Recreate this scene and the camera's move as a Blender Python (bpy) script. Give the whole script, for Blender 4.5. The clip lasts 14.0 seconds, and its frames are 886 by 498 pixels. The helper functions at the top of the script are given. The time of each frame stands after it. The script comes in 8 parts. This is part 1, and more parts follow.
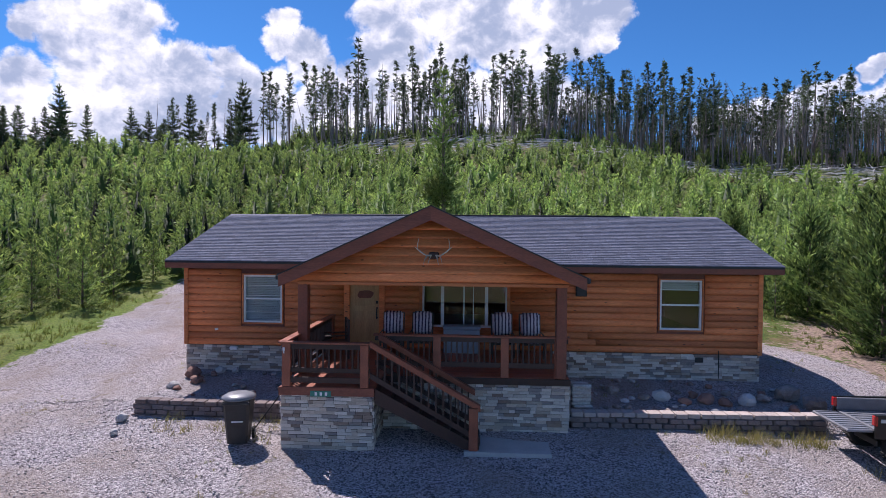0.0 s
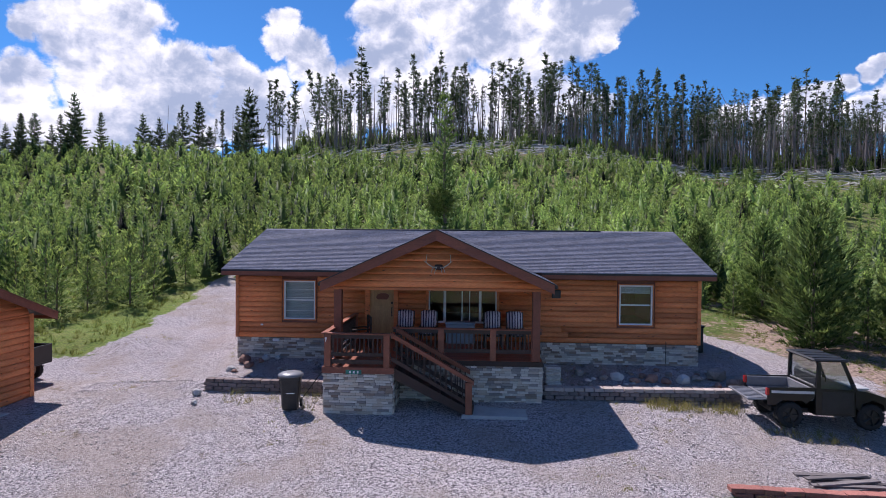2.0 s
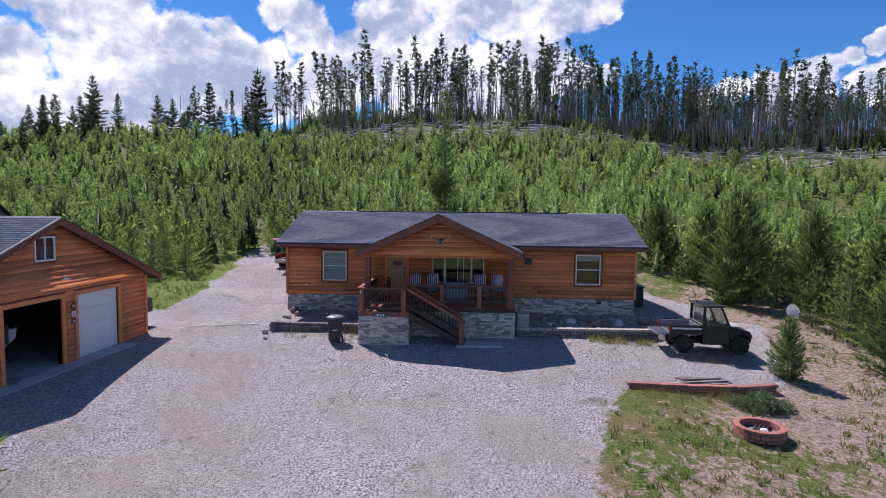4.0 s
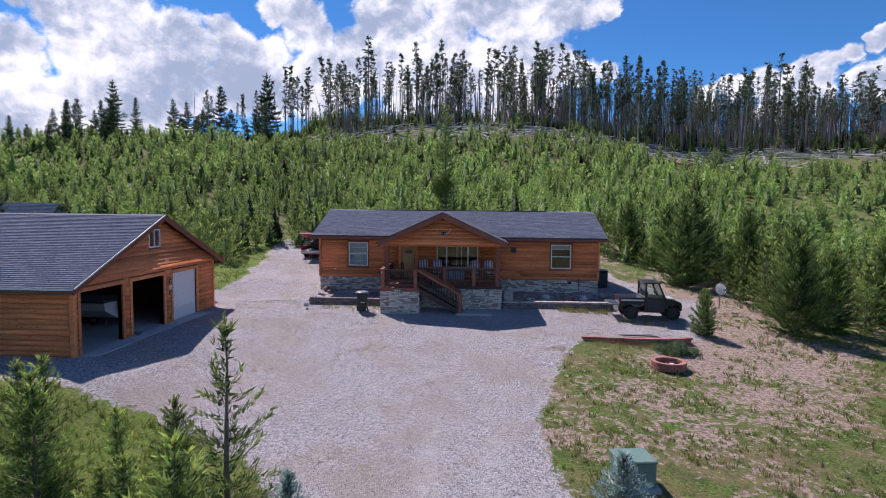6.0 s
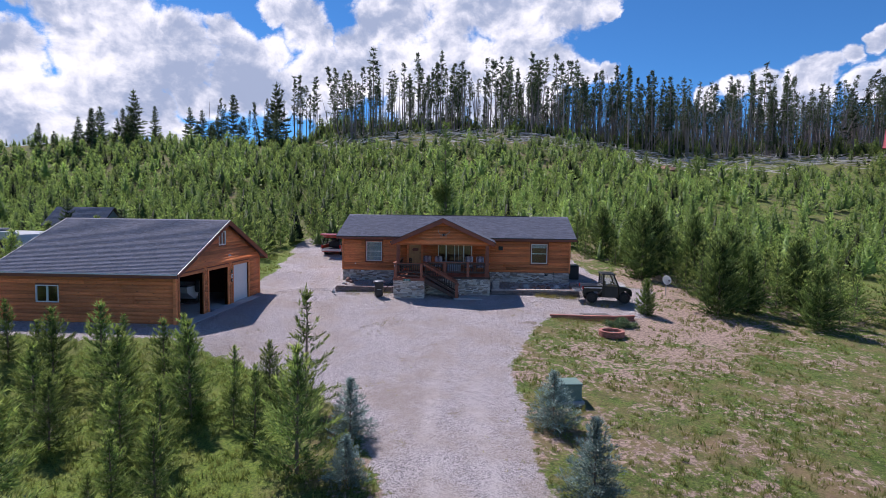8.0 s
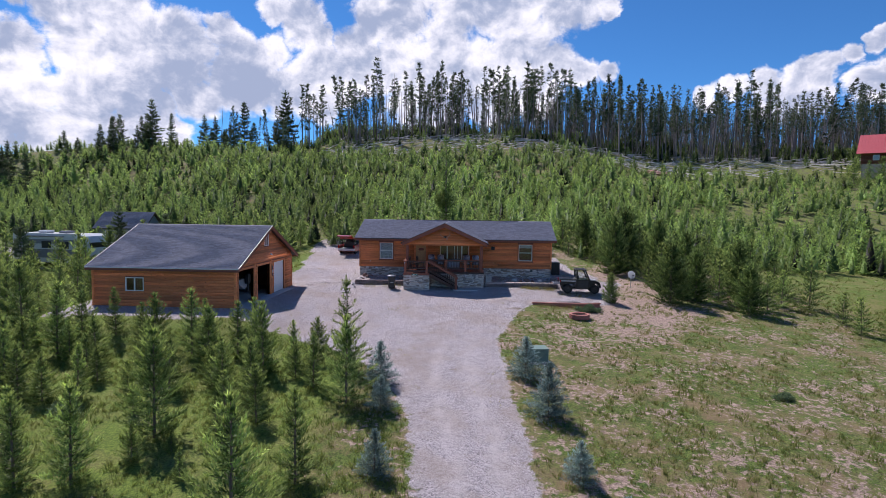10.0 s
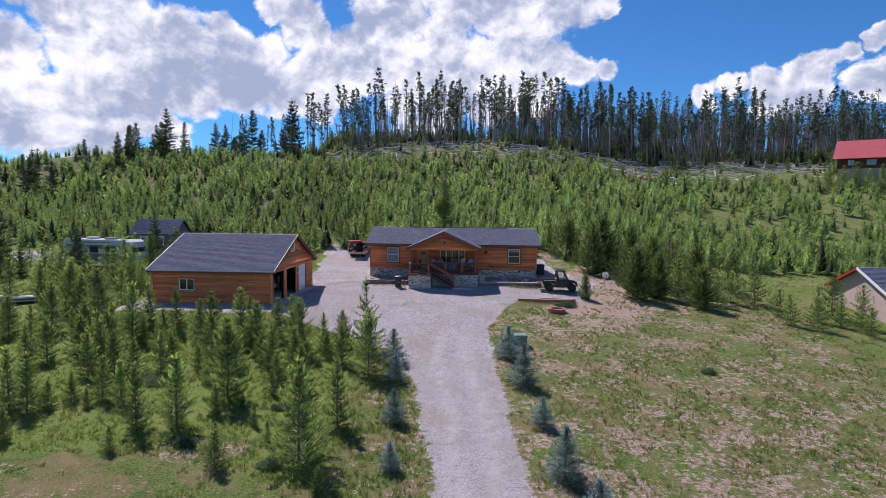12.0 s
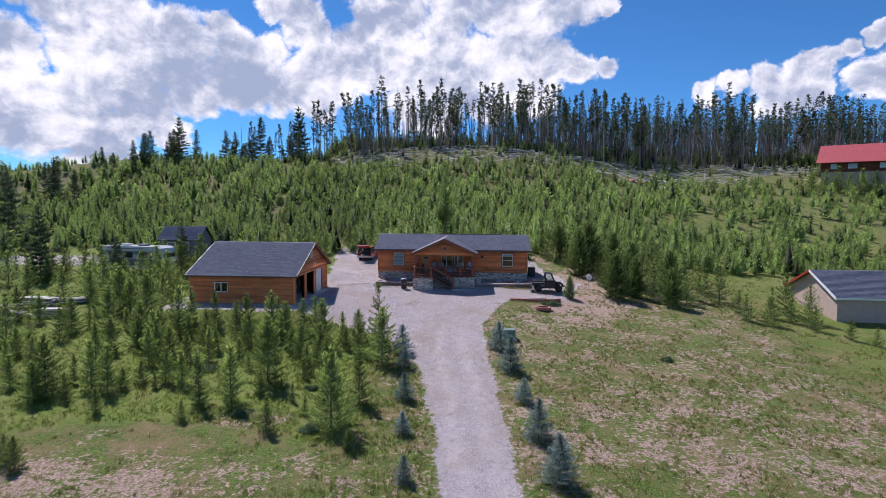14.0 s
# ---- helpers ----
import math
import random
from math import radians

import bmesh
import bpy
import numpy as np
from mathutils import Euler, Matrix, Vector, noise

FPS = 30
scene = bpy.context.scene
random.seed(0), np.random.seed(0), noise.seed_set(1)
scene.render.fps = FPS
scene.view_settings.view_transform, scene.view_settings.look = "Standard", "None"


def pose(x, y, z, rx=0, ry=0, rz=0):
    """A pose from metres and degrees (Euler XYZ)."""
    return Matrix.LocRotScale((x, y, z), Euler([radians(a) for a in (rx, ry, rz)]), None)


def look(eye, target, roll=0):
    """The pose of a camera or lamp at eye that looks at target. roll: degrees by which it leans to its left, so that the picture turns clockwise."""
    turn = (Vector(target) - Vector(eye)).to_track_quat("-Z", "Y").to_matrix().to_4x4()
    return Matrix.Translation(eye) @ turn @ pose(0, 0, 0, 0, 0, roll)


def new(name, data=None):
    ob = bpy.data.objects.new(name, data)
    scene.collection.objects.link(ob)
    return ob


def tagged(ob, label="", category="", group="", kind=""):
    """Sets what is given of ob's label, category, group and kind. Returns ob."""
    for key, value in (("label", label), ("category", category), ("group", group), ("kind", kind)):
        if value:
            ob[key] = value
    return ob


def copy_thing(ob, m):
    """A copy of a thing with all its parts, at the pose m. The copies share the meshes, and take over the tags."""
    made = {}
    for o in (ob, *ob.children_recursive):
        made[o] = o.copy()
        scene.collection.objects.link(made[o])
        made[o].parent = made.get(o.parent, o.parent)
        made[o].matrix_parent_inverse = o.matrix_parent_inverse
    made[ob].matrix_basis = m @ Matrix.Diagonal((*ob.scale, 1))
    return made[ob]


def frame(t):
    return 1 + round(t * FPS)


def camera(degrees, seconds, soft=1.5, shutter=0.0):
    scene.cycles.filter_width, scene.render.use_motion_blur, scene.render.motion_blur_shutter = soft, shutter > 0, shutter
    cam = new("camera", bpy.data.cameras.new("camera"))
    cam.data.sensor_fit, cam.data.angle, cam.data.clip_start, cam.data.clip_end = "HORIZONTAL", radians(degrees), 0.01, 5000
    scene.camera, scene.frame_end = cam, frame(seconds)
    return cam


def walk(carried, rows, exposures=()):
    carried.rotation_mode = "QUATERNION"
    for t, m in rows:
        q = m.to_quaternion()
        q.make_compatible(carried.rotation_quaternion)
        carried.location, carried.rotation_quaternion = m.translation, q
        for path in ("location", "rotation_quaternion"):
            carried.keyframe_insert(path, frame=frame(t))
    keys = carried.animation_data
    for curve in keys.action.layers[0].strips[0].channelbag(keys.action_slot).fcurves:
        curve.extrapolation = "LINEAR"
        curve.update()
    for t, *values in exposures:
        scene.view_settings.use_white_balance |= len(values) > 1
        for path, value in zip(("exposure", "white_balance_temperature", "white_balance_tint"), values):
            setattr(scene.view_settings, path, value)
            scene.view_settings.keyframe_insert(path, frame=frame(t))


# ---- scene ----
# ---- camera ----
cam = camera(75.0, 14.0, soft=0.8, shutter=0.25)
PATH = [
    (0, (0.35, -16.507, 4.551), (0.23, -14.511, 4.511), 0.5),
    (0.5, (0.362, -16.922, 4.669), (0.242, -14.926, 4.63), 0.5),
    (1, (0.387, -17.795, 4.761), (0.268, -15.799, 4.722), 0.6),
    (1.5, (0.446, -19.053, 4.898), (0.325, -17.057, 4.86), 0.5),
    (2, (0.507, -20.495, 5.021), (0.387, -18.499, 4.981), 0.5),
    (2.5, (0.596, -22.087, 5.102), (0.475, -20.091, 5.051), 0.5),
    (3, (0.666, -23.749, 5.196), (0.547, -21.753, 5.127), 0.5),
    (3.5, (0.764, -25.418, 5.271), (0.645, -23.424, 5.174), 0.6),
    (4, (0.871, -27.094, 5.35), (0.753, -25.102, 5.221), 0.6),
    (6.5, (1.165, -35.757, 5.505), (1.051, -33.765, 5.366), 0.6),
    (7, (1.268, -37.728, 5.628), (1.154, -35.737, 5.489), 0.7),
    (7.5, (1.413, -39.678, 5.741), (1.298, -37.686, 5.601), 0.6),
    (8, (1.522, -41.6, 5.835), (1.407, -39.608, 5.697), 0.7),
    (10.5, (1.874, -51.253, 6.618), (1.763, -49.261, 6.477), 0.7),
    (11, (1.977, -53.083, 6.822), (1.868, -51.091, 6.682), 0.7),
    (11.5, (2.063, -54.904, 7.095), (1.954, -52.912, 6.954), 0.7),
    (12, (2.151, -56.77, 7.47), (2.042, -54.778, 7.325), 0.6),
    (12.5, (2.237, -58.6, 7.804), (2.128, -56.608, 7.656), 0.6),
    (13, (2.355, -60.273, 8.106), (2.244, -58.282, 7.956), 0.5),
    (13.5, (2.446, -61.805, 8.391), (2.335, -59.814, 8.24), 0.5),
    (14, (2.525, -63.222, 8.641), (2.413, -61.231, 8.491), 0.4),
]
walk(cam, [(t, look(eye, target, roll)) for t, eye, target, roll in PATH],
     exposures=[(0, 0.30, 6150, 22), (6.5, 0.22, 6200, 20), (14, 0.16, 6200, 20)])

# ---- world, sun, exposure ----
SUN_TO = Vector((-0.465, 0.56, 1.0)).normalized()

world = bpy.data.worlds.new("sky")
scene.world = world
world.use_nodes = True
wn, wl = world.node_tree.nodes, world.node_tree.links
wn.clear()


def wmath(op, a, b=None, c=None):
    n = wn.new("ShaderNodeMath")
    n.operation = op
    for i, v in enumerate((a, b, c)):
        if v is None:
            continue
        if isinstance(v, (int, float)):
            n.inputs[i].default_value = v
        else:
            wl.new(v, n.inputs[i])
    return n.outputs[0]


sky = wn.new("ShaderNodeTexSky")
sky.sky_type = "NISHITA"
sky.sun_disc = False
sky.sun_elevation = math.asin(SUN_TO.z)
sky.sun_rotation = math.atan2(SUN_TO.x, SUN_TO.y)
sky.altitude = 2600
sky.air_density, sky.dust_density, sky.ozone_density = 1.0, 0.4, 1.6
coord = wn.new("ShaderNodeTexCoord")
sep = wn.new("ShaderNodeSeparateXYZ")
wl.new(coord.outputs["Generated"], sep.inputs[0])
az = wmath("ARCTAN2", sep.outputs[0], sep.outputs[1])
el = wmath("ARCSINE", sep.outputs[2])
flat = wn.new("ShaderNodeCombineXYZ")
wl.new(az, flat.inputs[0])
wl.new(wmath("MULTIPLY", el, 1.15), flat.inputs[1])
# heaps of cumulus: azimuth, elevation, radius in degrees
WEST_BANK = [
    (-39.5, 12.3, 2.5), (-39.5, 10.0, 2.2), (-35.1, 15.5, 3.4), (-32.7, 15.9, 3.9), (-30.6, 14.9, 2.5), (-35.2, 13.2, 2.8), (-32.4, 13.3, 3.4), (-29.4, 13.4, 2.8), (-26.7, 14.2, 3.1),
    (-24.0, 15.6, 1.9), (-22.4, 13.6, 3.1), (-19.4, 14.3, 2.4), (-30.8, 11.2, 3.6), (-33.5, 10.3, 3.1), (-27.2, 11.6, 3.6), (-23.4, 12.1, 3.1), (-34.6, 8.1, 3.4), (-38.1, 8.3, 2.5),
    (-30.4, 8.5, 3.4), (-26.3, 9.5, 2.8), (-38.2, 6.1, 3.9), (-33.5, 5.7, 4.5), (-28.3, 6.2, 2.2), (-35.4, 18.1, 4.2), (-32.2, 17.9, 3.4), (-38.4, 16.9, 2.2),
]
MIDDLE_BANK = [
    (-19.3, 17.7, 1.8), (-16.8, 16.6, 2.5), (-12.1, 15.7, 2.4), (-9.9, 17.5, 2.8), (-7.8, 17.6, 3.1), (-11.1, 13.3, 3.6), (-6.7, 13.6, 4.5), (-3.4, 14.2, 4.5), (-13.8, 11.9, 3.1),
    (-16.4, 12.3, 2.4), (-2.3, 18.1, 3.6), (0.9, 18.3, 3.9), (4.2, 18.4, 3.6), (7.4, 18.5, 3.1), (10.0, 18.8, 2.5), (5.3, 16.5, 2.1), (12.6, 18.1, 1.2), (-0.7, 13.4, 3.9),
    (3.1, 14.1, 3.4), (6.4, 13.7, 3.1), (8.8, 12.8, 2.1), (11.9, 13.2, 1.3), (1.0, 10.8, 3.9), (5.9, 11.2, 3.1), (-5.1, 10.3, 5.0),
]
TORN_EDGES = [
    (-21.0, 11.1, 3.1), (-18.2, 10.5, 3.1), (-15.3, 13.4, 2.8), (-20.9, 13.0, 2.8), (-23.5, 10.9, 2.8), (-39.2, 7.7, 3.4), (-39.2, 16.0, 1.7), (-15.3, 15.8, 1.7),
    (-15.4, 9.6, 2.2), (-18.8, 19.5, 1.7), (-8.8, 21.0, 4.2), (-2.9, 21.1, 4.8), (3.1, 21.0, 4.8), (8.4, 21.0, 3.9), (12.0, 20.2, 2.8),
]
EAST_BANK = [
    (22.7, 10.7, 1.3), (20.9, 10.0, 1.4), (25.3, 10.8, 1.9), (27.8, 11.2, 1.5), (29.3, 11.5, 1.6), (30.8, 12.4, 1.1), (29.0, 9.6, 1.9), (26.6, 9.2, 2.1),
    (32.6, 13.2, 1.1), (33.4, 13.7, 1.1), (32.4, 10.5, 1.5), (33.8, 9.6, 2.1), (35.1, 11.6, 2.5), (37.3, 12.4, 2.9), (36.9, 8.5, 3.3),
]
wob = wn.new("ShaderNodeTexNoise")
wob.inputs["Scale"].default_value, wob.inputs["Detail"].default_value = 13.0, 6
wob.inputs["Roughness"].default_value = 0.6
wl.new(flat.outputs[0], wob.inputs["Vector"])
torn = wn.new("ShaderNodeVectorMath")
torn.operation = "MULTIPLY_ADD"
wl.new(wob.outputs["Color"], torn.inputs[0])
torn.inputs[1].default_value = (0.075, 0.075, 0.0)
wl.new(flat.outputs[0], torn.inputs[2])
total = None
for a, e, r in WEST_BANK + MIDDLE_BANK + TORN_EDGES + EAST_BANK:
    d = wn.new("ShaderNodeVectorMath")
    d.operation = "DISTANCE"
    wl.new(torn.outputs[0], d.inputs[0])
    d.inputs[1].default_value = (radians(a) + 0.0375, radians(e) * 1.15 + 0.0375, 0)
    m = wn.new("ShaderNodeMapRange")
    m.interpolation_type = "SMOOTHSTEP"
    wl.new(d.outputs["Value"], m.inputs["Value"])
    m.inputs["From Min"].default_value, m.inputs["From Max"].default_value = radians(r) * 1.55, radians(r) * 0.32
    total = m.outputs[0] if total is None else wmath("MAXIMUM", total, m.outputs[0])
# elsewhere, out of view: loose low cumulus of the same kind, added for fill light
far = wn.new("ShaderNodeTexNoise")
far.inputs["Scale"].default_value, far.inputs["Detail"].default_value = 2.2, 2
wl.new(coord.outputs["Generated"], far.inputs["Vector"])
around = wmath("GREATER_THAN", wmath("ABSOLUTE", az), radians(50))
low = wmath("MULTIPLY", around, wmath("LESS_THAN", el, radians(32)))
total = wmath("MAXIMUM", total, wmath("MULTIPLY", low, wmath("MULTIPLY", far.outputs["Fac"], 0.85)))


def puffs(shift_, detail):
    """Uneven heads of cumulus, sampled a little way off by shift_."""
    mv = wn.new("ShaderNodeVectorMath")
    mv.operation = "ADD"
    mv.inputs[1].default_value = shift_
    wl.new(flat.outputs[0], mv.inputs[0])
    t = wn.new("ShaderNodeTexNoise")
    t.inputs["Scale"].default_value, t.inputs["Detail"].default_value, t.inputs["Roughness"].default_value = 17.0, detail, 0.6
    t.inputs["Distortion"].default_value = 0.25
    wl.new(mv.outputs[0], t.inputs["Vector"])
    return t.outputs["Fac"]


head = puffs((0.0, 0.0, 0.0), 11)
crown_ = puffs((-0.008, 0.017, 0.0), 6)
dens = wmath("ADD", total, wmath("MULTIPLY", wmath("SUBTRACT", head, 0.5), 1.5))
cover = wn.new("ShaderNodeMapRange")
cover.interpolation_type = "SMOOTHSTEP"
wl.new(dens, cover.inputs["Value"])
cover.inputs["From Min"].default_value, cover.inputs["From Max"].default_value = 0.40, 0.80
deep = wn.new("ShaderNodeMapRange")
deep.interpolation_type = "SMOOTHSTEP"
mott = wn.new("ShaderNodeTexNoise")
mott.inputs["Scale"].default_value, mott.inputs["Detail"].default_value, mott.inputs["Roughness"].default_value = 6.5, 7, 0.55
wl.new(torn.outputs[0], mott.inputs["Vector"])
under = wmath("MULTIPLY_ADD", wmath("SUBTRACT", crown_, head), 2.2, wmath("MULTIPLY", wmath("SUBTRACT", dens, 0.9), 0.7))
under = wmath("MULTIPLY_ADD", wmath("SUBTRACT", mott.outputs["Fac"], 0.47), 3.0, under)
wl.new(under, deep.inputs["Value"])
deep.inputs["From Min"].default_value, deep.inputs["From Max"].default_value = -0.42, 0.55
shade = wn.new("ShaderNodeMix")
shade.data_type = "RGBA"
wl.new(deep.outputs[0], shade.inputs["Factor"])
shade.inputs["A"].default_value = (0.92, 0.92, 0.93, 1)
shade.inputs["B"].default_value = (0.34, 0.405, 0.53, 1)
skyc = wn.new("ShaderNodeVectorMath")
skyc.operation = "SCALE"
wl.new(sky.outputs[0], skyc.inputs[0])
skyc.inputs["Scale"].default_value = 0.074
tint = wn.new("ShaderNodeVectorMath")
tint.operation = "MULTIPLY"
wl.new(skyc.outputs[0], tint.inputs[0])
tint.inputs[1].default_value = (0.46, 1.02, 1.42)
mixc = wn.new("ShaderNodeMix")
mixc.data_type = "RGBA"
wl.new(cover.outputs[0], mixc.inputs["Factor"])
wl.new(tint.outputs[0], mixc.inputs["A"])
wl.new(shade.outputs["Result"], mixc.inputs["B"])
bg = wn.new("ShaderNodeBackground")
wl.new(mixc.outputs["Result"], bg.inputs[0])
wout = wn.new("ShaderNodeOutputWorld")
wl.new(bg.outputs[0], wout.inputs[0])

sun_data = bpy.data.lights.new("sun", "SUN")
sun_data.energy, sun_data.angle, sun_data.color = 5.0, radians(0.53), (1.0, 0.95, 0.88)
sun = new("sun", sun_data)
sun.matrix_world = look((-46.5, 56, 100), (0, 0, 0))


# ---- materials ----
def surface(name, dark, light, scale=6.0, rough=0.7, bump=0.3, fine=60.0, vary=0.15, metal=0.0, stretch=(1, 1, 1), spots=None, coat=0.0, island=False, dist=0.02, spec=0.5):
    """A worn surface: two scales of noise between two colours, fine relief, and a shift from piece to piece."""
    m = bpy.data.materials.new(name)
    m.use_nodes = True
    n, l = m.node_tree.nodes, m.node_tree.links
    b = n["Principled BSDF"]
    tc = n.new("ShaderNodeTexCoord")
    mp = n.new("ShaderNodeMapping")
    mp.inputs["Scale"].default_value = stretch
    l.new(tc.outputs["Object"], mp.inputs["Vector"])
    if island:
        who = n.new("ShaderNodeNewGeometry").outputs["Random Per Island"]
    else:
        who = n.new("ShaderNodeObjectInfo").outputs["Random"]
    shift = n.new("ShaderNodeVectorMath")
    shift.operation = "ADD"
    off = n.new("ShaderNodeMath")
    off.operation = "MULTIPLY"
    off.inputs[1].default_value = 37.0
    l.new(who, off.inputs[0])
    l.new(mp.outputs[0], shift.inputs[0])
    l.new(off.outputs[0], shift.inputs[1])
    big = n.new("ShaderNodeTexNoise")
    big.inputs["Scale"].default_value, big.inputs["Detail"].default_value = scale, 4
    l.new(shift.outputs[0], big.inputs["Vector"])
    small = n.new("ShaderNodeTexNoise")
    small.inputs["Scale"].default_value, small.inputs["Detail"].default_value = fine, 3
    l.new(shift.outputs[0], small.inputs["Vector"])
    both = n.new("ShaderNodeMath")
    both.operation = "MULTIPLY_ADD"
    l.new(small.outputs["Fac"], both.inputs[0])
    both.inputs[1].default_value = 0.5
    half = n.new("ShaderNodeMath")
    half.operation = "MULTIPLY"
    half.inputs[1].default_value = 0.5
    l.new(big.outputs["Fac"], half.inputs[0])
    l.new(half.outputs[0], both.inputs[2])
    ramp = n.new("ShaderNodeMapRange")
    ramp.inputs["From Min"].default_value, ramp.inputs["From Max"].default_value = 0.32, 0.68
    l.new(both.outputs[0], ramp.inputs["Value"])
    mix = n.new("ShaderNodeMix")
    mix.data_type = "RGBA"
    l.new(ramp.outputs[0], mix.inputs["Factor"])
    mix.inputs["A"].default_value, mix.inputs["B"].default_value = (*dark, 1), (*light, 1)
    col = mix.outputs["Result"]
    if vary:
        hsv = n.new("ShaderNodeHueSaturation")
        val = n.new("ShaderNodeMapRange")
        val.inputs["To Min"].default_value, val.inputs["To Max"].default_value = 1 - vary, 1 + vary
        l.new(who, val.inputs["Value"])
        l.new(val.outputs[0], hsv.inputs["Value"])
        l.new(col, hsv.inputs["Color"])
        col = hsv.outputs[0]
    if spots:
        sc, thr, sp = spots
        vor = n.new("ShaderNodeTexVoronoi")
        vor.inputs["Scale"].default_value = sc
        sm = n.new("ShaderNodeVectorMath")
        sm.operation = "MULTIPLY"
        sm.inputs[1].default_value = (1 / max(stretch[0], 1e-3) ** 0.5, 1 / max(stretch[1], 1e-3) ** 0.5, 1 / max(stretch[2], 1e-3) ** 0.5)
        l.new(shift.outputs[0], sm.inputs[0])
        l.new(sm.outputs[0], vor.inputs["Vector"])
        mr = n.new("ShaderNodeMapRange")
        mr.inputs["From Min"].default_value, mr.inputs["From Max"].default_value = thr, thr * 0.5
        l.new(vor.outputs["Distance"], mr.inputs["Value"])
        mx = n.new("ShaderNodeMix")
        mx.data_type = "RGBA"
        l.new(mr.outputs[0], mx.inputs["Factor"])
        l.new(col, mx.inputs["A"])
        mx.inputs["B"].default_value = (*sp, 1)
        col = mx.outputs["Result"]
    l.new(col, b.inputs["Base Color"])
    b.inputs["Metallic"].default_value = metal
    b.inputs["Coat Weight"].default_value = coat
    b.inputs["Specular IOR Level"].default_value = spec
    rr = n.new("ShaderNodeMapRange")
    rr.inputs["To Min"].default_value, rr.inputs["To Max"].default_value = max(rough - 0.12, 0.03), min(rough + 0.12, 1)
    l.new(big.outputs["Fac"], rr.inputs["Value"])
    l.new(rr.outputs[0], b.inputs["Roughness"])
    if bump:
        bp = n.new("ShaderNodeBump")
        bp.inputs["Strength"].default_value, bp.inputs["Distance"].default_value = bump, dist
        l.new(both.outputs[0], bp.inputs["Height"])
        l.new(bp.outputs[0], b.inputs["Normal"])
    return m


CEDAR = surface("cedar_siding", (0.50, 0.130, 0.042), (0.86, 0.305, 0.108), 2.2, 0.68, 0.35, 22, 0.27, stretch=(0.35, 3, 3), spots=(4.2, 0.13, (0.11, 0.03, 0.014)))
CEDAR_DARK = surface("stained_timber", (0.15, 0.042, 0.024), (0.27, 0.08, 0.045), 3, 0.5, 0.3, 30, 0.15, stretch=(1, 1, 1))
RAILWOOD = surface("red_brown_rail_wood", (0.19, 0.054, 0.030), (0.36, 0.115, 0.062), 4, 0.45, 0.3, 40, 0.18)
DARKWOOD = surface("dark_stained_wood", (0.024, 0.012, 0.010), (0.055, 0.024, 0.018), 4, 0.5, 0.3, 40, 0.2)
SHINGLE = surface("asphalt_shingle", (0.14, 0.137, 0.168), (0.29, 0.286, 0.34), 9, 0.9, 0.5, 160, 0.17, island=True)
STONE = surface("ledger_stone", (0.165, 0.137, 0.130), (0.42, 0.355, 0.335), 5, 0.85, 0.6, 45, 0.42)
MORTAR = surface("stone_backing", (0.10, 0.09, 0.085), (0.17, 0.155, 0.145), 6, 0.95, 0.5, 60, 0)
BLOCK = surface("retaining_block", (0.14, 0.105, 0.10), (0.30, 0.24, 0.225), 7, 0.95, 0.8, 50, 0.22)
BRICKRED = surface("red_garden_block", (0.27, 0.095, 0.075), (0.47, 0.20, 0.16), 7, 0.95, 0.7, 50, 0.18)
ROCK = surface("field_rock", (0.16, 0.12, 0.10), (0.42, 0.36, 0.33), 3, 0.9, 0.8, 25, 0.35)
CONCRETE = surface("concrete", (0.36, 0.36, 0.36), (0.52, 0.51, 0.50), 3, 0.9, 0.3, 60, 0.05)
WHITE = surface("white_vinyl", (0.70, 0.71, 0.72), (0.82, 0.82, 0.82), 5, 0.4, 0.05, 50, 0.04)
BLACKPL = surface("black_plastic", (0.012, 0.012, 0.013), (0.03, 0.03, 0.032), 5, 0.45, 0.1, 70, 0.1)
GREYPL = surface("grey_plastic", (0.14, 0.145, 0.16), (0.22, 0.225, 0.25), 5, 0.4, 0.1, 70, 0.1)
RUBBER = surface("tyre_rubber", (0.012, 0.012, 0.012), (0.03, 0.03, 0.03), 8, 0.9, 0.4, 60, 0.1)
METAL = surface("dull_metal", (0.35, 0.35, 0.36), (0.55, 0.55, 0.56), 8, 0.35, 0.1, 60, 0.05, metal=0.9)
BARK = surface("pine_bark", (0.10, 0.075, 0.058), (0.24, 0.185, 0.15), 6, 0.95, 0.8, 40, 0.25, stretch=(1, 1, 0.3))
DEADWOOD = surface("weathered_deadwood", (0.36, 0.335, 0.32), (0.72, 0.69, 0.67), 5, 0.9, 0.5, 40, 0.3, stretch=(1, 1, 0.3), island=True)
WOODS_BARK = surface("woods_bark", (0.13, 0.108, 0.105), (0.37, 0.31, 0.305), 3, 0.95, 0.5, 20, 0.3, island=True)
INSIDE = surface("interior_paint", (0.34, 0.31, 0.27), (0.42, 0.39, 0.35), 3, 0.8, 0.1, 50, 0)


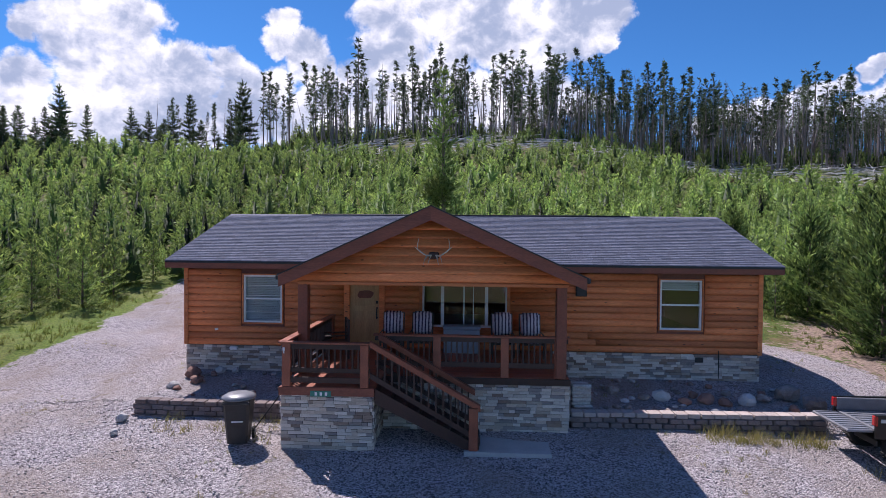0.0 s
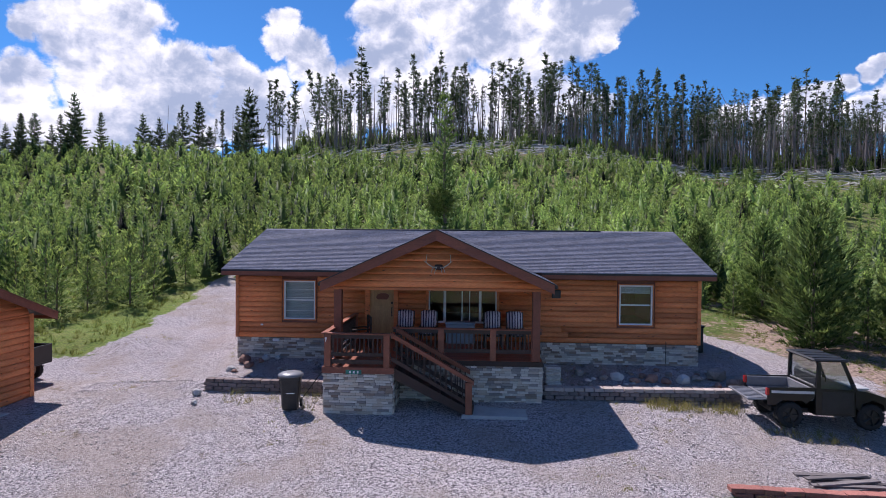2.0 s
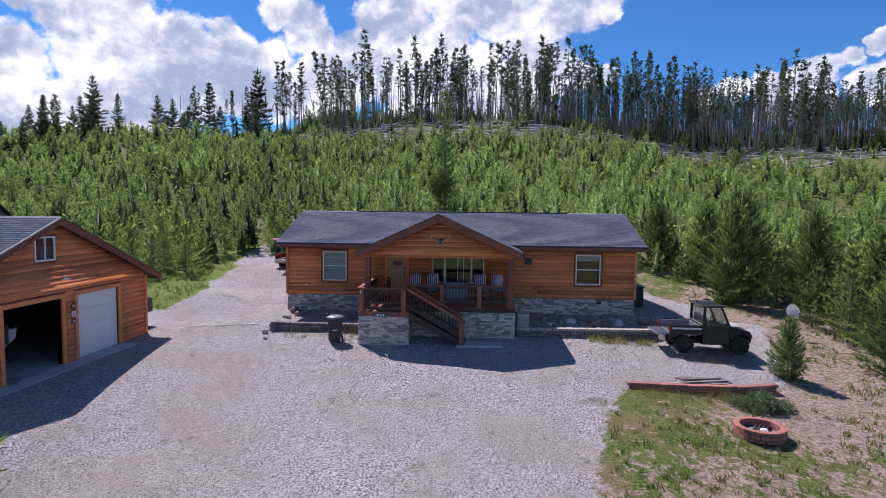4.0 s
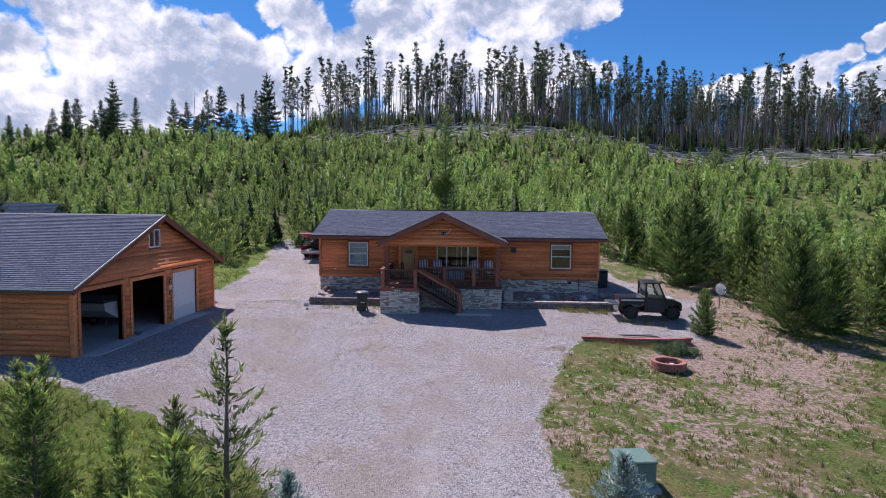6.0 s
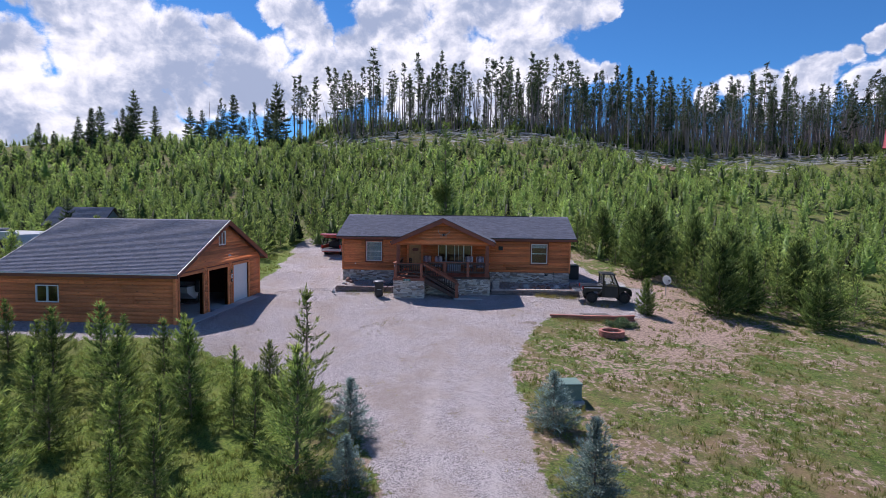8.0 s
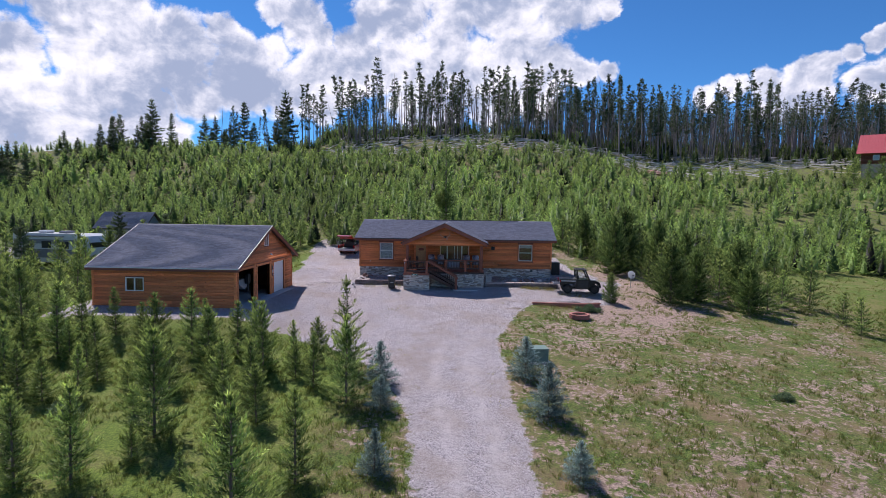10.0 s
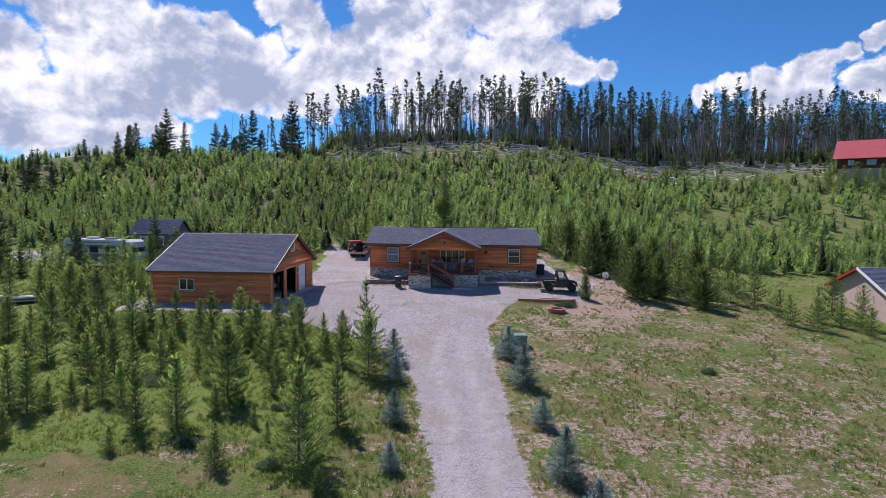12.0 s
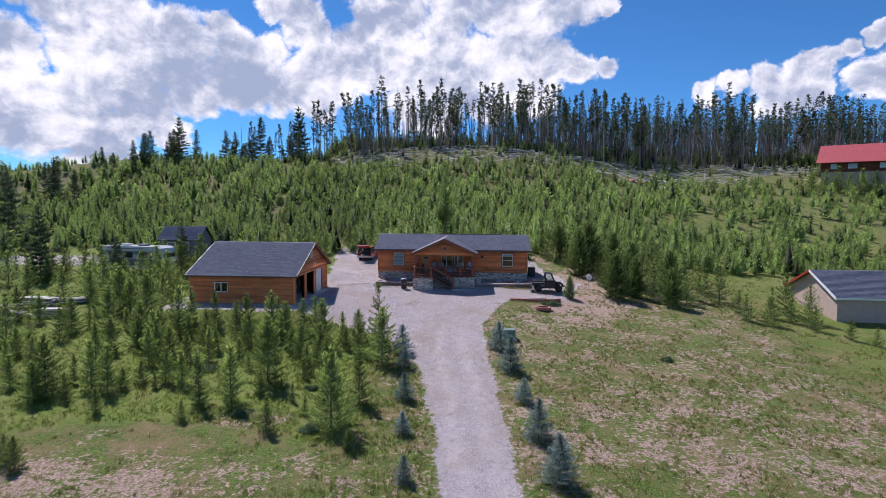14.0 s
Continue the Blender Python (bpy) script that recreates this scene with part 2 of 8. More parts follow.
def foliage(name, dark, light, fresh, through_=0.35, vary=0.22):
    """Needles: colour from tuft to tuft, paler for the year's new growth and for painted sunlight, light passing
    through.
    """
    m = bpy.data.materials.new(name)
    m.use_nodes = True
    n, l = m.node_tree.nodes, m.node_tree.links
    b = n["Principled BSDF"]
    geo = n.new("ShaderNodeNewGeometry")
    mix = n.new("ShaderNodeMix")
    mix.data_type = "RGBA"
    l.new(geo.outputs["Random Per Island"], mix.inputs["Factor"])
    mix.inputs["A"].default_value, mix.inputs["B"].default_value = (*dark, 1), (*light, 1)
    at = n.new("ShaderNodeAttribute")
    at.attribute_name = "fresh"
    mx = n.new("ShaderNodeMix")
    mx.data_type = "RGBA"
    l.new(at.outputs["Fac"], mx.inputs["Factor"])
    l.new(mix.outputs["Result"], mx.inputs["A"])
    mx.inputs["B"].default_value = (*fresh, 1)
    hsv = n.new("ShaderNodeHueSaturation")
    val = n.new("ShaderNodeMapRange")
    val.inputs["To Min"].default_value, val.inputs["To Max"].default_value = 1 - vary, 1 + vary
    l.new(n.new("ShaderNodeObjectInfo").outputs["Random"], val.inputs["Value"])
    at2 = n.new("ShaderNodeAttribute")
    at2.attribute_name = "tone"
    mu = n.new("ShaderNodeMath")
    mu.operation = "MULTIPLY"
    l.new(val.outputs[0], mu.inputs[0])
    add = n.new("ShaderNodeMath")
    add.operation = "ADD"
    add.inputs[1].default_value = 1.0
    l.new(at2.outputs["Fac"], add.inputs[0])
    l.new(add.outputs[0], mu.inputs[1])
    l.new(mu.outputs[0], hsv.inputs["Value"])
    l.new(mx.outputs["Result"], hsv.inputs["Color"])
    l.new(hsv.outputs[0], b.inputs["Base Color"])
    b.inputs["Roughness"].default_value = 0.6
    b.inputs["Specular IOR Level"].default_value = 0.25
    tr = n.new("ShaderNodeBsdfTranslucent")
    l.new(hsv.outputs[0], tr.inputs["Color"])
    ms = n.new("ShaderNodeMixShader")
    ms.inputs[0].default_value = through_
    l.new(b.outputs[0], ms.inputs[1])
    l.new(tr.outputs[0], ms.inputs[2])
    l.new(ms.outputs[0], n["Material Output"].inputs["Surface"])
    return m


PINE = foliage("pine_needles", (0.038, 0.070, 0.022), (0.205, 0.305, 0.080), (0.60, 0.68, 0.175), 0.40, 0.30)
WOODS = foliage("woods_needles", (0.054, 0.079, 0.041), (0.145, 0.185, 0.095), (0.13, 0.17, 0.08), 0.36)
SPRUCE = foliage("blue_spruce_needles", (0.105, 0.165, 0.150), (0.25, 0.345, 0.31), (0.42, 0.52, 0.47), 0.30)
BUSHGREEN = foliage("dense_pine_needles", (0.024, 0.048, 0.016), (0.115, 0.185, 0.050), (0.36, 0.46, 0.12), 0.32)
JUNIPER = foliage("juniper_needles", (0.055, 0.095, 0.050), (0.16, 0.235, 0.115), (0.27, 0.36, 0.17), 0.3)
GRASS = foliage("grass_blades", (0.075, 0.118, 0.023), (0.225, 0.295, 0.060), (0.42, 0.345, 0.135), 0.45)

# ---- building helpers ----
def thing(name, label, category, at=(0, 0, 0), turn=0.0, group="", kind=""):
    ob = new(name)
    ob.empty_display_size = 0.2
    ob.matrix_basis = pose(*at, 0, 0, turn)
    return tagged(ob, label, category, group, kind)


def part(name, bm, material, parent=None, label="", at=None):
    me = bpy.data.meshes.new(name)
    bm.to_mesh(me)
    bm.free()
    me.materials.append(material)
    ob = new(name, me)
    if parent is not None:
        ob.parent = parent
    if at is not None:
        ob.matrix_basis = at
    return tagged(ob, label)


def fill(name, verts, faces, material, parent=None, attrs=(), label="", smooth=False):
    """A mesh object from numpy arrays: verts (n, 3), faces (m, 3 or 4)."""
    me = bpy.data.meshes.new(name)
    v = np.asarray(verts, dtype=np.float32)
    f = np.asarray(faces, dtype=np.int32)
    k = f.shape[1]
    me.vertices.add(len(v))
    me.vertices.foreach_set("co", v.ravel())
    me.loops.add(f.size)
    me.loops.foreach_set("vertex_index", f.ravel())
    me.polygons.add(len(f))
    me.polygons.foreach_set("loop_start", np.arange(0, f.size, k, dtype=np.int32))
    if smooth:
        me.polygons.foreach_set("use_smooth", np.ones(len(f), dtype=bool))
    me.update(calc_edges=True)
    for key, values in attrs:
        me.attributes.new(key, "FLOAT", "POINT").data.foreach_set("value", np.asarray(values, dtype=np.float32))
    me.materials.append(material)
    ob = new(name, me)
    if parent is not None:
        ob.parent = parent
    return tagged(ob, label)


def box(bm, x0, x1, y0, y1, z0, z1, bevel=0.0):
    vs = [bm.verts.new((x, y, z)) for z in (z0, z1) for y in (y0, y1) for x in (x0, x1)]
    fs = [bm.faces.new([vs[i] for i in q]) for q in ((0, 2, 3, 1), (4, 5, 7, 6), (0, 1, 5, 4), (2, 6, 7, 3), (0, 4, 6, 2), (1, 3, 7, 5))]
    if bevel:
        es = list({e for f in fs for e in f.edges})
        bmesh.ops.bevel(bm, geom=es, offset=bevel, segments=1, affect="EDGES")
    return bm


def boxes(*rows, bevel=0.0):
    bm = bmesh.new()
    for r in rows:
        box(bm, *r, bevel=bevel)
    return bm


def rod(bm, p0, p1, r0, r1=None, seg=8, cap=True):
    p0, p1 = Vector(p0), Vector(p1)
    r1 = r0 if r1 is None else r1
    q = (p1 - p0).to_track_quat("Z", "Y")
    rings = []
    for p, r in ((p0, r0), (p1, r1)):
        rings.append([bm.verts.new(p + q @ Vector((r * math.cos(a), r * math.sin(a), 0))) for a in (2 * math.pi * i / seg for i in range(seg))])
    for i in range(seg):
        bm.faces.new((rings[0][i], rings[0][(i + 1) % seg], rings[1][(i + 1) % seg], rings[1][i]))
    if cap:
        bm.faces.new(rings[0][::-1])
        bm.faces.new(rings[1])
    return bm


def tube(points, radius, seg=6):
    bm = bmesh.new()
    n = len(points) - 1
    for i in range(n):
        r0 = radius[0] + (radius[1] - radius[0]) * i / n
        r1 = radius[0] + (radius[1] - radius[0]) * (i + 1) / n
        rod(bm, points[i], points[i + 1], r0, r1, seg)
    return bm


def prism(bm, poly, axis, a0, a1):
    """A polygon in the plane square to axis ('x': (y, z), 'y': (x, z), 'z': (x, y)), pulled from a0 to a1."""
    def at(u, v, a):
        return {"x": (a, u, v), "y": (u, a, v), "z": (u, v, a)}[axis]
    lo = [bm.verts.new(at(u, v, a0)) for u, v in poly]
    hi = [bm.verts.new(at(u, v, a1)) for u, v in poly]
    bm.faces.new(lo)
    bm.faces.new(hi[::-1])
    for i in range(len(poly)):
        j = (i + 1) % len(poly)
        bm.faces.new((lo[j], lo[i], hi[i], hi[j]))
    bmesh.ops.recalc_face_normals(bm, faces=bm.faces[:])
    return bm


# ---- the lie of the land ----
def smooth(a, b, v):
    t = np.clip((v - a) / (b - a), 0, 1)
    return t * t * (3 - 2 * t)


def land(x, y):
    """The ground's height. The yard falls gently to the south; behind the house a wooded hill climbs to a crest."""
    x, y = np.asarray(x, float), np.asarray(y, float)
    z = 0.45 + 0.1 * np.clip(y, -46, 3) - 0.03 * np.clip(x - 5, 0, 60) - 0.012 * np.clip(-x - 26, 0, 60)
    z = z + 0.02 * np.clip(-46 - y, 0, 200)
    # level pad round the garage and across the yard between the buildings
    pad = smooth(-8, -12.5, x) * smooth(-27, -23, x) * smooth(-21, -15.5, y) * smooth(3, -1, y)
    z = z * (1 - pad) + 0.06 * pad
    # the terrace behind the low walls at the front of the house
    ter = smooth(-2.72, -2.62, y) * smooth(11.5, 8.6, x) * smooth(-8.6, -7.9, x) * smooth(12, 8, y)
    z = z * (1 - ter) + (0.42 + 0.2 * smooth(-2.4, 0, y)) * ter
    yy = y + 0.0
    mid = np.interp(yy, [6, 14, 40, 64, 99, 118, 140, 200, 400], [0, 0.9, 5.2, 11.7, 22.5, 26.0, 27.0, 17, -20])
    right = np.interp(yy, [6, 14, 40, 64, 89, 104, 137, 160, 230, 400], [0, 0.5, 4.2, 9.4, 15.2, 19.0, 25.5, 27.0, 18, -20])
    left = np.interp(yy, [6, 14, 40, 57, 79, 92, 130, 200, 400], [0, 0.9, 5.0, 10.0, 19.2, 20.6, 15, 0, -25])
    wr, wl_ = smooth(15, 55, x), smooth(-32, -66, x)
    h = mid * (1 - wr) * (1 - wl_) + right * wr + left * wl_
    h = h * (1 - 0.38 * smooth(-75, -170, x))
    z = z + h
    z = z + 0.9 * np.sin(x * 0.061 + 1.3) * np.sin(y * 0.083) * smooth(20, 60, y)
    return z


def land1(x, y):
    return float(land(x, y))


def gravel_mask(x, y):
    """1 on the gravel yard and drive, 0 off it."""
    x, y = np.asarray(x, float), np.asarray(y, float)
    wob = 0.22 * np.sin(y * 0.9 + 1.0) + 0.16 * np.sin(y * 2.3 + x)
    # the drive to the south
    lft = np.interp(y, [-60, -40, -33, -25, -22, -19, -16.5, -14, 2, 12, 30], [4.3, 1.2, 0.3, -1.3, -2.6, -5.2, -9.5, -14, -24, -24, -24]) + wob * 0.5
    rgt = np.interp(y, [-60, -40, -33, -25, -20, -16, -12, -9, -8, -7.4, -5.5, 0], [7.6, 4.7, 4.2, 3.7, 3.3, 3.2, 4.2, 5.4, 5.9, 11.3, 12.2, 14]) + wob * 0.4
    m = smooth(-0.55, 0.55, x - lft) * smooth(-0.55, 0.55, rgt - x) * smooth(-90, -85, y) * smooth(1.0, 0.2, y)
    # round the house
    sidel = smooth(-15.2, -14.2, x + 0.16 * (y - 4) + wob) * smooth(-7.8, -8.4, x) * smooth(-1, 0, y) * smooth(22, 17, y)
    sider = smooth(13.4, 12.6, x + 0.25 * (y - 0) * (y > 0) + wob) * smooth(7.8, 8.4, x) * smooth(-4, -2, y) * smooth(16, 12, y)
    terr = smooth(-8.6, -8, x) * smooth(8.8, 8.4, x) * smooth(-3.2, -2.9, y) * smooth(1, 0.5, y)
    lot = 0.9 * smooth(-66, -62, x) * smooth(-43, -46, x) * smooth(7, 9, y + wob) * smooth(15, 13.5, y)
    gar = smooth(-26, -24, x) * smooth(-9, -10, x) * smooth(-17.6, -16.6, y + wob) * smooth(1.5, 0.2, y - 0.1 * wob)
    return np.clip(np.maximum.reduce([m, sidel, sider, terr, gar, lot]), 0, 1)


def axis_steps(fine, mid, far):
    """Grid lines: close together in the yard, wider to the horizon."""
    out_ = []
    for a, b, s in (*fine, *mid, *far):
        out_ += list(np.arange(a, b, s))
    return np.array(sorted(set(np.round(out_, 3))))


gx = axis_steps([(-28, 24, 0.45)], [(-90, -28, 1.6), (24, 110, 1.6)], [(-400, -90, 14), (110, 420, 14), (-3000, -400, 260), (420, 3001, 260)])
gy = axis_steps([(-46, 10, 0.5), (-3.2, -2.6, 0.07)], [(-90, -46, 2), (10, 140, 1.6)], [(-400, -90, 16), (140, 420, 10), (-3000, -400, 260), (420, 3001, 260)])
GX, GY = np.meshgrid(gx, gy)
GZ = land(GX, GY) + 0.02 * np.sin(GX * 1.7 + 0.4 * GY) * np.sin(GY * 1.3)
nx, ny = len(gx), len(gy)
idx = np.arange(nx * ny).reshape(ny, nx)
quads = np.stack([idx[:-1, :-1], idx[:-1, 1:], idx[1:, 1:], idx[1:, :-1]], -1).reshape(-1, 4)


def ground_material():
    m = bpy.data.materials.new("yard_ground")
    m.use_nodes = True
    n, l = m.node_tree.nodes, m.node_tree.links
    b = n["Principled BSDF"]
    tc = n.new("ShaderNodeTexCoord")

    def noise_(scale, detail=4, rough=0.55):
        t = n.new("ShaderNodeTexNoise")
        t.inputs["Scale"].default_value, t.inputs["Detail"].default_value, t.inputs["Roughness"].default_value = scale, detail, rough
        l.new(tc.outputs["Object"], t.inputs["Vector"])
        return t.outputs["Fac"]

    def step(v, a, c):
        r = n.new("ShaderNodeMapRange")
        r.interpolation_type = "SMOOTHSTEP"
        r.inputs["From Min"].default_value, r.inputs["From Max"].default_value = a, c
        l.new(v, r.inputs["Value"])
        return r.outputs[0]

    def mix(f, a, c):
        x = n.new("ShaderNodeMix")
        x.data_type = "RGBA"
        l.new(f, x.inputs["Factor"])
        for key, val in (("A", a), ("B", c)):
            if isinstance(val, tuple):
                x.inputs[key].default_value = (*val, 1)
            else:
                l.new(val, x.inputs[key])
        return x.outputs["Result"]

    def calc(op, a, c):
        x = n.new("ShaderNodeMath")
        x.operation = op
        for i, v in enumerate((a, c)):
            if isinstance(v, (int, float)):
                x.inputs[i].default_value = v
            else:
                l.new(v, x.inputs[i])
        return x.outputs[0]

    # gravel: stones of mixed grey, lavender and tan
    vor = n.new("ShaderNodeTexVoronoi")
    vor.inputs["Scale"].default_value = 33
    l.new(tc.outputs["Object"], vor.inputs["Vector"])
    sepc = n.new("ShaderNodeSeparateColor")
    l.new(vor.outputs["Color"], sepc.inputs[0])
    stones = mix(sepc.outputs[0], (0.085, 0.076, 0.088), (0.74, 0.665, 0.69))
    stones = mix(step(sepc.outputs[1], 0.75, 0.95), stones, (0.66, 0.62, 0.62))
    stones = mix(calc("MULTIPLY", step(noise_(0.35, 6, 0.65), 0.42, 0.64), 0.62), stones, (0.40, 0.325, 0.28))
    # wheel tracks, worn paler
    track = n.new("ShaderNodeAttribute")
    track.attribute_name = "track"
    worn = calc("MULTIPLY", track.outputs["Fac"], step(noise_(1.6, 6, 0.7), 0.30, 0.62))
    stones = mix(calc("MULTIPLY", worn, 0.62), stones, (0.66, 0.60, 0.59))
    # soil and turf
    soil = mix(step(noise_(9, 6, 0.72), 0.34, 0.66), (0.14, 0.098, 0.084), (0.53, 0.388, 0.322))
    turf = mix(step(noise_(13, 6, 0.7), 0.36, 0.66), (0.034, 0.058, 0.012), (0.175, 0.235, 0.050))
    turf = mix(calc("MULTIPLY", step(noise_(1.7, 6, 0.7), 0.50, 0.62), 0.6), turf, (0.042, 0.076, 0.015))
    dry = mix(step(noise_(17, 6, 0.72), 0.36, 0.66), (0.095, 0.072, 0.036), (0.31, 0.235, 0.12))
    turf = mix(calc("MULTIPLY", step(noise_(0.8, 7, 0.72), 0.45, 0.62), 0.60), turf, dry)
    rusty = calc("MULTIPLY", step(noise_(0.38, 8, 0.74), 0.48, 0.62), 0.42)
    turf = mix(rusty, turf, mix(noise_(20, 5, 0.7), (0.15, 0.080, 0.055), (0.42, 0.25, 0.185)))
    lush = n.new("ShaderNodeAttribute")
    lush.attribute_name = "lush"
    turf = mix(calc("MULTIPLY", step(lush.outputs["Fac"], 0.2, 0.9), 0.55), turf, mix(step(noise_(11, 6, 0.7), 0.34, 0.66), (0.05, 0.10, 0.014), (0.25, 0.33, 0.055)))
    patch = calc("SUBTRACT", calc("ADD", calc("MULTIPLY", noise_(0.5, 5, 0.6), 0.6), noise_(3.6, 6, 0.68)), calc("MULTIPLY", lush.outputs["Fac"], 0.22))
    earth = mix(calc("MULTIPLY", step(patch, 0.83, 0.90), 0.92), turf, soil)
    wood = n.new("ShaderNodeAttribute")
    wood.attribute_name = "woodland"
    litter = mix(noise_(6, 6, 0.7), (0.07, 0.062, 0.035), (0.20, 0.165, 0.11))
    earth = mix(wood.outputs["Fac"], earth, mix(step(noise_(0.8, 5), 0.38, 0.52), litter, turf))
    gr = n.new("ShaderNodeAttribute")
    gr.attribute_name = "gravel"
    edge = calc("ADD", gr.outputs["Fac"], calc("MULTIPLY", calc("SUBTRACT", noise_(3.4, 5, 0.65), 0.5), 1.5))
    mask = step(edge, 0.38, 0.66)
    weeds = step(calc("ADD", noise_(0.9, 6, 0.7), calc("MULTIPLY", noise_(9, 3), 0.25)), 0.74, 0.82)
    stones = mix(calc("MULTIPLY", weeds, 0.6), stones, dry)
    l.new(mix(mask, earth, stones), b.inputs["Base Color"])
    b.inputs["Roughness"].default_value = 0.95
    b.inputs["Specular IOR Level"].default_value = 0.2
    hgt = calc("ADD", calc("MULTIPLY", calc("SUBTRACT", 0.6, vor.outputs["Distance"]), mask), calc("MULTIPLY", noise_(26, 5, 0.75), 1.0))
    bp = n.new("ShaderNodeBump")
    bp.inputs["Strength"].default_value, bp.inputs["Distance"].default_value = 1.0, 0.05
    l.new(hgt, bp.inputs["Height"])
    l.new(bp.outputs[0], b.inputs["Normal"])
    return m


gm = gravel_mask(GX, GY)
woodland = smooth(15, 22, GY) * (0.72 + 0.28 * smooth(88, 100, GY))
lf_ = np.interp(GY, [-60, -40, -33, -25, -22, -19], [4.3, 1.2, 0.3, -1.3, -2.6, -5.2])
rg_ = np.interp(GY, [-60, -40, -33, -25, -20, -16], [7.6, 4.7, 4.2, 3.7, 3.3, 3.2])
off_ = GX - 0.5 * (np.maximum(lf_, rg_ - 5.0) + rg_) + 0.15 * np.sin(GY * 0.5)
track = (np.exp(-((np.abs(off_) - 0.85) / 0.32) ** 2) * smooth(-14, -20, GY))
bare = 0.8 * smooth(1.2, 0.7, np.hypot((GX + 13.5) / 9.5, (GY + 37.6) / 3.9)) + 1.2 * smooth(1.2, 0.6, np.hypot((GX + 9.5) / 3, (GY + 33.4) / 1.2)) + 0.9 * smooth(1.1, 0.7, np.hypot((GX - 13) / 5, (GY + 8) / 4))
bare = bare + 0.9 * smooth(1.15, 0.7, np.hypot((GX - 15.5) / 3.2, (GY - 3) / 8)) + 0.22 * smooth(1.3, 0.6, np.hypot((GX - 16) / 11, (GY + 33) / 5)) + 0.35 * smooth(1.2, 0.6, np.hypot((GX - 10) / 4.5, (GY + 13) / 4))
lush = smooth(-2, -6, GX) * smooth(-44, -34, GY) * (1 - woodland) + smooth(24, 32, GX) * 0.6
ground = fill("ground", np.stack([GX, GY, GZ], -1).reshape(-1, 3), quads, ground_material(), smooth=True,
              attrs=(("gravel", gm.ravel()), ("woodland", woodland.ravel()), ("track", track.ravel()), ("lush", np.clip(lush - 0.9 * bare, -1.6, 1).ravel())))
tagged(ground, "gravel yard with patchy grass meadow rising to a wooded hill", "ground", kind="structure")

# ---- trees ----
def blades(c, d, length, width, rng, flat_=0.6):
    """Slender triangles from c along d, each turned at random about its own way."""
    n = len(c)
    d = d / np.linalg.norm(d, axis=1, keepdims=True)
    r = rng.normal(size=(n, 3)) * flat_ + np.array([0, 0, 1.0]) * (1 - 0.5 * flat_)
    s = np.cross(d, r)
    s /= np.linalg.norm(s, axis=1, keepdims=True) + 1e-9
    w = (np.asarray(width) * np.ones(n))[:, None] * 0.5
    le = (np.asarray(length) * np.ones(n))[:, None]
    v = np.stack([c - s * w, c + s * w, c + d * le], 1)
    return v.reshape(-1, 3), np.arange(n * 3).reshape(n, 3)


def stem(points, radii, seg=6):
    """A tapered round stem through points, as triangles."""
    points = np.asarray(points, float)
    k = len(points)
    a = np.linspace(0, 2 * np.pi, seg, endpoint=False)
    ring = np.stack([np.cos(a), np.sin(a), np.zeros(seg)], 1)
    v = (points[:, None, :] + ring[None] * np.asarray(radii)[:, None, None]).reshape(-1, 3)
    f = []
    for i in range(k - 1):
        for j in range(seg):
            p, q = i * seg + j, i * seg + (j + 1) % seg
            f += [(p, q, q + seg), (p, q + seg, p + seg)]
    return v, np.array(f)


def limb_fan(rng, h, spread, spacing, arms, lift=(0.25, 0.9), bare=0.05, power=0.8, gap=0.0):
    """Limbs of a young conifer: base points, ways and lengths, whorl by whorl."""
    base, way, size, rel = [], [], [], []
    z = bare * h
    while z < 0.97 * h:
        t = z / h
        reach = spread * h * (1 - t) ** power * min(1.0, 0.78 + 1.5 * t) + 0.03
        k = rng.integers(arms[0], arms[1] + 1)
        a0 = rng.uniform(0, 6.28)
        for i in range(k):
            if rng.random() < gap:
                continue
            a = a0 + 6.283 * i / k + rng.normal(0, 0.25)
            up = lift[0] + (lift[1] - lift[0]) * t + rng.normal(0, 0.12)
            L = reach * rng.uniform(0.62, 1.22)
            base.append((0, 0, z + rng.normal(0, 0.02)))
            way.append((math.cos(a), math.sin(a), up))
            size.append(L)
            rel.append(t)
        z += spacing * rng.uniform(0.75, 1.25)
    way = np.array(way)
    way /= np.linalg.norm(way, axis=1, keepdims=True)
    return np.array(base), way, np.array(size), np.array(rel)


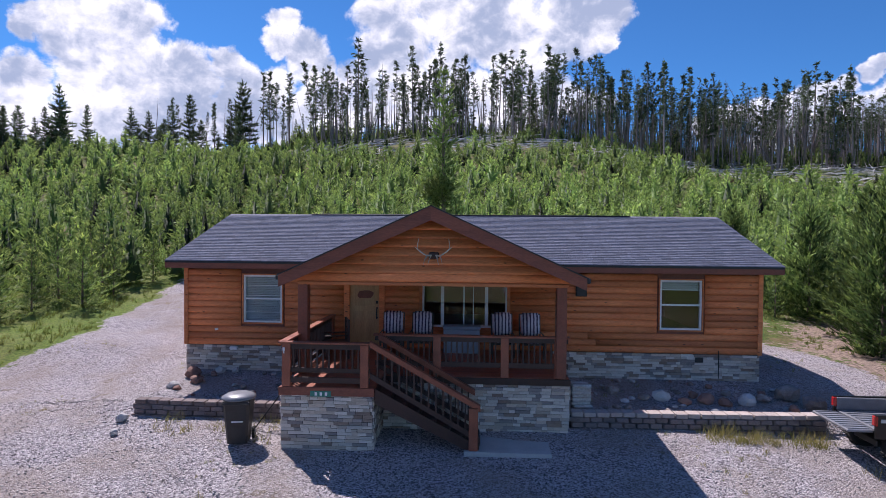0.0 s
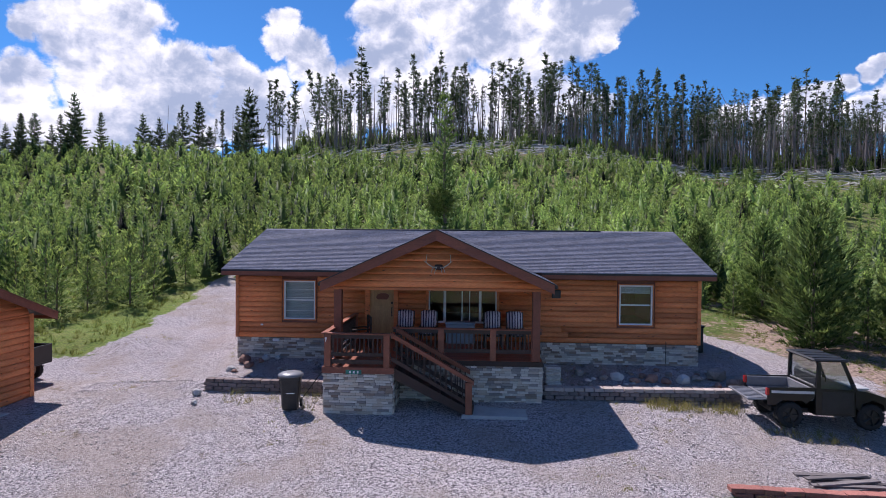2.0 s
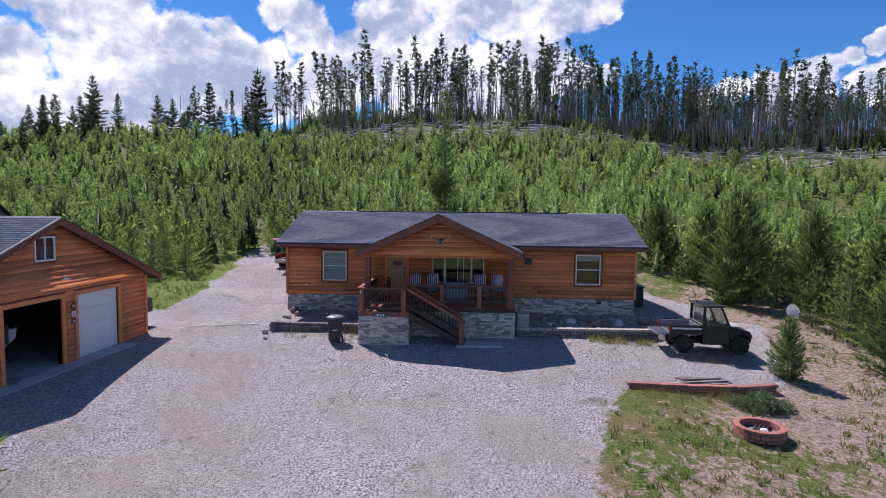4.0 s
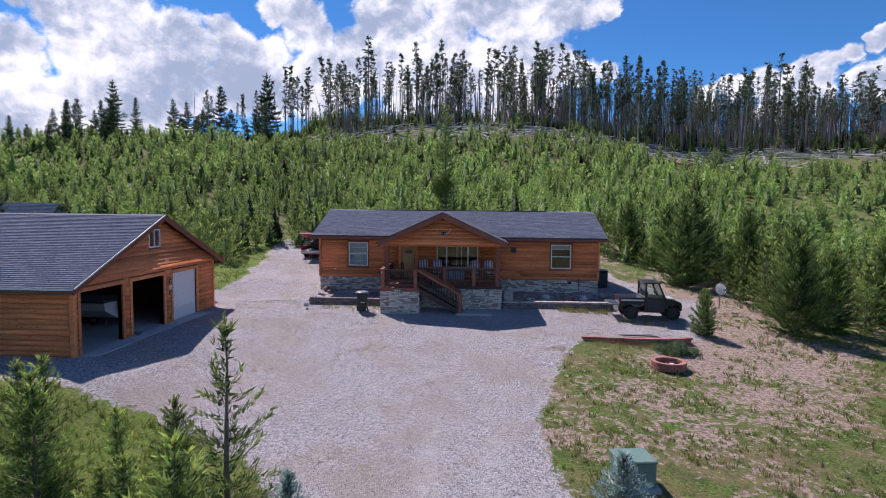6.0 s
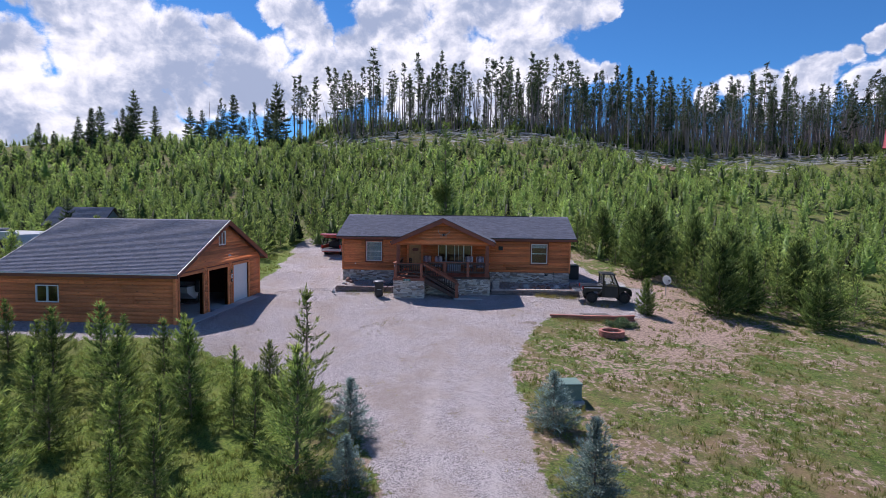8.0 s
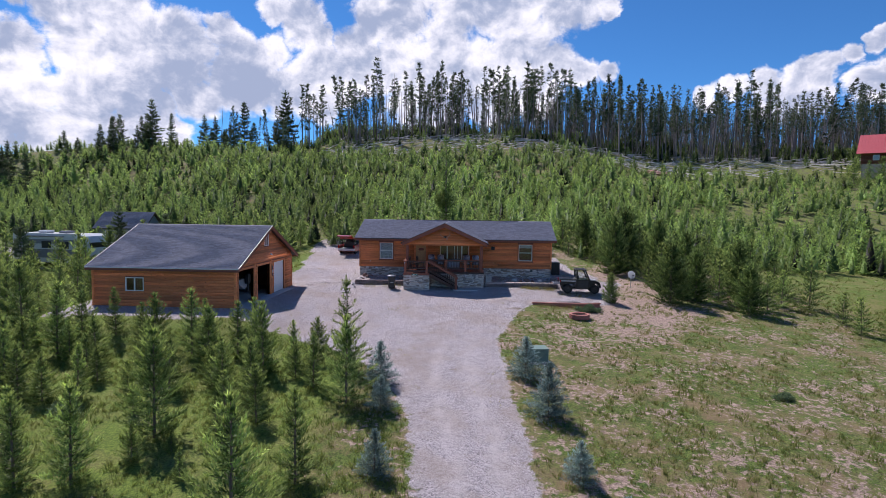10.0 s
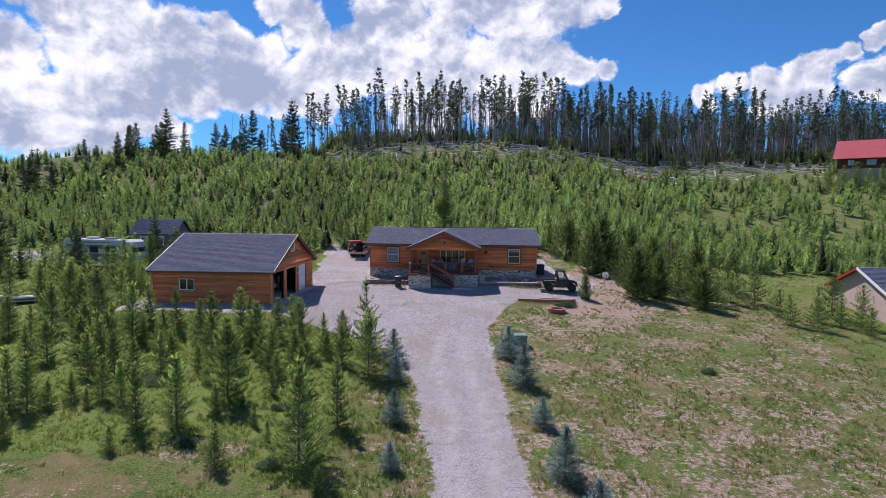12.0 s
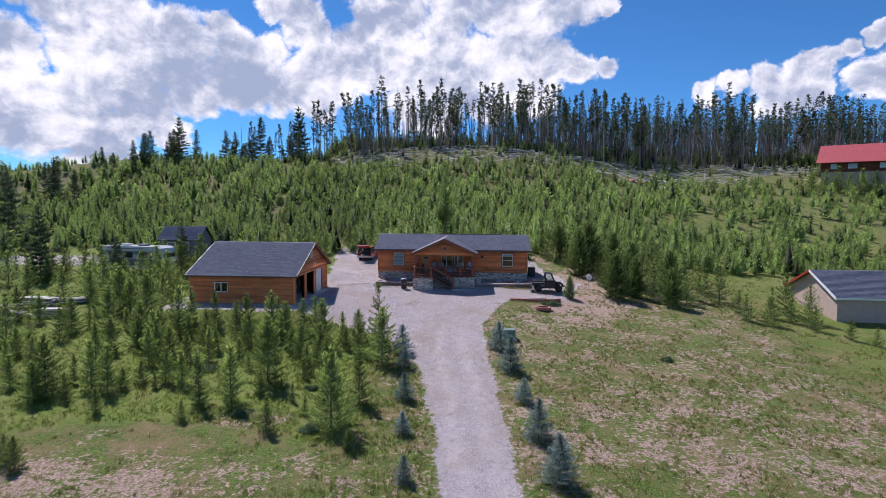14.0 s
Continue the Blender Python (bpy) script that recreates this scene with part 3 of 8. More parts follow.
def far_conifer(rng, h, spread, spacing=0.28, along=(0.55, 1.0), size=1.0):
    """A young conifer seen from afar: tufts of needles along each limb about a dark inner crown; heights as of 1."""
    b, w, L, rel = limb_fan(rng, h, spread, spacing, (5, 7), (0.15, 0.95), 0.03, 0.85, 0.04)
    up = np.array([0, 0, 1.0])
    cs, ds, ls, fr = [], [], [], []
    for q in along:
        n = len(b)
        c = b + w * (L * q * 0.8)[:, None] + rng.normal(0, 0.035, (n, 3))
        c[:, 2] += 0.14 * L * q * q
        cs.append(c)
        ds.append(w + up * 0.45 + rng.normal(0, 0.38, (n, 3)))
        ls.append((0.13 + 0.34 * L) * size * rng.uniform(0.7, 1.3, n))
        f0 = np.zeros((n, 3))
        # pale new growth at the tips, more so higher up as painted sunlight
        f0[:, 2] = rng.uniform(0.15, 1.0, n) * (0.3 + 0.7 * rel) * q
        f0[:, :2] = f0[:, 2:] * 0.25
        fr.append(f0)
    k = 5
    cs.append(np.stack([np.zeros(k), np.zeros(k), h * rng.uniform(0.80, 0.94, k)], 1))
    ds.append(np.stack([rng.normal(0, 0.25, k), rng.normal(0, 0.25, k), np.ones(k)], 1))
    ls.append(np.full(k, 0.10 * h * size))
    fr.append(np.tile([0.2, 0.2, 0.9], (k, 1)))
    le = np.concatenate(ls)
    v, f = blades(np.concatenate(cs), np.concatenate(ds), le, le * 0.52, rng, 0.8)
    fresh, tone = np.concatenate(fr).ravel(), np.zeros(len(v))
    # the inner crown of needles, self-shadow painted in as a darker tone
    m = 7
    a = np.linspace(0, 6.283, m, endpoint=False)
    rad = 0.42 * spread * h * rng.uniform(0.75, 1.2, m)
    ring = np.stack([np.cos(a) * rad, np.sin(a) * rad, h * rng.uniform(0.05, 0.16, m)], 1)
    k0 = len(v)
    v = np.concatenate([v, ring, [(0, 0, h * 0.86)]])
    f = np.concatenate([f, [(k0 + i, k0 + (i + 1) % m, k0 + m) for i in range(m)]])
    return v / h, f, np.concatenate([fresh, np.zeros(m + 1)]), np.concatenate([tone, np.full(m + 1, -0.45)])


def conifer(rng, h, level, spread=0.27, spacing=0.24, arms=(5, 7), lift=(0.02, 0.75), needle=0.13, bare=0.04, power=0.8, gap=0.0, curl=0.5, frond=0.24):
    """Needles of one young conifer: vertices, triangles and how fresh each is."""
    b, w, L, rel = limb_fan(rng, h, spread, spacing, arms, lift, bare, power, gap)
    cs, ds, ls, ws, fr, tone = [], [], [], [], [], []
    step, per = (0.14, 6) if level == "mid" else (0.085, 8)
    for p, d, l, t in zip(b, w, L, rel):
        n = max(2, int(l / step))
        s = np.linspace(0.16, 1.0, n) ** 0.85
        s = np.repeat(s, per)
        across = np.array([-d[1], d[0], 0.0])
        off = rng.uniform(-1, 1, len(s)) * l * frond * np.minimum(1.0, 1.75 * (1.12 - s))
        c = p + d * (s * l)[:, None] + across * off[:, None]
        c[:, 2] += curl * l * 0.35 * s ** 2 + rng.normal(0, 0.03, len(s)) - 0.12 * np.abs(off)
        ahead = d * 0.9 + np.array([0, 0, 0.35 + 0.4 * curl])
        dd = ahead + across * (off / (l * frond + 1e-6) * 0.8)[:, None] + rng.normal(0, 0.5, size=(len(s), 3)) * np.array([1, 1, 0.7])
        cs.append(c)
        ds.append(dd)
        k = 1.45 if level == "mid" else 1.1
        ls.append(needle * k * rng.uniform(0.7, 1.35, len(s)))
        ws.append(needle * (0.40 if level == "mid" else 0.25) * rng.uniform(0.7, 1.2, len(s)))
        tone.append(np.full(len(s), np.clip(rng.normal(0, 0.26), -0.5, 0.6)))
        # new shoots at limb ends; upper limbs paler, sunlit tops put into colour
        fr.append(np.clip((s - 0.42) * 1.75, 0, 1) * rng.uniform(0, 1, len(s)) * (0.5 + 0.5 * t))
    # leader shoot
    k = 26
    z = h * rng.uniform(0.86, 1.0, k)
    cs.append(np.stack([np.zeros(k), np.zeros(k), z], 1))
    ds.append(np.stack([rng.normal(0, 0.4, k), rng.normal(0, 0.4, k), np.ones(k)], 1))
    ls.append(np.full(k, needle * 1.2))
    ws.append(np.full(k, needle * 0.25))
    fr.append(rng.uniform(0.2, 1, k))
    tone.append(np.zeros(k))
    # needles close about the stem, on a lumpy inner crown, a quarter darker
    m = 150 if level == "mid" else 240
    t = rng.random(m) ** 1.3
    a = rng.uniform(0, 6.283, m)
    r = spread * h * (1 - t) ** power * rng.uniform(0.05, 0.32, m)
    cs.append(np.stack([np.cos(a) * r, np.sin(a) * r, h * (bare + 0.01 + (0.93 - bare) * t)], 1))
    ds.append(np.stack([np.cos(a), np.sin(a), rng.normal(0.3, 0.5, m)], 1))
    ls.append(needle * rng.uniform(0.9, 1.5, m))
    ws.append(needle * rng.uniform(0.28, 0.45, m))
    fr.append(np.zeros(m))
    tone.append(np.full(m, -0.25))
    v, f = blades(np.concatenate(cs), np.concatenate(ds), np.concatenate(ls), np.concatenate(ws), rng)
    return v, f, np.repeat(np.concatenate(fr), 3), (b, w, L, np.repeat(np.concatenate(tone), 3))


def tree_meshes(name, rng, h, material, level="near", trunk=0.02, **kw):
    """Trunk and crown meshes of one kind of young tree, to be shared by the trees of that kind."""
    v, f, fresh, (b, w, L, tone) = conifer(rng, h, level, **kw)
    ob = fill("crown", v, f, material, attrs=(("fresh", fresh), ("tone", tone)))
    crown = ob.data
    bpy.data.objects.remove(ob)
    tv, tf = stem([(0, 0, -0.2), (0, 0, h * 0.4), (0.01 * h, 0, h * 0.75), (0, 0, h * 0.98)], [trunk * h * 0.8, trunk * h * 0.55, trunk * h * 0.28, 0.008], 6)
    vs, fs, k = [tv], [tf], len(tv)
    for p, d, l in list(zip(b, w, L))[:: 1 if level == "near" else 3]:
        sv, sf = stem([p, p + d * l * 0.8 + np.array([0, 0, 0.1 * l])], [0.0025 * h + 0.003, 0.003], 3)
        vs.append(sv)
        fs.append(sf + k)
        k += len(sv)
    ob = fill("trunk", np.concatenate(vs), np.concatenate(fs), BARK)
    trunk_me = ob.data
    bpy.data.objects.remove(ob)
    return h, trunk_me, crown


def plant(kind, name, label, category, group, x, y, h, turn, lean=0.0):
    h0, trunk_me, crown_me = kind
    k = h / h0
    root = new(name)
    root.matrix_basis = pose(x, y, land1(x, y) - 0.02, lean, 0, turn) @ Matrix.Diagonal((k, k, k, 1))
    tagged(root, label, category, group)
    for nm, me in (("trunk", trunk_me), ("crown", crown_me)):
        o = new(nm, me)
        o.parent = root
    return root


rng = np.random.default_rng(7)
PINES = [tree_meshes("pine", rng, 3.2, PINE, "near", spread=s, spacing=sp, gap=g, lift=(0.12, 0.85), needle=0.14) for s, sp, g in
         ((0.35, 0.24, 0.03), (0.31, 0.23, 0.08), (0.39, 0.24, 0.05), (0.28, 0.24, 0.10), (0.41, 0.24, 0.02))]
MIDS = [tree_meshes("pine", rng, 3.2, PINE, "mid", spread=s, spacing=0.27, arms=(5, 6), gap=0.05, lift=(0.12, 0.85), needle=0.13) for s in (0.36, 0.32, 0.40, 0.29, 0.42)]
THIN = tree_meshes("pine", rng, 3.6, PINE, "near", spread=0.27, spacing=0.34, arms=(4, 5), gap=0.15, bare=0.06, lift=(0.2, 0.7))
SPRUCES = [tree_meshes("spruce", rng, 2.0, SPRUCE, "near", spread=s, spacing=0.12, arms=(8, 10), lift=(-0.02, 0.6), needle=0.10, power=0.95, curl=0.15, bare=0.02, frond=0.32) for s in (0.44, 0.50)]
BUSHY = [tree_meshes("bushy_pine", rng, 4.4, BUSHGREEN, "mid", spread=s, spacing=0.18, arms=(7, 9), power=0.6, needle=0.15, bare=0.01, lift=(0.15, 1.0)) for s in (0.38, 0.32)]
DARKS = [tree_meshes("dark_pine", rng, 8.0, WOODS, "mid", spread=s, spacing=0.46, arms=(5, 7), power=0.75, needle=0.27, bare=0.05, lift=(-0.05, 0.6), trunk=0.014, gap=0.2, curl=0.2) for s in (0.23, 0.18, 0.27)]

PINE_LABEL = "young lodgepole pine with pale green new shoots, in grass"
# pines of the meadow beside the drive: x, y, height
MEADOW = [
    (-22.7, -32.2, 2.6), (-22.9, -31.0, 3.8), (-25.7, -30.3, 2.2), (-21.1, -31.9, 1.8), (-22.4, -29.2, 1.9), (-18.2, -33.4, 1.6), (-20.6, -30.2, 3.3), (-19.3, -30.7, 3.2), (-18.7, -30.1, 1.5),
    (-18.0, -29.4, 1.6), (-16.8, -30.0, 1.1), (-16.6, -29.1, 2.5), (-13.1, -33.9, 1.2), (-15.4, -29.4, 2.4), (-13.0, -32.1, 3.3), (-11.3, -31.8, 3.7), (-10.3, -28.6, 4.5), (-10.1, -30.4, 1.6),
    (-8.1, -34.9, 2.0), (-7.9, -31.3, 1.2), (-6.7, -32.9, 1.2), (-4.9, -34.2, 4.6), (-4.0, -31.3, 3.4), (-3.5, -36.5, 1.2), (-8.2, -28.0, 1.5), (-9.1, -29.6, 0.9), (-28.7, -27.0, 2.1),
    (-19.3, -38.3, 1.5), (-18.3, -38.9, 1.7),
]
# pines along the garage
YARD = [
    (-10.3, -23.8, 2.2), (-12.3, -26.7, 1.4), (-3.7, -25.2, 4.1), (-6.3, -20.3, 2.5), (-8.5, -22.1, 3.8), (-10.7, -19.9, 3.1), (-9.5, -20.5, 3.5), (-11.5, -21.5, 3.4), (-13.1, -20.1, 3.8),
    (-15.0, -20.2, 3.5), (-16.0, -19.7, 2.7), (-18.2, -18.6, 2.8), (-17.8, -21.0, 2.6), (-19.1, -21.1, 2.2), (-20.3, -18.4, 3.0), (-20.3, -20.4, 4.2), (-20.5, -23.6, 3.2), (-22.1, -19.7, 2.3),
    (-6.9, -27.2, 2.6), (-8.0, -25.0, 2.9), (-13.9, -22.6, 3.0), (-15.6, -25.4, 2.6), (-5.6, -23.6, 2.8), (-12.0, -24.4, 2.7),
]
# pines farther west
WEST = [
    (-24.1, -18.1, 4.2), (-27.1, -15.6, 3.6), (-28.8, -14.4, 4.4), (-26.7, -19.2, 3.8), (-33.5, -11.4, 3.6), (-29.4, -19.7, 3.0), (-33.9, -17.4, 2.6), (-36.3, -16.8, 3.3), (-44.2, -3.0, 3.3),
    (-43.5, -1.2, 2.8), (-46.6, -2.2, 3.0), (-31.1, 0.9, 4.4), (-25.2, -19.2, 1.8), (-25.7, -22.4, 2.0), (-29.5, -25.2, 2.3), (-28.2, -25.5, 2.1),
]
spots_taken = []
trng = random.Random(5)
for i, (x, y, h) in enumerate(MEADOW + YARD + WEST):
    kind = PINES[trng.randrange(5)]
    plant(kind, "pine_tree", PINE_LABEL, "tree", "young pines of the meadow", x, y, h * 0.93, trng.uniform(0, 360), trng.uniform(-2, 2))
    spots_taken.append((x, y))
for _ in range(400):
    x, y = trng.uniform(-24, -6.5), trng.uniform(-27, -17.8)
    if y > -19 and x > -11 or len(spots_taken) > 86 or any((x - a) ** 2 + (y - b) ** 2 < 1.2 for a, b in spots_taken):
        continue
    plant(PINES[trng.randrange(5)], "pine_tree", PINE_LABEL, "tree", "young pines of the meadow", x, y, trng.uniform(1.5, 3.2), trng.uniform(0, 360), trng.uniform(-2, 2))
    spots_taken.append((x, y))
plant(THIN, "pine_tree", "sparse young pine with a long bare leader beside the drive", "tree", "young pines of the meadow", -4.6, -21.2, 4.7, 40)
spots_taken.append((-4.6, -21.2))


def free(x, y, r):
    return all((x - a) ** 2 + (y - b) ** 2 > r * r for a, b in spots_taken)


def in_building(x, y):
    return (-24 < x < -11.5 and -16.8 < y < -1.5) or (-10 < x < 12.8 and -9 < y < 13) or (32 < x < 48 and -16 < y < 0) or (-41 < x < -31 and 9 < y < 18) or (-46 < x < -33 and 1 < y < 7) or (-62 < x < -43 and 6.5 < y < 14.5) or (-40 < x < -32 and -18 < y < -10 and (x * 7 + y * 3) % 4 < 3)


tries = 0
count = 0
while count < 105 and tries < 9000:
    tries += 1
    x, y = (trng.uniform(-50, -23), trng.uniform(-36, -14)) if trng.random() < 0.6 else (trng.uniform(-56, -25), trng.uniform(-16, 5))
    if x > -10 and y > -19 or in_building(x, y) or not free(x, y, 1.25 if x < -22 else 1.9):
        continue
    if y < -28 and trng.random() < 0.75 or y < -32 and x > -25 and trng.random() < 0.7:
        continue
    h = trng.uniform(1.6, 3.9) * (0.65 if y < -27 else 1.0)
    plant((PINES if x > -27 and y < -14 else MIDS)[trng.randrange(5)], "pine_tree", PINE_LABEL, "tree", "young pines of the meadow", x, y, h, trng.uniform(0, 360), trng.uniform(-3, 3))
    spots_taken.append((x, y))
    count += 1
for i, (x, y, h) in enumerate([(-1.5, -30.6, 1.6), (-1.1, -34.6, 1.2), (-0.5, -38.9, 1.2), (-2.1, -25.7, 1.5), (-2.6, -22.9, 2.0), (4.3, -21.7, 2.0), (4.9, -25.9, 2.3), (5.4, -30.5, 1.4), (5.8, -34.8, 2.1), (6.3, -38.5, 2.2)]):
    plant(SPRUCES[i % 2], "blue_spruce", "small silvery blue spruce planted along the gravel drive", "tree", "blue spruces along the drive", x, y, h, 71 * i)
    spots_taken.append((x, y))
# bushy pines at the yard's eastern side
for x, y, h, k in ((11.8, -6.5, 2.2, 1), (16.4, -5.6, 4.6, 0), (18.6, -4.6, 4.0, 1), (14.6, 4.6, 5.4, 1), (16.2, 7.4, 6.0, 0), (19.6, 0.6, 4.6, 0), (15.6, 11.0, 5.0, 1), (18.4, 4.0, 5.2, 1), (21.2, -7.6, 3.6, 0), (22.6, -2.6, 4.4, 1), (13.6, 14.5, 4.6, 1)):
    plant(BUSHY[k], "pine_tree", "broad bushy green pine at the edge of the gravel yard", "tree", "bushy pines by the yard", x, y, h, x * 50)
    spots_taken.append((x, y))


def edge_x(y):
    """East and west edges of the wood behind the yard."""
    return np.interp(y, [-15, -12, -9, -4, 2, 8, 14, 18], [33, 26, 21, 17, 15.5, 15, 12, -60])


def west_x(y):
    return np.interp(y, [-16, -8, 0, 4, 8, 14, 19, 22], [-26, -26, -24, -18.5, -17.5, -17.5, -16.5, 60])


# pines before the neighbours' buildings
for i, (x, y, h) in enumerate([(-43.5, -1.2, 3.6), (-41, -1.5, 3.3), (-38.5, -2.2, 3.9), (-35.8, -2.5, 3.2), (-33.5, 0, 3.6), (-34.6, 8.0, 3.4), (-32.4, 8.2, 4.0), (-37.2, 8.2, 3.2), (-45.5, -4.2, 3.4), (31.2, -13.4, 2.2), (32.8, -15.6, 1.8), (30.4, -11.2, 2.6), (33.9, -17.0, 1.5), (29.2, -10.2, 2.9), (28.0, -12.4, 2.6), (35.6, -17.8, 1.3)] + [(82 + 2.6 * (k % 7) + 0.7 * (k // 7), 83.5 - 3.0 * (k // 7) - 0.5 * (k % 7), 3.4 + 0.9 * ((k * 5) % 4)) for k in range(14)]):
    plant(MIDS[i % 5], "pine_tree", "young green pine beside a neighbour's building", "tree", "pines by the neighbours", x, y, h, 47 * i)
    spots_taken.append((x, y))


# nearer trees at the wood's edge stand as single trees
count, tries = 0, 0
while count < 105 and tries < 9000:
    tries += 1
    y = trng.uniform(-13, 24)
    side = trng.random() < 0.55
    e = edge_x(y) if side else west_x(y)
    x = e + trng.uniform(0.3, 11) if side else e - trng.uniform(0.3, 11)
    if y > 17:
        x = trng.uniform(-17, 17)
    if in_building(x, y) or not free(x, y, 1.55) or (side and x < 11):
        continue
    h = trng.uniform(2.2, 4.0)
    plant(MIDS[trng.randrange(5)], "pine_tree", "young green lodgepole pine at the edge of the wood", "tree", "pines at the wood's edge", x, y, h, trng.uniform(0, 360), trng.uniform(-3, 3))
    spots_taken.append((x, y))
    count += 1


def scatter(kinds, close, xs, ys, hs, name, material, label, tones, srng, trunks=None):
    """One joined mesh of many far trees."""
    vs, fs, fr, tn = [], [], [], []
    k = 0
    for x, y, h, z, tone in zip(xs, ys, hs, land(xs, ys), tones):
        v, f, fresh, inner = kinds[srng.integers(len(kinds))] if y > 46 else close[srng.integers(len(close))]
        a = srng.uniform(0, 6.283)
        s = h
        sx = srng.uniform(0.85, 1.2)
        c, sn = math.cos(a) * s * sx, math.sin(a) * s * sx
        lx, ly = srng.normal(0, 0.03, 2)
        w = np.empty_like(v)
        w[:, 0] = v[:, 0] * c - v[:, 1] * sn + x + v[:, 2] * s * lx
        w[:, 1] = v[:, 0] * sn + v[:, 1] * c + y + v[:, 2] * s * ly
        w[:, 2] = v[:, 2] * s + z - 0.03
        vs.append(w)
        fs.append(f + k)
        fr.append(fresh)
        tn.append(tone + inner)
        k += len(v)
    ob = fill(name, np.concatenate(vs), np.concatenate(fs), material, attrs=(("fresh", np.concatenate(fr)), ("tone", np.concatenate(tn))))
    return tagged(ob, label, "trees", kind="stuff")


srng = np.random.default_rng(11)
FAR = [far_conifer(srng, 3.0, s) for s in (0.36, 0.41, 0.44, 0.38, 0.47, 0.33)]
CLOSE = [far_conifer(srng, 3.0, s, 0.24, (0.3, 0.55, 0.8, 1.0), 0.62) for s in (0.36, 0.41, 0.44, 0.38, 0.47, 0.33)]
xs, ys = [], []
grid = 1.68
for y in np.arange(11, 118, grid):
    for x in np.arange(-125, 135, grid):
        px, py = x + srng.uniform(-0.8, 0.8), y + srng.uniform(-0.8, 0.8)
        half = 16 + 0.80 * (py + 62)
        if abs(px - 2 + 0.05 * (py + 62)) > half:
            continue
        n1 = noise.noise(Vector((px * 0.035, py * 0.05, 3.1)))
        n2 = noise.noise(Vector((px * 0.16, py * 0.16, 8.7)))
        keep = 0.80 + 0.35 * n1 + 0.5 * n2
        # open slopes to the east and west
        open_e = float(smooth(24, 42, px) * smooth(22, 34, py)) * 0.50
        open_w = float(smooth(-40, -62, px) * smooth(40, 62, py)) * 0.34
        front = float(np.interp(px, [-70, -45, -20, 10, 40, 60, 100, 165], [86, 92, 100, 104, 108, 112, 118, 116]))
        crest = float(smooth(front - 21, front - 12, py)) * (0.74 if -30 < px < 90 else 0.5)
        keep -= max(open_e, open_w, crest)
        if srng.random() > keep or (py < 24 and west_x(py) < px < edge_x(py)) or in_building(px, py):
            continue
        if 40 < px < 50 and 86 < py < 93:
            continue
        xs.append(px)
        ys.append(py)
# undergrowth between the old stems
for _ in range(800):
    px = srng.uniform(-40, 165)
    py = float(np.interp(px, [-45, -20, 10, 40, 60, 100, 165], [94, 101, 105, 109, 113, 119, 117])) + srng.uniform(-3, 32)
    xs.append(px)
    ys.append(py)
xs, ys = np.array(xs), np.array(ys)
near = np.array([free(a, b, 1.1) for a, b in zip(xs, ys)])
xs, ys = xs[near], ys[near]
hs = np.clip(srng.lognormal(0.95, 0.30, len(xs)), 1.1, 5.2) * (1 - 0.3 * smooth(70, 88, ys) + 0.55 * smooth(100, 116, ys))
tones = np.clip(srng.normal(0, 0.22, len(xs)), -0.45, 0.6)
tones += 0.34 * smooth(-30, 0, xs) * smooth(90, 60, ys) + 0.2 * smooth(-20, -50, xs)
dark = srng.random(len(xs)) < 0.06
tones[dark] = -0.5
tones -= 0.3 * smooth(98, 108, ys)
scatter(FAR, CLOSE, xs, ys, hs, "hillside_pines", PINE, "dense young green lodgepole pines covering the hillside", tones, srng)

# the old wood on the crest: tall bare stems with thin crowns, many of them dead
def tall(rng_, crown, width, dead):
    """An old lodgepole of height 1: stem and needles."""
    sv, sf = stem([(0, 0, -0.02), (0.004, 0, 0.35), (0.0, 0.005, 0.7), (0, 0, 1.0)], [0.0085, 0.007, 0.0045, 0.001], 5)
    cs, ds, ls, ws = [], [], [], []
    if not dead:
        z = 1 - crown
        while z < 0.99:
            t = (z - (1 - crown)) / crown
            r = width * (1 - t) ** 0.85 * min(1, 0.35 + 2.5 * t) * rng_.uniform(0.35, 1.3) + 0.004
            for i in range(rng_.integers(1, 5)):
                a = rng_.uniform(0, 6.283)
                for q in (0.35, 0.65, 0.95):
                    p = np.array([math.cos(a) * r * q, math.sin(a) * r * q, z + 0.012 * q + rng_.normal(0, 0.004)])
                    for _ in range(3):
                        cs.append(p + rng_.normal(0, 0.006, 3))
                        ds.append((math.cos(a) + rng_.normal(0, 0.6), math.sin(a) + rng_.normal(0, 0.6), rng_.normal(0.15, 0.5)))
                        ls.append(rng_.uniform(0.016, 0.040))
                        ws.append(rng_.uniform(0.010, 0.017))
            z += rng_.uniform(0.012, 0.042)
    twigs = []
    for _ in range(10 if not dead else 16):
        z, a, L = rng_.uniform(0.25, 0.95), rng_.uniform(0, 6.28), rng_.uniform(0.02, 0.055)
        twigs.append(((0, 0, z), (math.cos(a) * L, math.sin(a) * L, z + rng_.uniform(-0.01, 0.02))))
    k = len(sv)
    vs, fs = [sv], [sf]
    for p, q in twigs:
        tv, tf = stem([p, q], [0.0016, 0.0006], 3)
        vs.append(tv)
        fs.append(tf + k)
        k += len(tv)
    nv = blades(np.array(cs), np.array(ds), np.array(ls), np.array(ws), rng_) if cs else None
    return (np.concatenate(vs), np.concatenate(fs)), nv


TALLS = [tall(srng, c, w, False) for c, w in ((0.54, 0.076), (0.42, 0.070), (0.66, 0.072), (0.34, 0.066), (0.58, 0.062), (0.88, 0.115), (0.30, 0.066), (0.72, 0.066), (0.48, 0.056))]
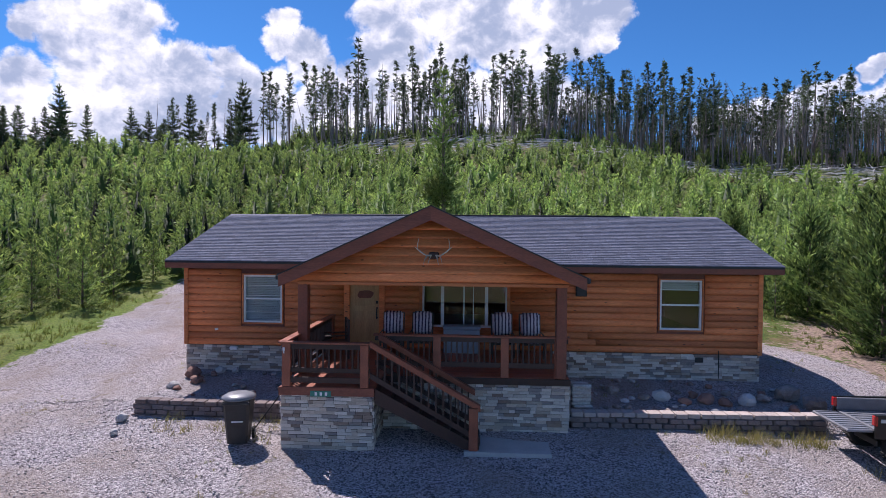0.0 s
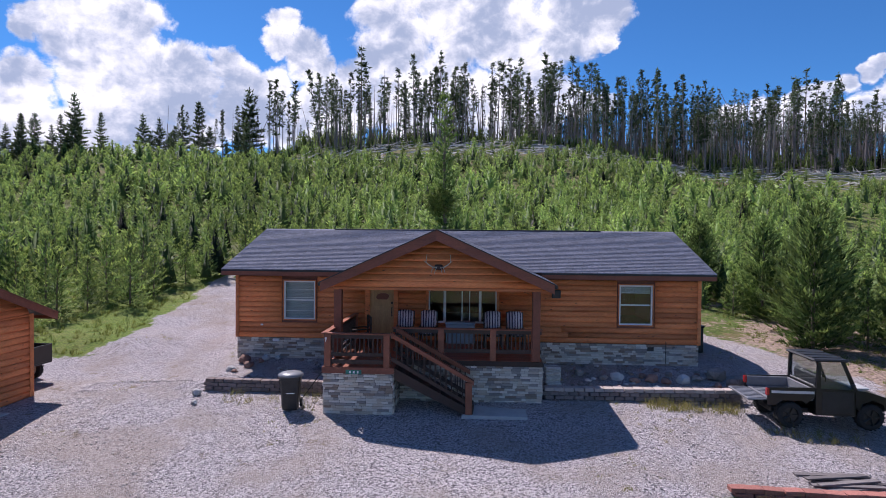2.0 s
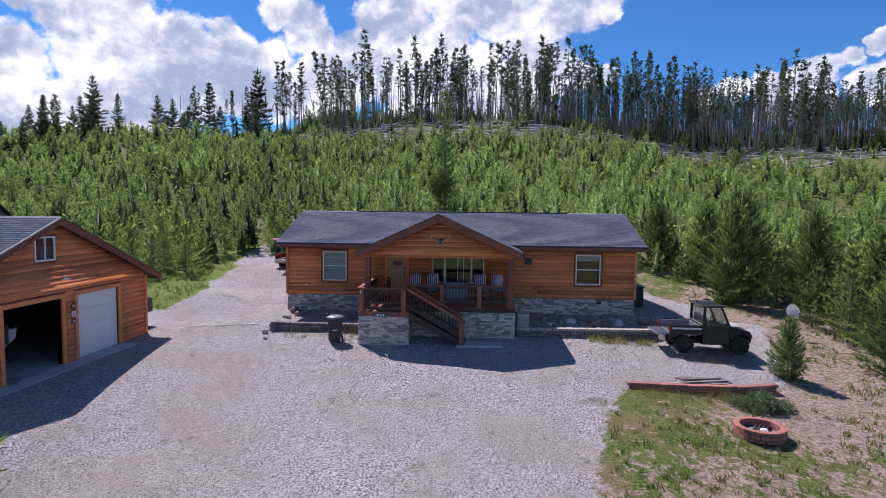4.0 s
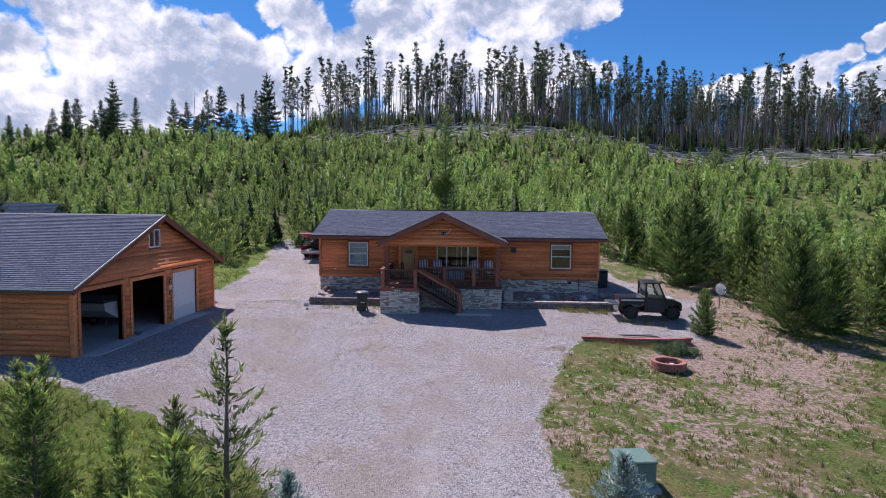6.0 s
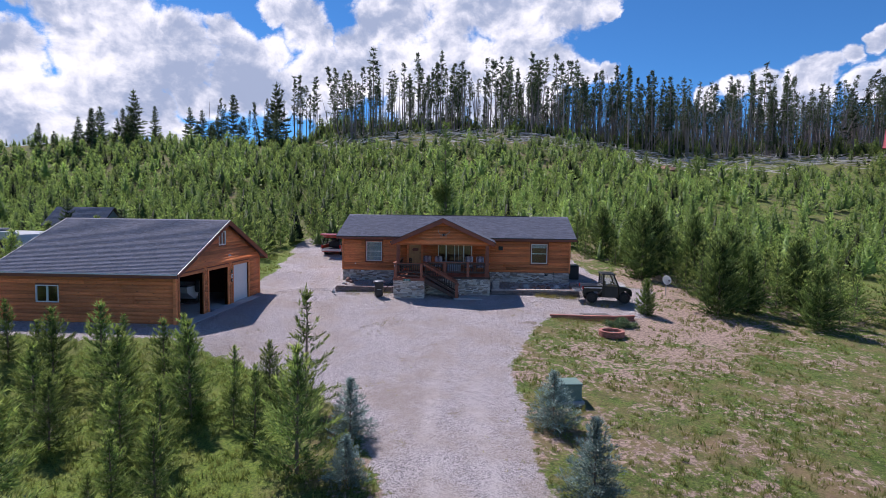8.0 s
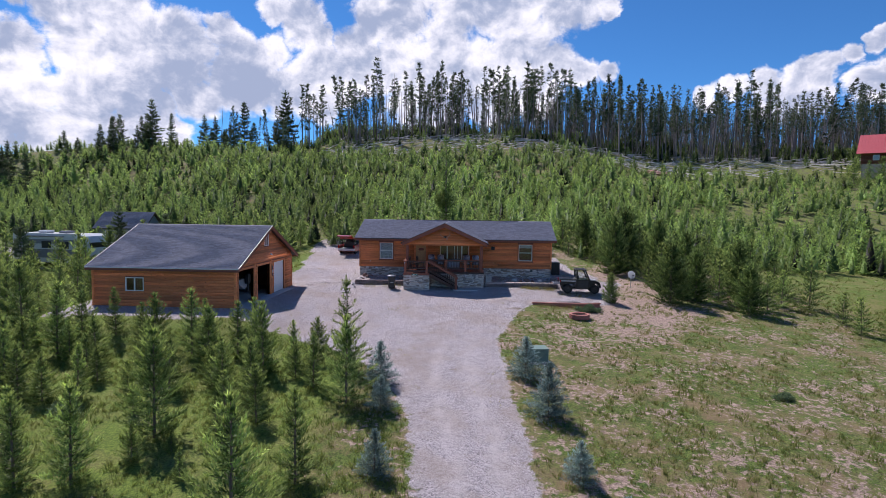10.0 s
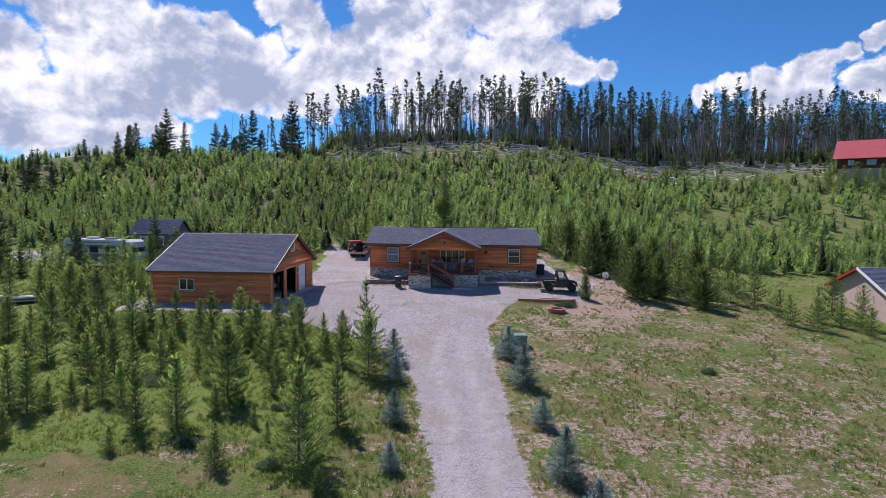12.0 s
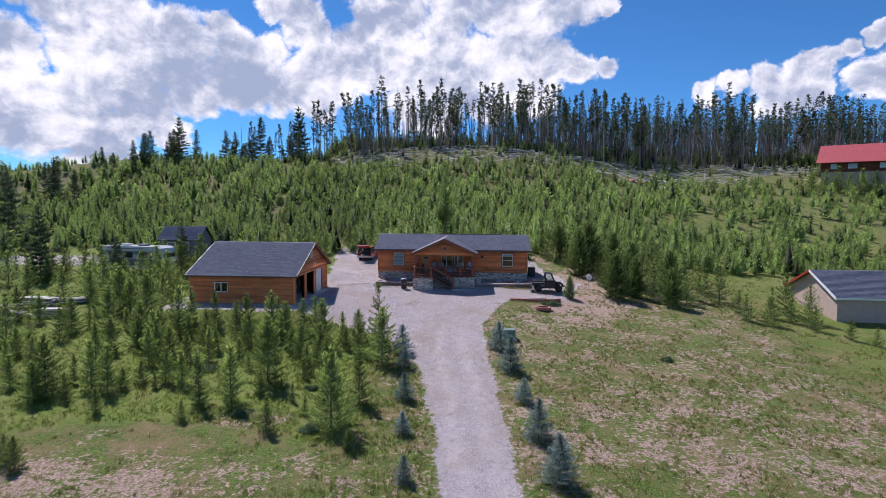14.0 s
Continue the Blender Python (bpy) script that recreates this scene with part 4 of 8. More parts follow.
LITE = [(a, (b[0].reshape(-1, 3, 3)[::2].reshape(-1, 3), np.arange(len(b[0].reshape(-1, 3, 3)[::2]) * 3).reshape(-1, 3))) for a, b in TALLS]
DEADS = [tall(srng, 0, 0, True) for _ in range(3)]


def old_wood():
    rows = []
    for _ in range(1300):
        x = srng.uniform(-62, 165)
        y0 = float(np.interp(x, [-70, -45, -20, 10, 40, 60, 100, 165], [86, 92, 100, 104, 108, 112, 118, 116]))
        depth = float(np.interp(x, [-62, -40, -10, 30, 60], [5, 14, 26, 36, 46]))
        y = y0 + srng.random() ** 1.3 * depth
        dens = float(np.interp(x, [-62, -45, -25, 0, 30, 60], [0.12, 0.3, 0.55, 0.65, 0.95, 1.0]))
        if srng.random() > dens:
            continue
        h = min(srng.normal(14.6, 3.4), 20) * float(np.interp(x, [-62, -40, -20, 60, 165], [0.65, 0.85, 1.0, 1.1, 1.15]))
        rows.append((x, y, max(h, 7), 0.27))
    for _ in range(700):
        x = srng.uniform(8, 170)
        y = float(np.interp(x, [0, 40, 60, 100, 165], [118, 124, 132, 138, 136])) + srng.uniform(0, 30)
        rows.append((x, y, srng.uniform(8, 16), 0.25))
    for _ in range(640):
        x = srng.uniform(-42, 165)
        y = float(np.interp(x, [-20, 10, 40, 60, 100, 165], [100, 104, 108, 112, 118, 116])) + srng.uniform(1, 22)
        rows.append((x, y, srng.uniform(2.5, 6.8), 0.05))
    for _ in range(420):
        x = srng.uniform(-30, 165)
        y = float(np.interp(x, [-20, 10, 40, 60, 100, 165], [101, 105, 109, 113, 119, 117])) + srng.uniform(0, 30)
        rows.append((x, y, srng.uniform(9, 16), 1.0))
    return rows


def build_wood(rows):
    sv, sf, nv, nf, k, kn = [], [], [], [], 0, 0
    tone, dtone = [], []
    for x, y, h, share in rows:
        dead = srng.random() < share
        (a, b), needles = (DEADS if dead else (LITE if y > 122 or h < 7 else TALLS))[srng.integers(3 if dead else len(TALLS))]
        lean = srng.normal(0, 0.025, 2)
        if srng.random() < 0.13:
            lean = srng.normal(0, 0.2, 2)
        z = land1(x, y)
        hh = h * (srng.uniform(0.6, 1.0) if dead else 1.0)
        turn = srng.uniform(0, 6.28)
        R = np.array([[math.cos(turn), -math.sin(turn), 0], [math.sin(turn), math.cos(turn), 0], [0, 0, 1]])

        def put(v):
            w = v @ R.T * hh
            w[:, 0] += x + w[:, 2] * lean[0]
            w[:, 1] += y + w[:, 2] * lean[1]
            w[:, 2] += z - 0.1
            return w
        sv.append(put(a))
        sf.append(b + k)
        k += len(a)
        if needles is not None:
            nv.append(put(needles[0]))
            nf.append(needles[1] + kn)
            kn += len(needles[0])
            tone.append(np.full(len(needles[0]), srng.normal(0, 0.18)))
    root = thing("old_woodland", "tall thin lodgepole pines, many dead, along the hill's crest", "trees", kind="stuff")
    fill("stems", np.concatenate(sv), np.concatenate(sf), WOODS_BARK, root)
    fill("crowns", np.concatenate(nv), np.concatenate(nf), WOODS, root, attrs=(("tone", np.concatenate(tone)),))


build_wood(old_wood())
# grey fallen trunks under the old wood
sv, sf, k = [], [], 0
for _ in range(1000):
    x = srng.uniform(-36, 140)
    y = float(np.interp(x, [-45, -20, 10, 40, 60, 130], [88, 95, 98, 101, 106, 112])) + srng.uniform(-13, 16)
    a, L, r = srng.uniform(-1.57, 1.57), srng.uniform(2, 9), srng.uniform(0.045, 0.11)
    dx, dy = math.cos(a) * L, math.sin(a) * L
    z0, z1 = land1(x, y) + srng.uniform(0.05, 0.6), land1(x + dx, y + dy) + srng.uniform(0.1, 1.6) * (srng.random() < 0.5) + 0.1
    m_ = np.array([dx, dy, z1 - z0])
    s1 = np.cross(m_, (0, 0, 1.0))
    s1 /= np.linalg.norm(s1)
    s2 = np.cross(s1, m_)
    s2 /= np.linalg.norm(s2)
    ring = [(math.cos(q), math.sin(q)) for q in np.linspace(0, 6.283, 5, endpoint=False)]
    p0 = np.array([x, y, z0])
    for p, rr in ((p0, r), (p0 + m_, r * 0.5)):
        sv += [p + rr * (c * s1 + s * s2) for c, s in ring]
    for j in range(5):
        sf += [(k + j, k + (j + 1) % 5, k + 5 + (j + 1) % 5), (k + j, k + 5 + (j + 1) % 5, k + 5 + j)]
    k += 10
tagged(fill("fallen_trunks", sv, sf, DEADWOOD), "weathered grey fallen tree trunks lying on the slope", "logs", kind="stuff")

# single trees that stand out
LONE = [(-72, 79.5, 11.0, 5), (-57.8, 97, 13.0, 5), (-24, 99, 21.8, 3), (-62, 84, 8.0, 5), (-75, 84, 7.0, 5), (-80, 80, 7.5, 5), (-47, 97, 15.0, 0), (-43, 98, 16.0, 4), (-38, 99, 15.5, 0), (-33, 100, 16.0, 2),
        (49.5, 122, 20.0, 0), (86, 137, 26.0, 2), (-92, 62, 8.0, 5), (-86, 70, 7.0, 5), (-100, 58, 8.0, 5), (-78, 88, 8.0, 2)]
crng0 = random.Random(77)
for _ in range(34):
    x = crng0.uniform(-112, -44)
    y = float(np.interp(x, [-112, -90, -72, -44], [52, 66, 82, 96])) + crng0.uniform(-7, 5)
    LONE.append((x, y, crng0.uniform(4.0, 8.5), 5))
for i, (x, y, h, kidx) in enumerate(LONE):
    if x < -44:
        plant(DARKS[i % 3], "old_pine", "dark full pine standing alone on the hill's crest", "tree", "old pines of the crest", x, y, h, x * 31)
        continue
    (a, b), needles = TALLS[kidx]
    root = thing("old_pine", "tall dark old pine standing above the crest", "tree", (x, y, land1(x, y)), x * 31, group="old pines of the crest")
    fill("trunk", a * h, b, BARK, root)
    fill("crown", needles[0] * h * np.array([1.2, 1.2, 1.0]), needles[1], WOODS, root)
for x, y, h, k in ((-46.5, -1.0, 8.5, 0), (-34.2, 7.0, 5.8, 0), (-36.0, -3.5, 5.2, 2), (-24.6, -0.5, 4.6, 0), (-29.0, 6.5, 4.8, 2), (-68.5, 21.0, 11.5, 0), (-83.0, 50.0, 9.0, 0), (-79.5, 51.0, 7.5, 2)):
    plant(DARKS[k], "old_pine", "broad dark pine standing among younger ones", "tree", "dark pines of the meadow", x, y, h, x * 17)
# the big pine behind the ridge of the roof
root = thing("big_pine", "tall narrow old pine with a dense clump low in its crown", "tree", (-1.8, 18.7, land1(-1.8, 18.7)), 0)
v, f, fresh, _ = conifer(np.random.default_rng(3), 12.4, "mid", spread=0.105, spacing=0.3, arms=(5, 7), lift=(0.0, 0.5), needle=0.2, bare=0.22, power=0.45, gap=0.3)
fill("crown", v, f, PINE, root, attrs=(("fresh", fresh * 0.25),))
bv, bf = stem([(0, 0, -0.2), (0.05, 0, 4), (0, 0.05, 8), (0, 0, 12.2)], [0.17, 0.13, 0.08, 0.02], 8)
fill("trunk", bv, bf, BARK, root)
crng = np.random.default_rng(4)
p = crng.normal(size=(2600, 3))
p = p / np.linalg.norm(p, axis=1, keepdims=True) * crng.uniform(0.45, 1.0, (2600, 1)) * np.array([1.0, 0.9, 0.95])
bv, bf = blades(p + np.array([-0.35, -0.2, 5.0]), p + crng.normal(0, 0.6, p.shape) + np.array([0, 0, 0.4]), 0.24, 0.06, crng)
fill("broom", bv, bf, PINE, root, attrs=(("fresh", np.repeat(crng.uniform(0, 0.5, 2600), 3)),), label="dense round clump of twigs")

# ---- building parts ----
def glass_material():
    m = bpy.data.materials.new("window_glass")
    m.use_nodes = True
    b = m.node_tree.nodes["Principled BSDF"]
    b.inputs["Base Color"].default_value = (0.80, 0.86, 0.88, 1)
    b.inputs["Roughness"].default_value = 0.02
    b.inputs["Transmission Weight"].default_value = 1.0
    b.inputs["IOR"].default_value = 1.6
    return m


GLASS = glass_material()
PALEWOOD = surface("pale_pine_door", (0.40, 0.22, 0.085), (0.60, 0.37, 0.17), 2.5, 0.45, 0.25, 25, 0.05, stretch=(3, 3, 0.4))
BLIND = surface("window_blind", (0.42, 0.45, 0.50), (0.55, 0.58, 0.62), 3, 0.6, 0.05, 40, 0.05)
FABRIC = None
IRON = surface("black_iron", (0.012, 0.012, 0.012), (0.03, 0.028, 0.026), 8, 0.45, 0.2, 60, 0.1)
BONE = surface("bleached_antler", (0.42, 0.36, 0.28), (0.62, 0.56, 0.47), 8, 0.6, 0.3, 40, 0.1)
FASCIA = surface("red_brown_fascia", (0.15, 0.042, 0.025), (0.28, 0.088, 0.05), 2.5, 0.55, 0.3, 25, 0.12, stretch=(0.5, 3, 3))
ALU = surface("white_metal_edge", (0.62, 0.62, 0.62), (0.78, 0.78, 0.78), 4, 0.4, 0.1, 50, 0.03)


def board(parent, m, x0, x1, top0=None, top1=None, hgt=0.185, deep=0.05, material=None, name="siding_board"):
    """One course of rounded log siding, from x0 to x1 along its own x, its back on y = 0."""
    top0, top1 = x0 if top0 is None else top0, x1 if top1 is None else top1
    prof = [(0, 0), (-0.25, 0.02), (-0.85, 0.10), (-1, 0.32), (-0.97, 0.62), (-0.72, 0.88), (-0.30, 0.985), (0, 1)]
    bm = bmesh.new()
    ends = []
    for a, b in ((x0, top0), (x1, top1)):
        ends.append([bm.verts.new((a + (b - a) * v, u * deep, v * hgt)) for u, v in prof])
    for i in range(len(prof) - 1):
        f = bm.faces.new((ends[0][i + 1], ends[0][i], ends[1][i], ends[1][i + 1]))
        f.smooth = True
    bm.faces.new(ends[0])
    bm.faces.new(ends[1][::-1])
    bmesh.ops.recalc_face_normals(bm, faces=bm.faces[:])
    return part(name, bm, material or CEDAR, parent, at=m)


def panel(u0, u1, z0, z1, holes, thick):
    """Wall slab along x with openings through it; its outer face on y = 0, going back to y = thick."""
    us = sorted({u0, u1, *[h[0] for h in holes], *[h[1] for h in holes]})
    zs = sorted({z0, z1, *[h[2] for h in holes], *[h[3] for h in holes]})
    bm = bmesh.new()
    for a, b in zip(us, us[1:]):
        for c, d in zip(zs, zs[1:]):
            if any(h[0] <= (a + b) / 2 <= h[1] and h[2] <= (c + d) / 2 <= h[3] for h in holes):
                continue
            box(bm, a, b, 0, thick, c, d)
    bmesh.ops.remove_doubles(bm, verts=bm.verts[:], dist=1e-4)
    return bm


def siding(parent, frame_m, u0, u1, z0, z1, holes, hgt=0.185, prng=None, lean=None):
    """Courses of siding on a wall whose own x runs along it; boards stop at the openings. lean: z -> (u0, u1) where a gable narrows."""
    z = z0
    while z < z1 - 0.03:
        h = min(hgt, z1 - z)
        lo, hi = (u0, u1), (u0, u1)
        if lean:
            lo, hi = lean(z), lean(z + h)
            if lo[1] - lo[0] < 0.15:
                break
        cuts = sorted([(a, b) for a, b, c, d in holes if c < z + h - 0.02 and d > z + 0.02])
        spans, s = [], lo[0]
        for a, b in cuts:
            if a > s:
                spans.append((s, a))
            s = max(s, b)
        if s < lo[1]:
            spans.append((s, lo[1]))
        for a, b in spans:
            ta = hi[0] if a == lo[0] else a
            tb = hi[1] if b == lo[1] else b
            joints = [a]
            if prng and b - a > 5 and not lean:
                joints.append(a + (b - a) * prng.uniform(0.3, 0.7))
            joints.append(b)
            for i in range(len(joints) - 1):
                p, q = joints[i] + (0.002 if i else 0), joints[i + 1]
                board(parent, frame_m @ pose(0, 0, z), p, q, ta if i == 0 else p, tb if i == len(joints) - 2 else q, h)
        z += h


def shingles(parent, at, u_len, v_len, keep=None, seed=0, row=0.143, tab=0.33):
    """Overlapping shingle tabs on a slope: own x along the eave, own y up the slope, own z square to it."""
    r_ = np.random.default_rng(seed)
    vs, fs, k = [], [], 0
    nrow = int(math.ceil(v_len / row))
    for i in range(nrow):
        v0 = i * row - 0.015
        v1 = min(v0 + row * 1.25, v_len)
        u = -r_.uniform(0, tab)
        while u < u_len:
            w = tab * r_.uniform(0.55, 1.25)
            a, b = max(u, 0), min(u + w - 0.006, u_len)
            u += w
            if b - a < 0.03 or (keep and not keep((a + b) / 2, v0 + row / 2)):
                continue
            t = 0.016 + r_.uniform(0, 0.006)
            e = r_.uniform(0, 0.012)
            vs += [(a, v0 - e, t), (b, v0 - e, t), (b, v1, 0.006), (a, v1, 0.006), (a, v0 - e, 0), (b, v0 - e, 0)]
            fs += [(k, k + 1, k + 2, k + 3), (k + 4, k + 5, k + 1, k)]
            k += 6
    ob = fill("shingles", vs, fs, SHINGLE, parent)
    ob.matrix_basis = at
    ob["kind"] = "stuff"
    return ob


def frame_from(origin, u, v):
    u, v = Vector(u).normalized(), Vector(v).normalized()
    w = u.cross(v)
    return Matrix(((u.x, v.x, w.x, origin[0]), (u.y, v.y, w.y, origin[1]), (u.z, v.z, w.z, origin[2]), (0, 0, 0, 1)))


def slab(poly, thick):
    """A flat roof slab hung under a polygon of 3D points."""
    bm = bmesh.new()
    n = (Vector(poly[1]) - Vector(poly[0])).cross(Vector(poly[2]) - Vector(poly[0])).normalized()
    n = n if n.z > 0 else -n
    top = [bm.verts.new(Vector(p)) for p in poly]
    low = [bm.verts.new(Vector(p) - n * thick) for p in poly]
    bm.faces.new(top)
    bm.faces.new(low[::-1])
    for i in range(len(poly)):
        j = (i + 1) % len(poly)
        bm.faces.new((top[j], top[i], low[i], low[j]))
    bmesh.ops.recalc_face_normals(bm, faces=bm.faces[:])
    return bm


def stones_on(parent, m, u0, u1, z0, z1, prng, row=0.074, wide=(0.11, 0.36), floor_=None, name="stone"):
    """Courses of split ledger stone on a face: own x along it, its back on y = 0."""
    z = z0
    while z < z1 - 0.03:
        h = min(row, z1 - z)
        u = u0 - prng.uniform(0, wide[0])
        while u < u1 - 0.02:
            w = prng.uniform(*wide)
            a, b = max(u, u0), min(u + w, u1)
            u += w
            if b - a < 0.04:
                continue
            if floor_ and z + h < floor_((a + b) / 2):
                continue
            hh = h * (2 if False else 1)
            o = new(name, STONE_MESHES[prng.randrange(len(STONE_MESHES))])
            o.parent = parent
            d = prng.uniform(0.035, 0.065)
            o.matrix_basis = m @ pose((a + b) / 2, -d / 2 + 0.005, z + hh / 2) @ Matrix.Diagonal((b - a - 0.006, d, hh - 0.006, 1))
        z += h


def stone_mesh(seed, material, rough=0.05):
    r_ = random.Random(seed)
    bm = bmesh.new()
    box(bm, -0.5, 0.5, -0.5, 0.5, -0.5, 0.5)
    bmesh.ops.bevel(bm, geom=bm.edges[:], offset=0.06, segments=1, affect="EDGES")
    for v in bm.verts:
        v.co += Vector((r_.uniform(-0.02, 0.02), r_.uniform(-rough, rough) * (1 if v.co.y < 0 else 0), r_.uniform(-rough, rough)))
    me = bpy.data.meshes.new("stone")
    bm.to_mesh(me)
    bm.free()
    me.materials.append(material)
    return me


STONE_GREY = surface("ledger_stone_grey", (0.24, 0.205, 0.19), (0.42, 0.37, 0.345), 5, 0.85, 0.6, 45, 0.2)
STONE_PALE = surface("ledger_stone_pale", (0.52, 0.46, 0.40), (0.76, 0.70, 0.63), 5, 0.85, 0.6, 45, 0.15)
STONE_TAN = surface("ledger_stone_tan", (0.42, 0.335, 0.265), (0.64, 0.55, 0.46), 5, 0.85, 0.6, 45, 0.2)
STONE_BROWN = surface("ledger_stone_brown", (0.22, 0.155, 0.12), (0.38, 0.29, 0.23), 5, 0.85, 0.6, 45, 0.2)
STONE_MESHES = [stone_mesh(i, mt) for i, mt in enumerate((STONE_PALE, STONE_TAN, STONE_PALE, STONE_BROWN, STONE_PALE, STONE_GREY, STONE_PALE, STONE_TAN, STONE_GREY))]


def window_unit(parent, m, w, h, sash=True, blind=None, name="window"):
    """A white vinyl window: own x across, own z up from its lower left corner, facing -y."""
    f = 0.055
    win = part(name, boxes((0, w, -0.02, 0.08, 0, f), (0, w, -0.02, 0.08, h - f, h), (0, f, -0.02, 0.08, f, h - f), (w - f, w, -0.02, 0.08, f, h - f), bevel=0.006), WHITE, parent, "white vinyl window frame", at=m)
    if sash:
        part("sash_rail", boxes((f, w - f, 0.0, 0.05, h * 0.5 - 0.025, h * 0.5 + 0.025), bevel=0.005), WHITE, win)
        g = [(f, w - f, f, h * 0.5 - 0.025), (f, w - f, h * 0.5 + 0.025, h - f)]
    else:
        g = [(f, w - f, f, h - f)]
    for a, b, c, d in g:
        p = part("pane", boxes((a, b, 0.028, 0.034, c, d)), GLASS, win)
        p.visible_shadow = False
    if blind:
        bm = bmesh.new()
        z = blind[0]
        while z < blind[1]:
            box(bm, f, w - f, 0.10, 0.106, z, z + 0.046)
            z += 0.05
        part("blind", bm, BLIND, win, "pale grey window blind")
    return win


def casing(parent, m, w, h, t=0.085, material=None):
    part("casing", boxes((-t, w + t, -0.062, 0.0, h, h + t), (-t, w + t, -0.062, 0.0, -t, 0), (-t, 0, -0.06, 0.0, 0, h), (w, w + t, -0.06, 0.0, 0, h), bevel=0.006), material or CEDAR, parent, at=m)


# ---- the cabin ----
house = thing("log_cabin_house", "single-storey orange log-sided house with a grey shingle roof and gabled porch", "house")
W0, W1, BACK = -8.2, 8.2, 7.8
SILL, EAVE = 1.35, 3.60
prng = random.Random(21)
front_wall_holes = [(-6.47, -5.32, 2.02, 3.415), (5.456, 6.606, 2.015, 3.415), (-3.40, -2.40, 1.37, 3.43), (-1.22, 1.20, 1.98, 3.43)]
wall_n = part("wall", panel(W0, W1, SILL, EAVE, front_wall_holes, 0.15), CEDAR_DARK, house, "orange-brown rounded log siding")
siding(wall_n, pose(0, -0.002, 0), W0 + 0.07, W1 - 0.07, SILL, EAVE,
       [(a - 0.08, b + 0.08, c - 0.08, d + 0.08) for a, b, c, d in front_wall_holes], prng=prng)
part("corner_board", boxes((W0 - 0.05, W0 + 0.07, -0.065, 0.06, SILL, EAVE), bevel=0.008), CEDAR, house)
part("corner_board", boxes((W1 - 0.07, W1 + 0.05, -0.065, 0.06, SILL, EAVE), bevel=0.008), CEDAR, house)
for sx, face in ((W0, 90), (W1, -90)):
    m_ = pose(sx, BACK if sx < 0 else 0, 0, 0, 0, -90 if sx < 0 else 90)
    wl2 = part("wall", panel(0, BACK, SILL, EAVE, [], 0.15), CEDAR_DARK, house, at=m_)
    siding(wl2, pose(0, -0.002, 0), 0.06, BACK - 0.06, SILL, EAVE, [], hgt=0.185)
    bm = bmesh.new()
    prism(bm, [(0, EAVE), (BACK, EAVE), (BACK / 2, 5.05)], "y", 0, 0.12)
    part("gable_end", bm, CEDAR, house, at=m_)
part("wall", panel(W0, W1, SILL, EAVE, [], 0.15), CEDAR_DARK, house, at=pose(0, BACK, 0, 0, 0, 180))
part("floor", boxes((W0 + 0.16, W1 - 0.16, 0.16, BACK - 0.16, 1.22, 1.36)), INSIDE, house)
part("ceiling", boxes((W0 + 0.16, W1 - 0.16, 0.16, BACK - 0.16, 3.52, 3.58)), INSIDE, house)
for x in (-4.3, 2.6):
    part("inner_wall", boxes((x, x + 0.1, 0.16, BACK - 0.16, 1.37, 3.51)), INSIDE, house)
# foundation skirt of ledger stone
skirt = part("foundation", boxes((W0 + 0.01, W1 - 0.01, 0.012, BACK - 0.02, 0.15, SILL - 0.004)), MORTAR, house, "tan and grey ledger stone skirting")
stones_on(skirt, pose(0, 0.006, 0), W0 + 0.01, -3.85, 0.60, SILL - 0.01, prng)
stones_on(skirt, pose(0, 0.006, 0), 2.5, W1 - 0.01, 0.60, SILL - 0.01, prng)
# main roof
RY, RZ, EY, EZ, RX0, RX1 = 3.9, 5.30, -0.5, 3.83, -8.56, 8.56
roof = part("roof", slab([(RX0, EY, EZ), (RX1, EY, EZ), (RX1, RY, RZ), (RX0, RY, RZ)], 0.11), DARKWOOD, house, "weathered grey asphalt shingle roof")
part("roof_back", slab([(RX1, 2 * RY - EY, EZ), (RX0, 2 * RY - EY, EZ), (RX0, RY, RZ), (RX1, RY, RZ)], 0.11), DARKWOOD, house)
slope = Vector((0, RY - EY, RZ - EZ))
GPX, GPZ, GS = -0.68, 5.235, 0.455


def main_z(y):
    return EZ + (y - EY) * (RZ - EZ) / (RY - EY)


def porch_z(x):
    return GPZ - GS * abs(x - GPX)


def keep_main(u, v):
    x, y = RX0 + u, EY + v * slope.normalized().y
    return porch_z(x) < main_z(y) + 0.05


shingles(roof, frame_from((RX0 - 0.02, EY - 0.02, EZ + 0.004), (1, 0, 0), slope), RX1 - RX0 + 0.04, slope.length, keep_main, 1)
shingles(roof, frame_from((RX1 + 0.02, 2 * RY - EY + 0.02, EZ + 0.004), (-1, 0, 0), (0, -slope.y, slope.z)), RX1 - RX0 + 0.04, slope.length, None, 2)
x = RX0
while x < RX1:
    w = min(0.3, RX1 - x)
    bm = bmesh.new()
    prism(bm, [(RY - 0.15, RZ - 0.03), (RY, RZ + 0.035), (RY + 0.15, RZ - 0.03), (RY, RZ + 0.01)], "x", x, x + w - 0.008)
    part("ridge_cap", bm, SHINGLE, house)
    x += w
part("ridge_vent", boxes((-5.6, 5.6, RY - 0.09, RY + 0.09, RZ + 0.02, RZ + 0.06), bevel=0.02), BLACKPL, house, "black ridge vent")
